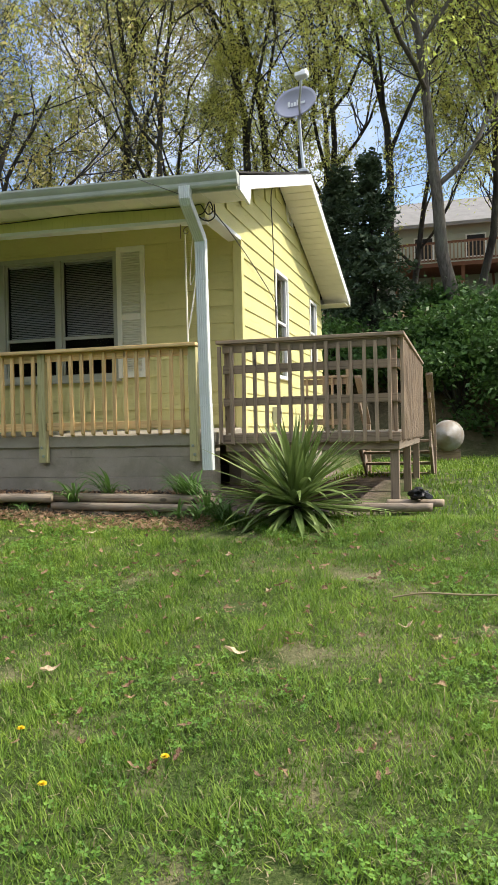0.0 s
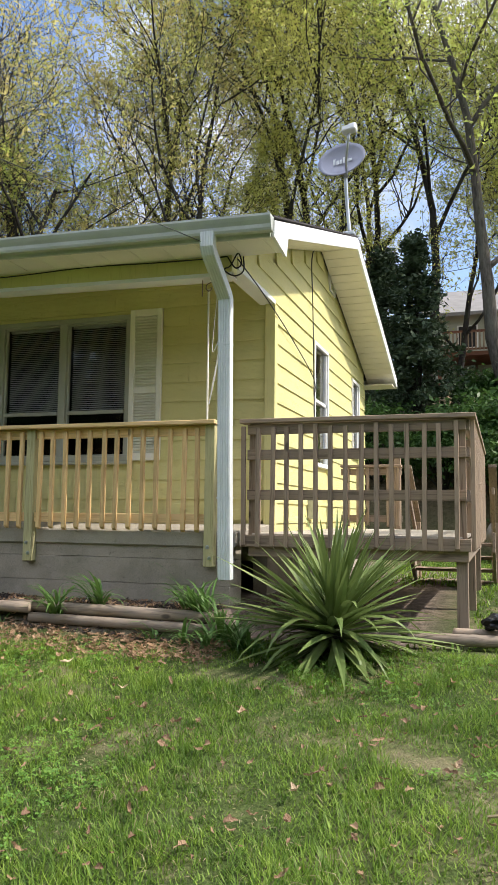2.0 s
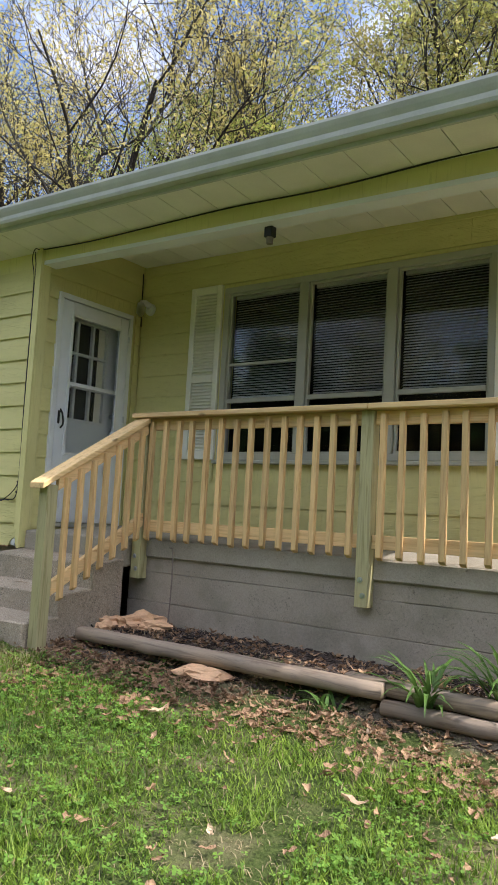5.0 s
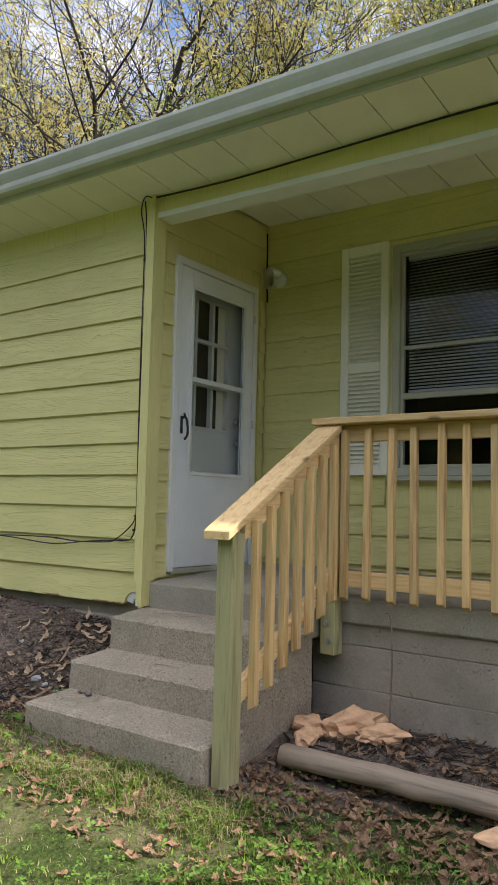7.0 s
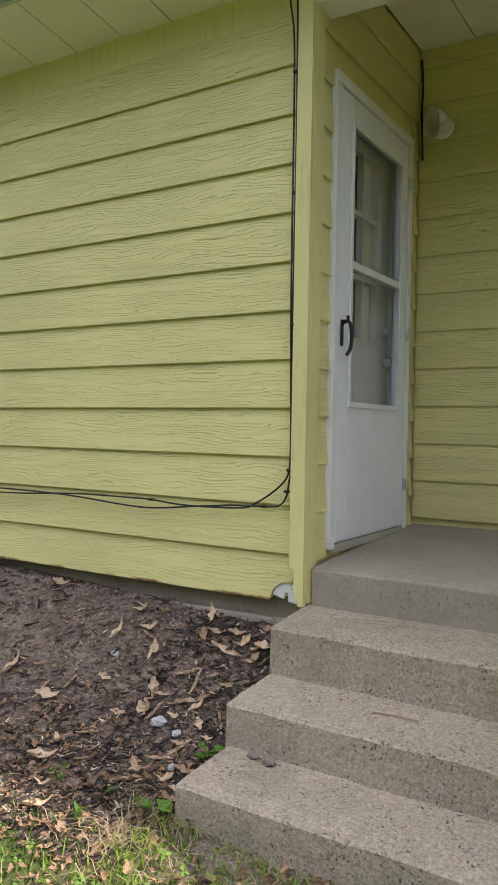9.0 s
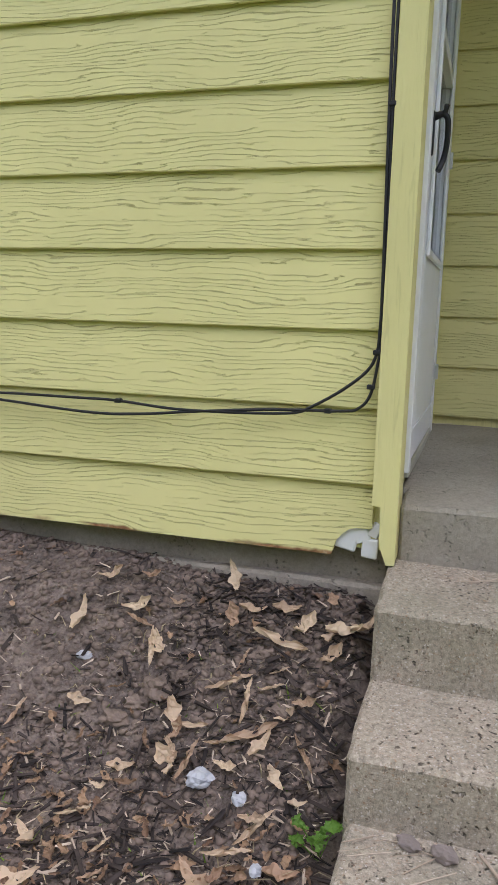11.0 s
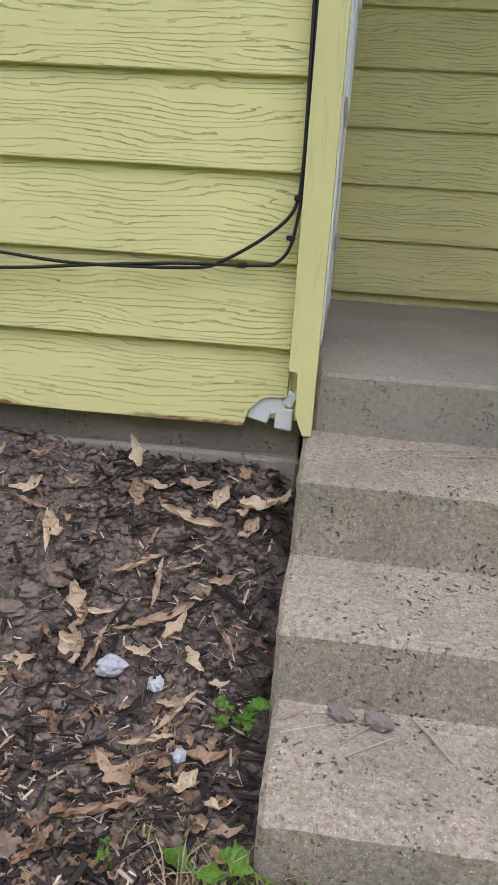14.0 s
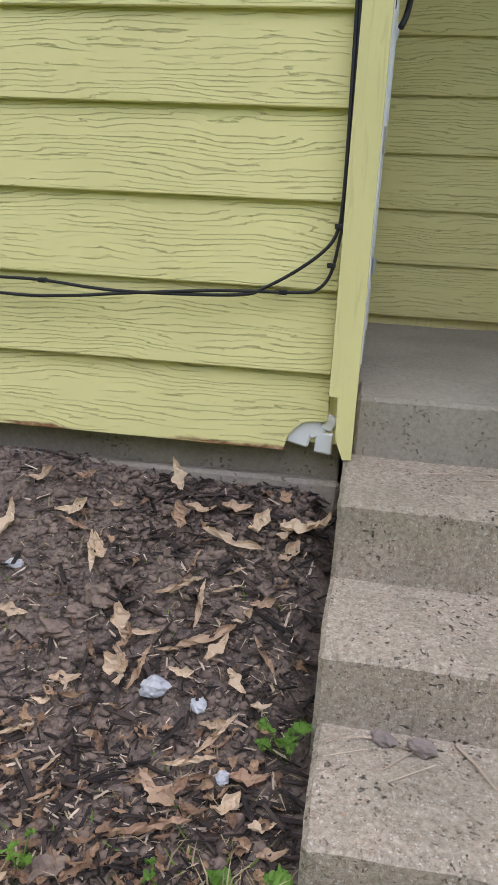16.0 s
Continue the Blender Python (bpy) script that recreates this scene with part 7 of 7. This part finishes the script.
for i, (x, y, z, a, l) in enumerate([(-7.113, 7.119, 0.783, -62, 0.13), (-6.85, 7.36, 0.955, 4, 0.16), (-7.95, 7.58, 0.93, 5, 0.09), (-7.78, 7.60, 0.94, 30, 0.13)]):
    bm = bmesh.new()
    v = Vector((math.cos(radians(a)), math.sin(radians(a)), 0)) * l / 2
    c = Vector((x, y, z + 0.004))
    sweep(bm, [tuple(c - v), tuple(c + Vector((0.002, 0.003, 0.002))), tuple(c + v)], [0.0035, 0.003, 0.002], 6)
    solid("twig", bm, M_PALE if i < 2 else M_BARK_DARK, "thin dry twig lying loose", "twig", "twigs by the steps")
bm = bmesh.new()
sweep(bm, smooth_curve([(-0.05, 5.08, 0.27), (0.15, 5.10, 0.30), (0.42, 5.14, 0.29), (0.85, 5.12, 0.31)], 4), [0.007] * 13, 6)
solid("fallen_stick", bm, M_STRAW, "long pale stick lying in the grass", "stick")

# ---- cables, lamps and small fittings ----
def cable(name, pts, r, label, group="", mat=None, steps=6):
    bm = bmesh.new()
    sweep(bm, smooth_curve(pts, steps), r, 6)
    return solid(name, bm, mat or M_BLACK, label, "cable", group, smooth=True)


CY = 7.728
cable("cable", [(-7.41, 7.70, 3.79), (-7.46, 7.69, 3.80), (-7.500, 7.70, 3.72), (-7.492, CY, 3.55), (-7.486, CY, 3.2), (-7.484, CY, 2.5), (-7.474, CY, 1.95), (-7.474, CY, 1.793), (-7.481, CY, 1.731), (-7.506, CY, 1.688), (-7.568, CY, 1.637), (-7.646, CY, 1.590), (-7.70, CY, 1.570), (-7.854, CY, 1.561), (-8.041, CY, 1.559), (-8.22, CY, 1.572), (-8.342, CY, 1.573), (-8.7, CY, 1.570), (-9.2, CY, 1.545), (-9.8, CY, 1.540), (-11.5, CY, 1.553), (-15.0, CY, 1.528)], 0.0042, "black cable clipped down the corner and along the siding", "cables on the wing wall")
cable("cable", [(-7.468, 7.70, 3.78), (-7.476, CY, 3.6), (-7.472, CY, 3.1), (-7.474, CY, 2.4), (-7.466, CY, 1.949), (-7.466, CY, 1.794), (-7.473, CY, 1.725), (-7.488, CY, 1.636), (-7.517, CY, 1.595), (-7.564, CY, 1.584), (-7.755, CY, 1.576), (-7.968, CY, 1.557), (-8.16, CY, 1.537), (-8.343, CY, 1.533), (-8.8, CY, 1.560), (-9.4, CY, 1.566), (-11.0, CY, 1.568), (-15.0, CY, 1.548)], 0.0042, "black cable clipped down the corner and along the siding", "cables on the wing wall")
for x, z in ((-7.478, 1.742), (-7.475, 2.35), (-7.478, 2.9), (-7.60, 1.582), (-8.22, 1.572), (-7.482, 3.4), (-7.489, 1.652)):
    solid("cable_clip", boxes((x - 0.010, x + 0.010, CY - 0.008, CY + 0.012, z - 0.006, z + 0.006), bevel=0.002), M_BLACK, "small black cable clip on the siding", "clip", "cable clips")
eave_line = [(x, 7.735, soffit_z(x) - 0.012 + 0.012 * math.sin(x * 3.1)) for x in (-7.43, -6.8, -6.1, -5.3, -4.5, -3.6, -2.9, -2.4, -2.2)]
cable("cable", eave_line, 0.006, "black cable tucked under the soffit along the beam", "cables under the eave")
cable("cable", [(-2.2, 7.735, 3.72), (-2.13, 7.74, 3.62), (-2.08, 7.76, 3.66), (-2.10, 7.72, 3.74), (-2.16, 7.70, 3.63), (-2.22, 7.70, 3.60), (-2.14, 7.74, 3.55), (-2.07, 7.78, 3.60), (-2.06, 7.75, 3.72)], 0.007, "tangle of black cable at the eave corner", "cables under the eave")
cable("cable", [(-2.13, 7.80, 3.72), (-2.125, 8.6, 3.61), (-2.125, 9.6, 3.42), (-2.125, 10.62, 3.15), (-2.125, 10.65, 2.9)], 0.006, "black cable slung across the gable siding", "cables on the gable")
cable("cable", [(-1.75, 11.1, 5.02), (-1.95, 10.95, 4.90), (-2.11, 10.72, 4.82), (-2.125, 10.5, 4.62), (-2.125, 10.55, 4.1), (-2.125, 10.60, 3.5), (-2.125, 10.66, 2.6), (-2.125, 10.68, 1.5)], 0.007, "black dish cable running down the gable", "cables on the gable")
cable("service_wire", [(-2.26, 7.26, 3.70), (-4.0, 4.25, 4.0), (-7.2, -1.2, 4.75), (-11.0, -7.8, 5.9), (-15.0, -14.7, 7.3)], 0.0038, "thin black service wire from the eave to a pole", "", None, 10)
pole = bmesh.new()
cyl(pole, (-15.0, -14.7, -1.5), (-15.0, -14.7, 7.8), 0.14, 0.10, 12)
solid("utility_pole", pole, M_BARK, "plain wooden utility pole across the lawn", "pole")

lamp = thing("wall_lamp", (-7.275, 9.0, 3.48), "white porcelain wall lamp with a clear jar, unlit", "lamp")
bm = bmesh.new()
cyl(bm, (-7.275, 9.012, 3.565), (-7.275, 8.985, 3.565), 0.062, 0.055, 20)
part("base", bm, M_WHITE, lamp, smooth=False)
bm = bmesh.new()
sweep(bm, [(-7.275, 8.99, 3.60), (-7.285, 8.94, 3.615), (-7.30, 8.89, 3.605)], [0.03, 0.032, 0.036], 12)
part("arm", bm, M_WHITE, lamp, smooth=True)
bm = bmesh.new()
sweep(bm, [(-7.30, 8.89, 3.605), (-7.30, 8.888, 3.56), (-7.30, 8.888, 3.50), (-7.30, 8.888, 3.47)], [0.036, 0.042, 0.040, 0.015], 14)
part("jar", bm, M_FROST, lamp, "ribbed clear glass jar", True)
cable("lamp_wire", [(-7.395, 8.99, 3.95), (-7.385, 8.985, 3.80), (-7.39, 8.99, 3.62), (-7.38, 8.99, 3.40)], 0.006, "dark wire in the porch corner")
fix = thing("beam_fixture", (-5.05, 7.86, 3.56), "dark leftover metal light fitting under the porch beam", "fitting")
part("box", boxes((-5.085, -5.015, 7.83, 7.89, 3.545, 3.625), bevel=0.006), M_BLACK, fix)
bm = bmesh.new()
cyl(bm, (-5.05, 7.86, 3.50), (-5.05, 7.86, 3.55), 0.024, 0.028, 10)
part("socket", bm, M_BROWN, fix)

# the scroll bracket and the loose rod at the porch's end
br = thing("scroll_bracket", (-2.46, 7.82, 3.42), "rusty iron scroll bracket under the beam", "bracket")
bm = bmesh.new()
sweep(bm, [(-2.47, 7.83, 3.575), (-2.47, 7.83, 3.42)], 0.006, 6)
part("bar", bm, M_BROWN, br)
bm = bmesh.new()
spiral = [(-2.40 + (0.06 - 0.0045 * i) * math.cos(i * 0.62), 7.83, 3.49 + (0.06 - 0.0045 * i) * math.sin(i * 0.62)) for i in range(12)]
sweep(bm, spiral, 0.005, 6)
part("scroll", bm, M_BROWN, br)
rod = thing("loose_rod", (-2.54, 8.2, 1.35), "thin pale rod and wire hanging at the porch end", "rod")
bm = bmesh.new()
sweep(bm, [(-2.56, 8.2, 3.6), (-2.555, 8.2, 2.9), (-2.545, 8.2, 1.36)], 0.010, 8)
part("pole", bm, M_CREAM, rod)
bm = bmesh.new()
sweep(bm, smooth_curve([(-2.45, 8.15, 3.55), (-2.50, 8.17, 3.0), (-2.42, 8.16, 3.1), (-2.53, 8.18, 2.5), (-2.44, 8.15, 2.9), (-2.40, 8.15, 3.5)], 6), 0.004, 5)
part("wire", bm, M_WHITE, rod)


# gable vent, dryer box and meter on the sunny wall
vent = thing("gable_vent", (GABLE_X, 11.78, 4.52), "white louvred vent high in the gable", "vent")
part("frame", boxes((GABLE_X - 0.01, GABLE_X + 0.02, 11.62, 11.66, 4.55, 4.95), (GABLE_X - 0.01, GABLE_X + 0.02, 11.92, 11.96, 4.55, 4.95), (GABLE_X - 0.01, GABLE_X + 0.02, 11.66, 11.92, 4.55, 4.58), (GABLE_X - 0.01, GABLE_X + 0.02, 11.66, 11.92, 4.92, 4.95)), M_WHITE, vent)
me = boxes((-0.012, 0.012, -0.13, 0.13, -0.002, 0.002))
bmesh.ops.rotate(me, cent=(0, 0, 0), matrix=Matrix.Rotation(radians(40), 3, "Y"), verts=me.verts[:])
me = mesh_of(me, "slat", M_SOFFIT)
for i in range(12):
    piece("slat", me, vent, (GABLE_X + 0.004, 11.79, 4.60 + 0.027 * i))
box1 = thing("meter_box", (GABLE_X, 10.5, 1.45), "grey utility box on the gable wall", "box")
part("case", boxes((GABLE_X, GABLE_X + 0.09, 10.45, 10.65, 1.45, 1.68), bevel=0.008), M_ALU, box1)
part("dial", boxes((GABLE_X + 0.091, GABLE_X + 0.10, 10.50, 10.60, 1.53, 1.62), bevel=0.004), M_BLACK, box1)

stake = bmesh.new()
sweep(stake, smooth_curve([(-5.80, 7.88, 0.66), (-5.79, 7.885, 1.0), (-5.80, 7.89, 1.26), (-5.83, 7.885, 1.29)], 5), 0.005, 6)
solid("garden_stake", stake, M_BROWN, "thin rusty iron stake standing in the mulch", "stake")
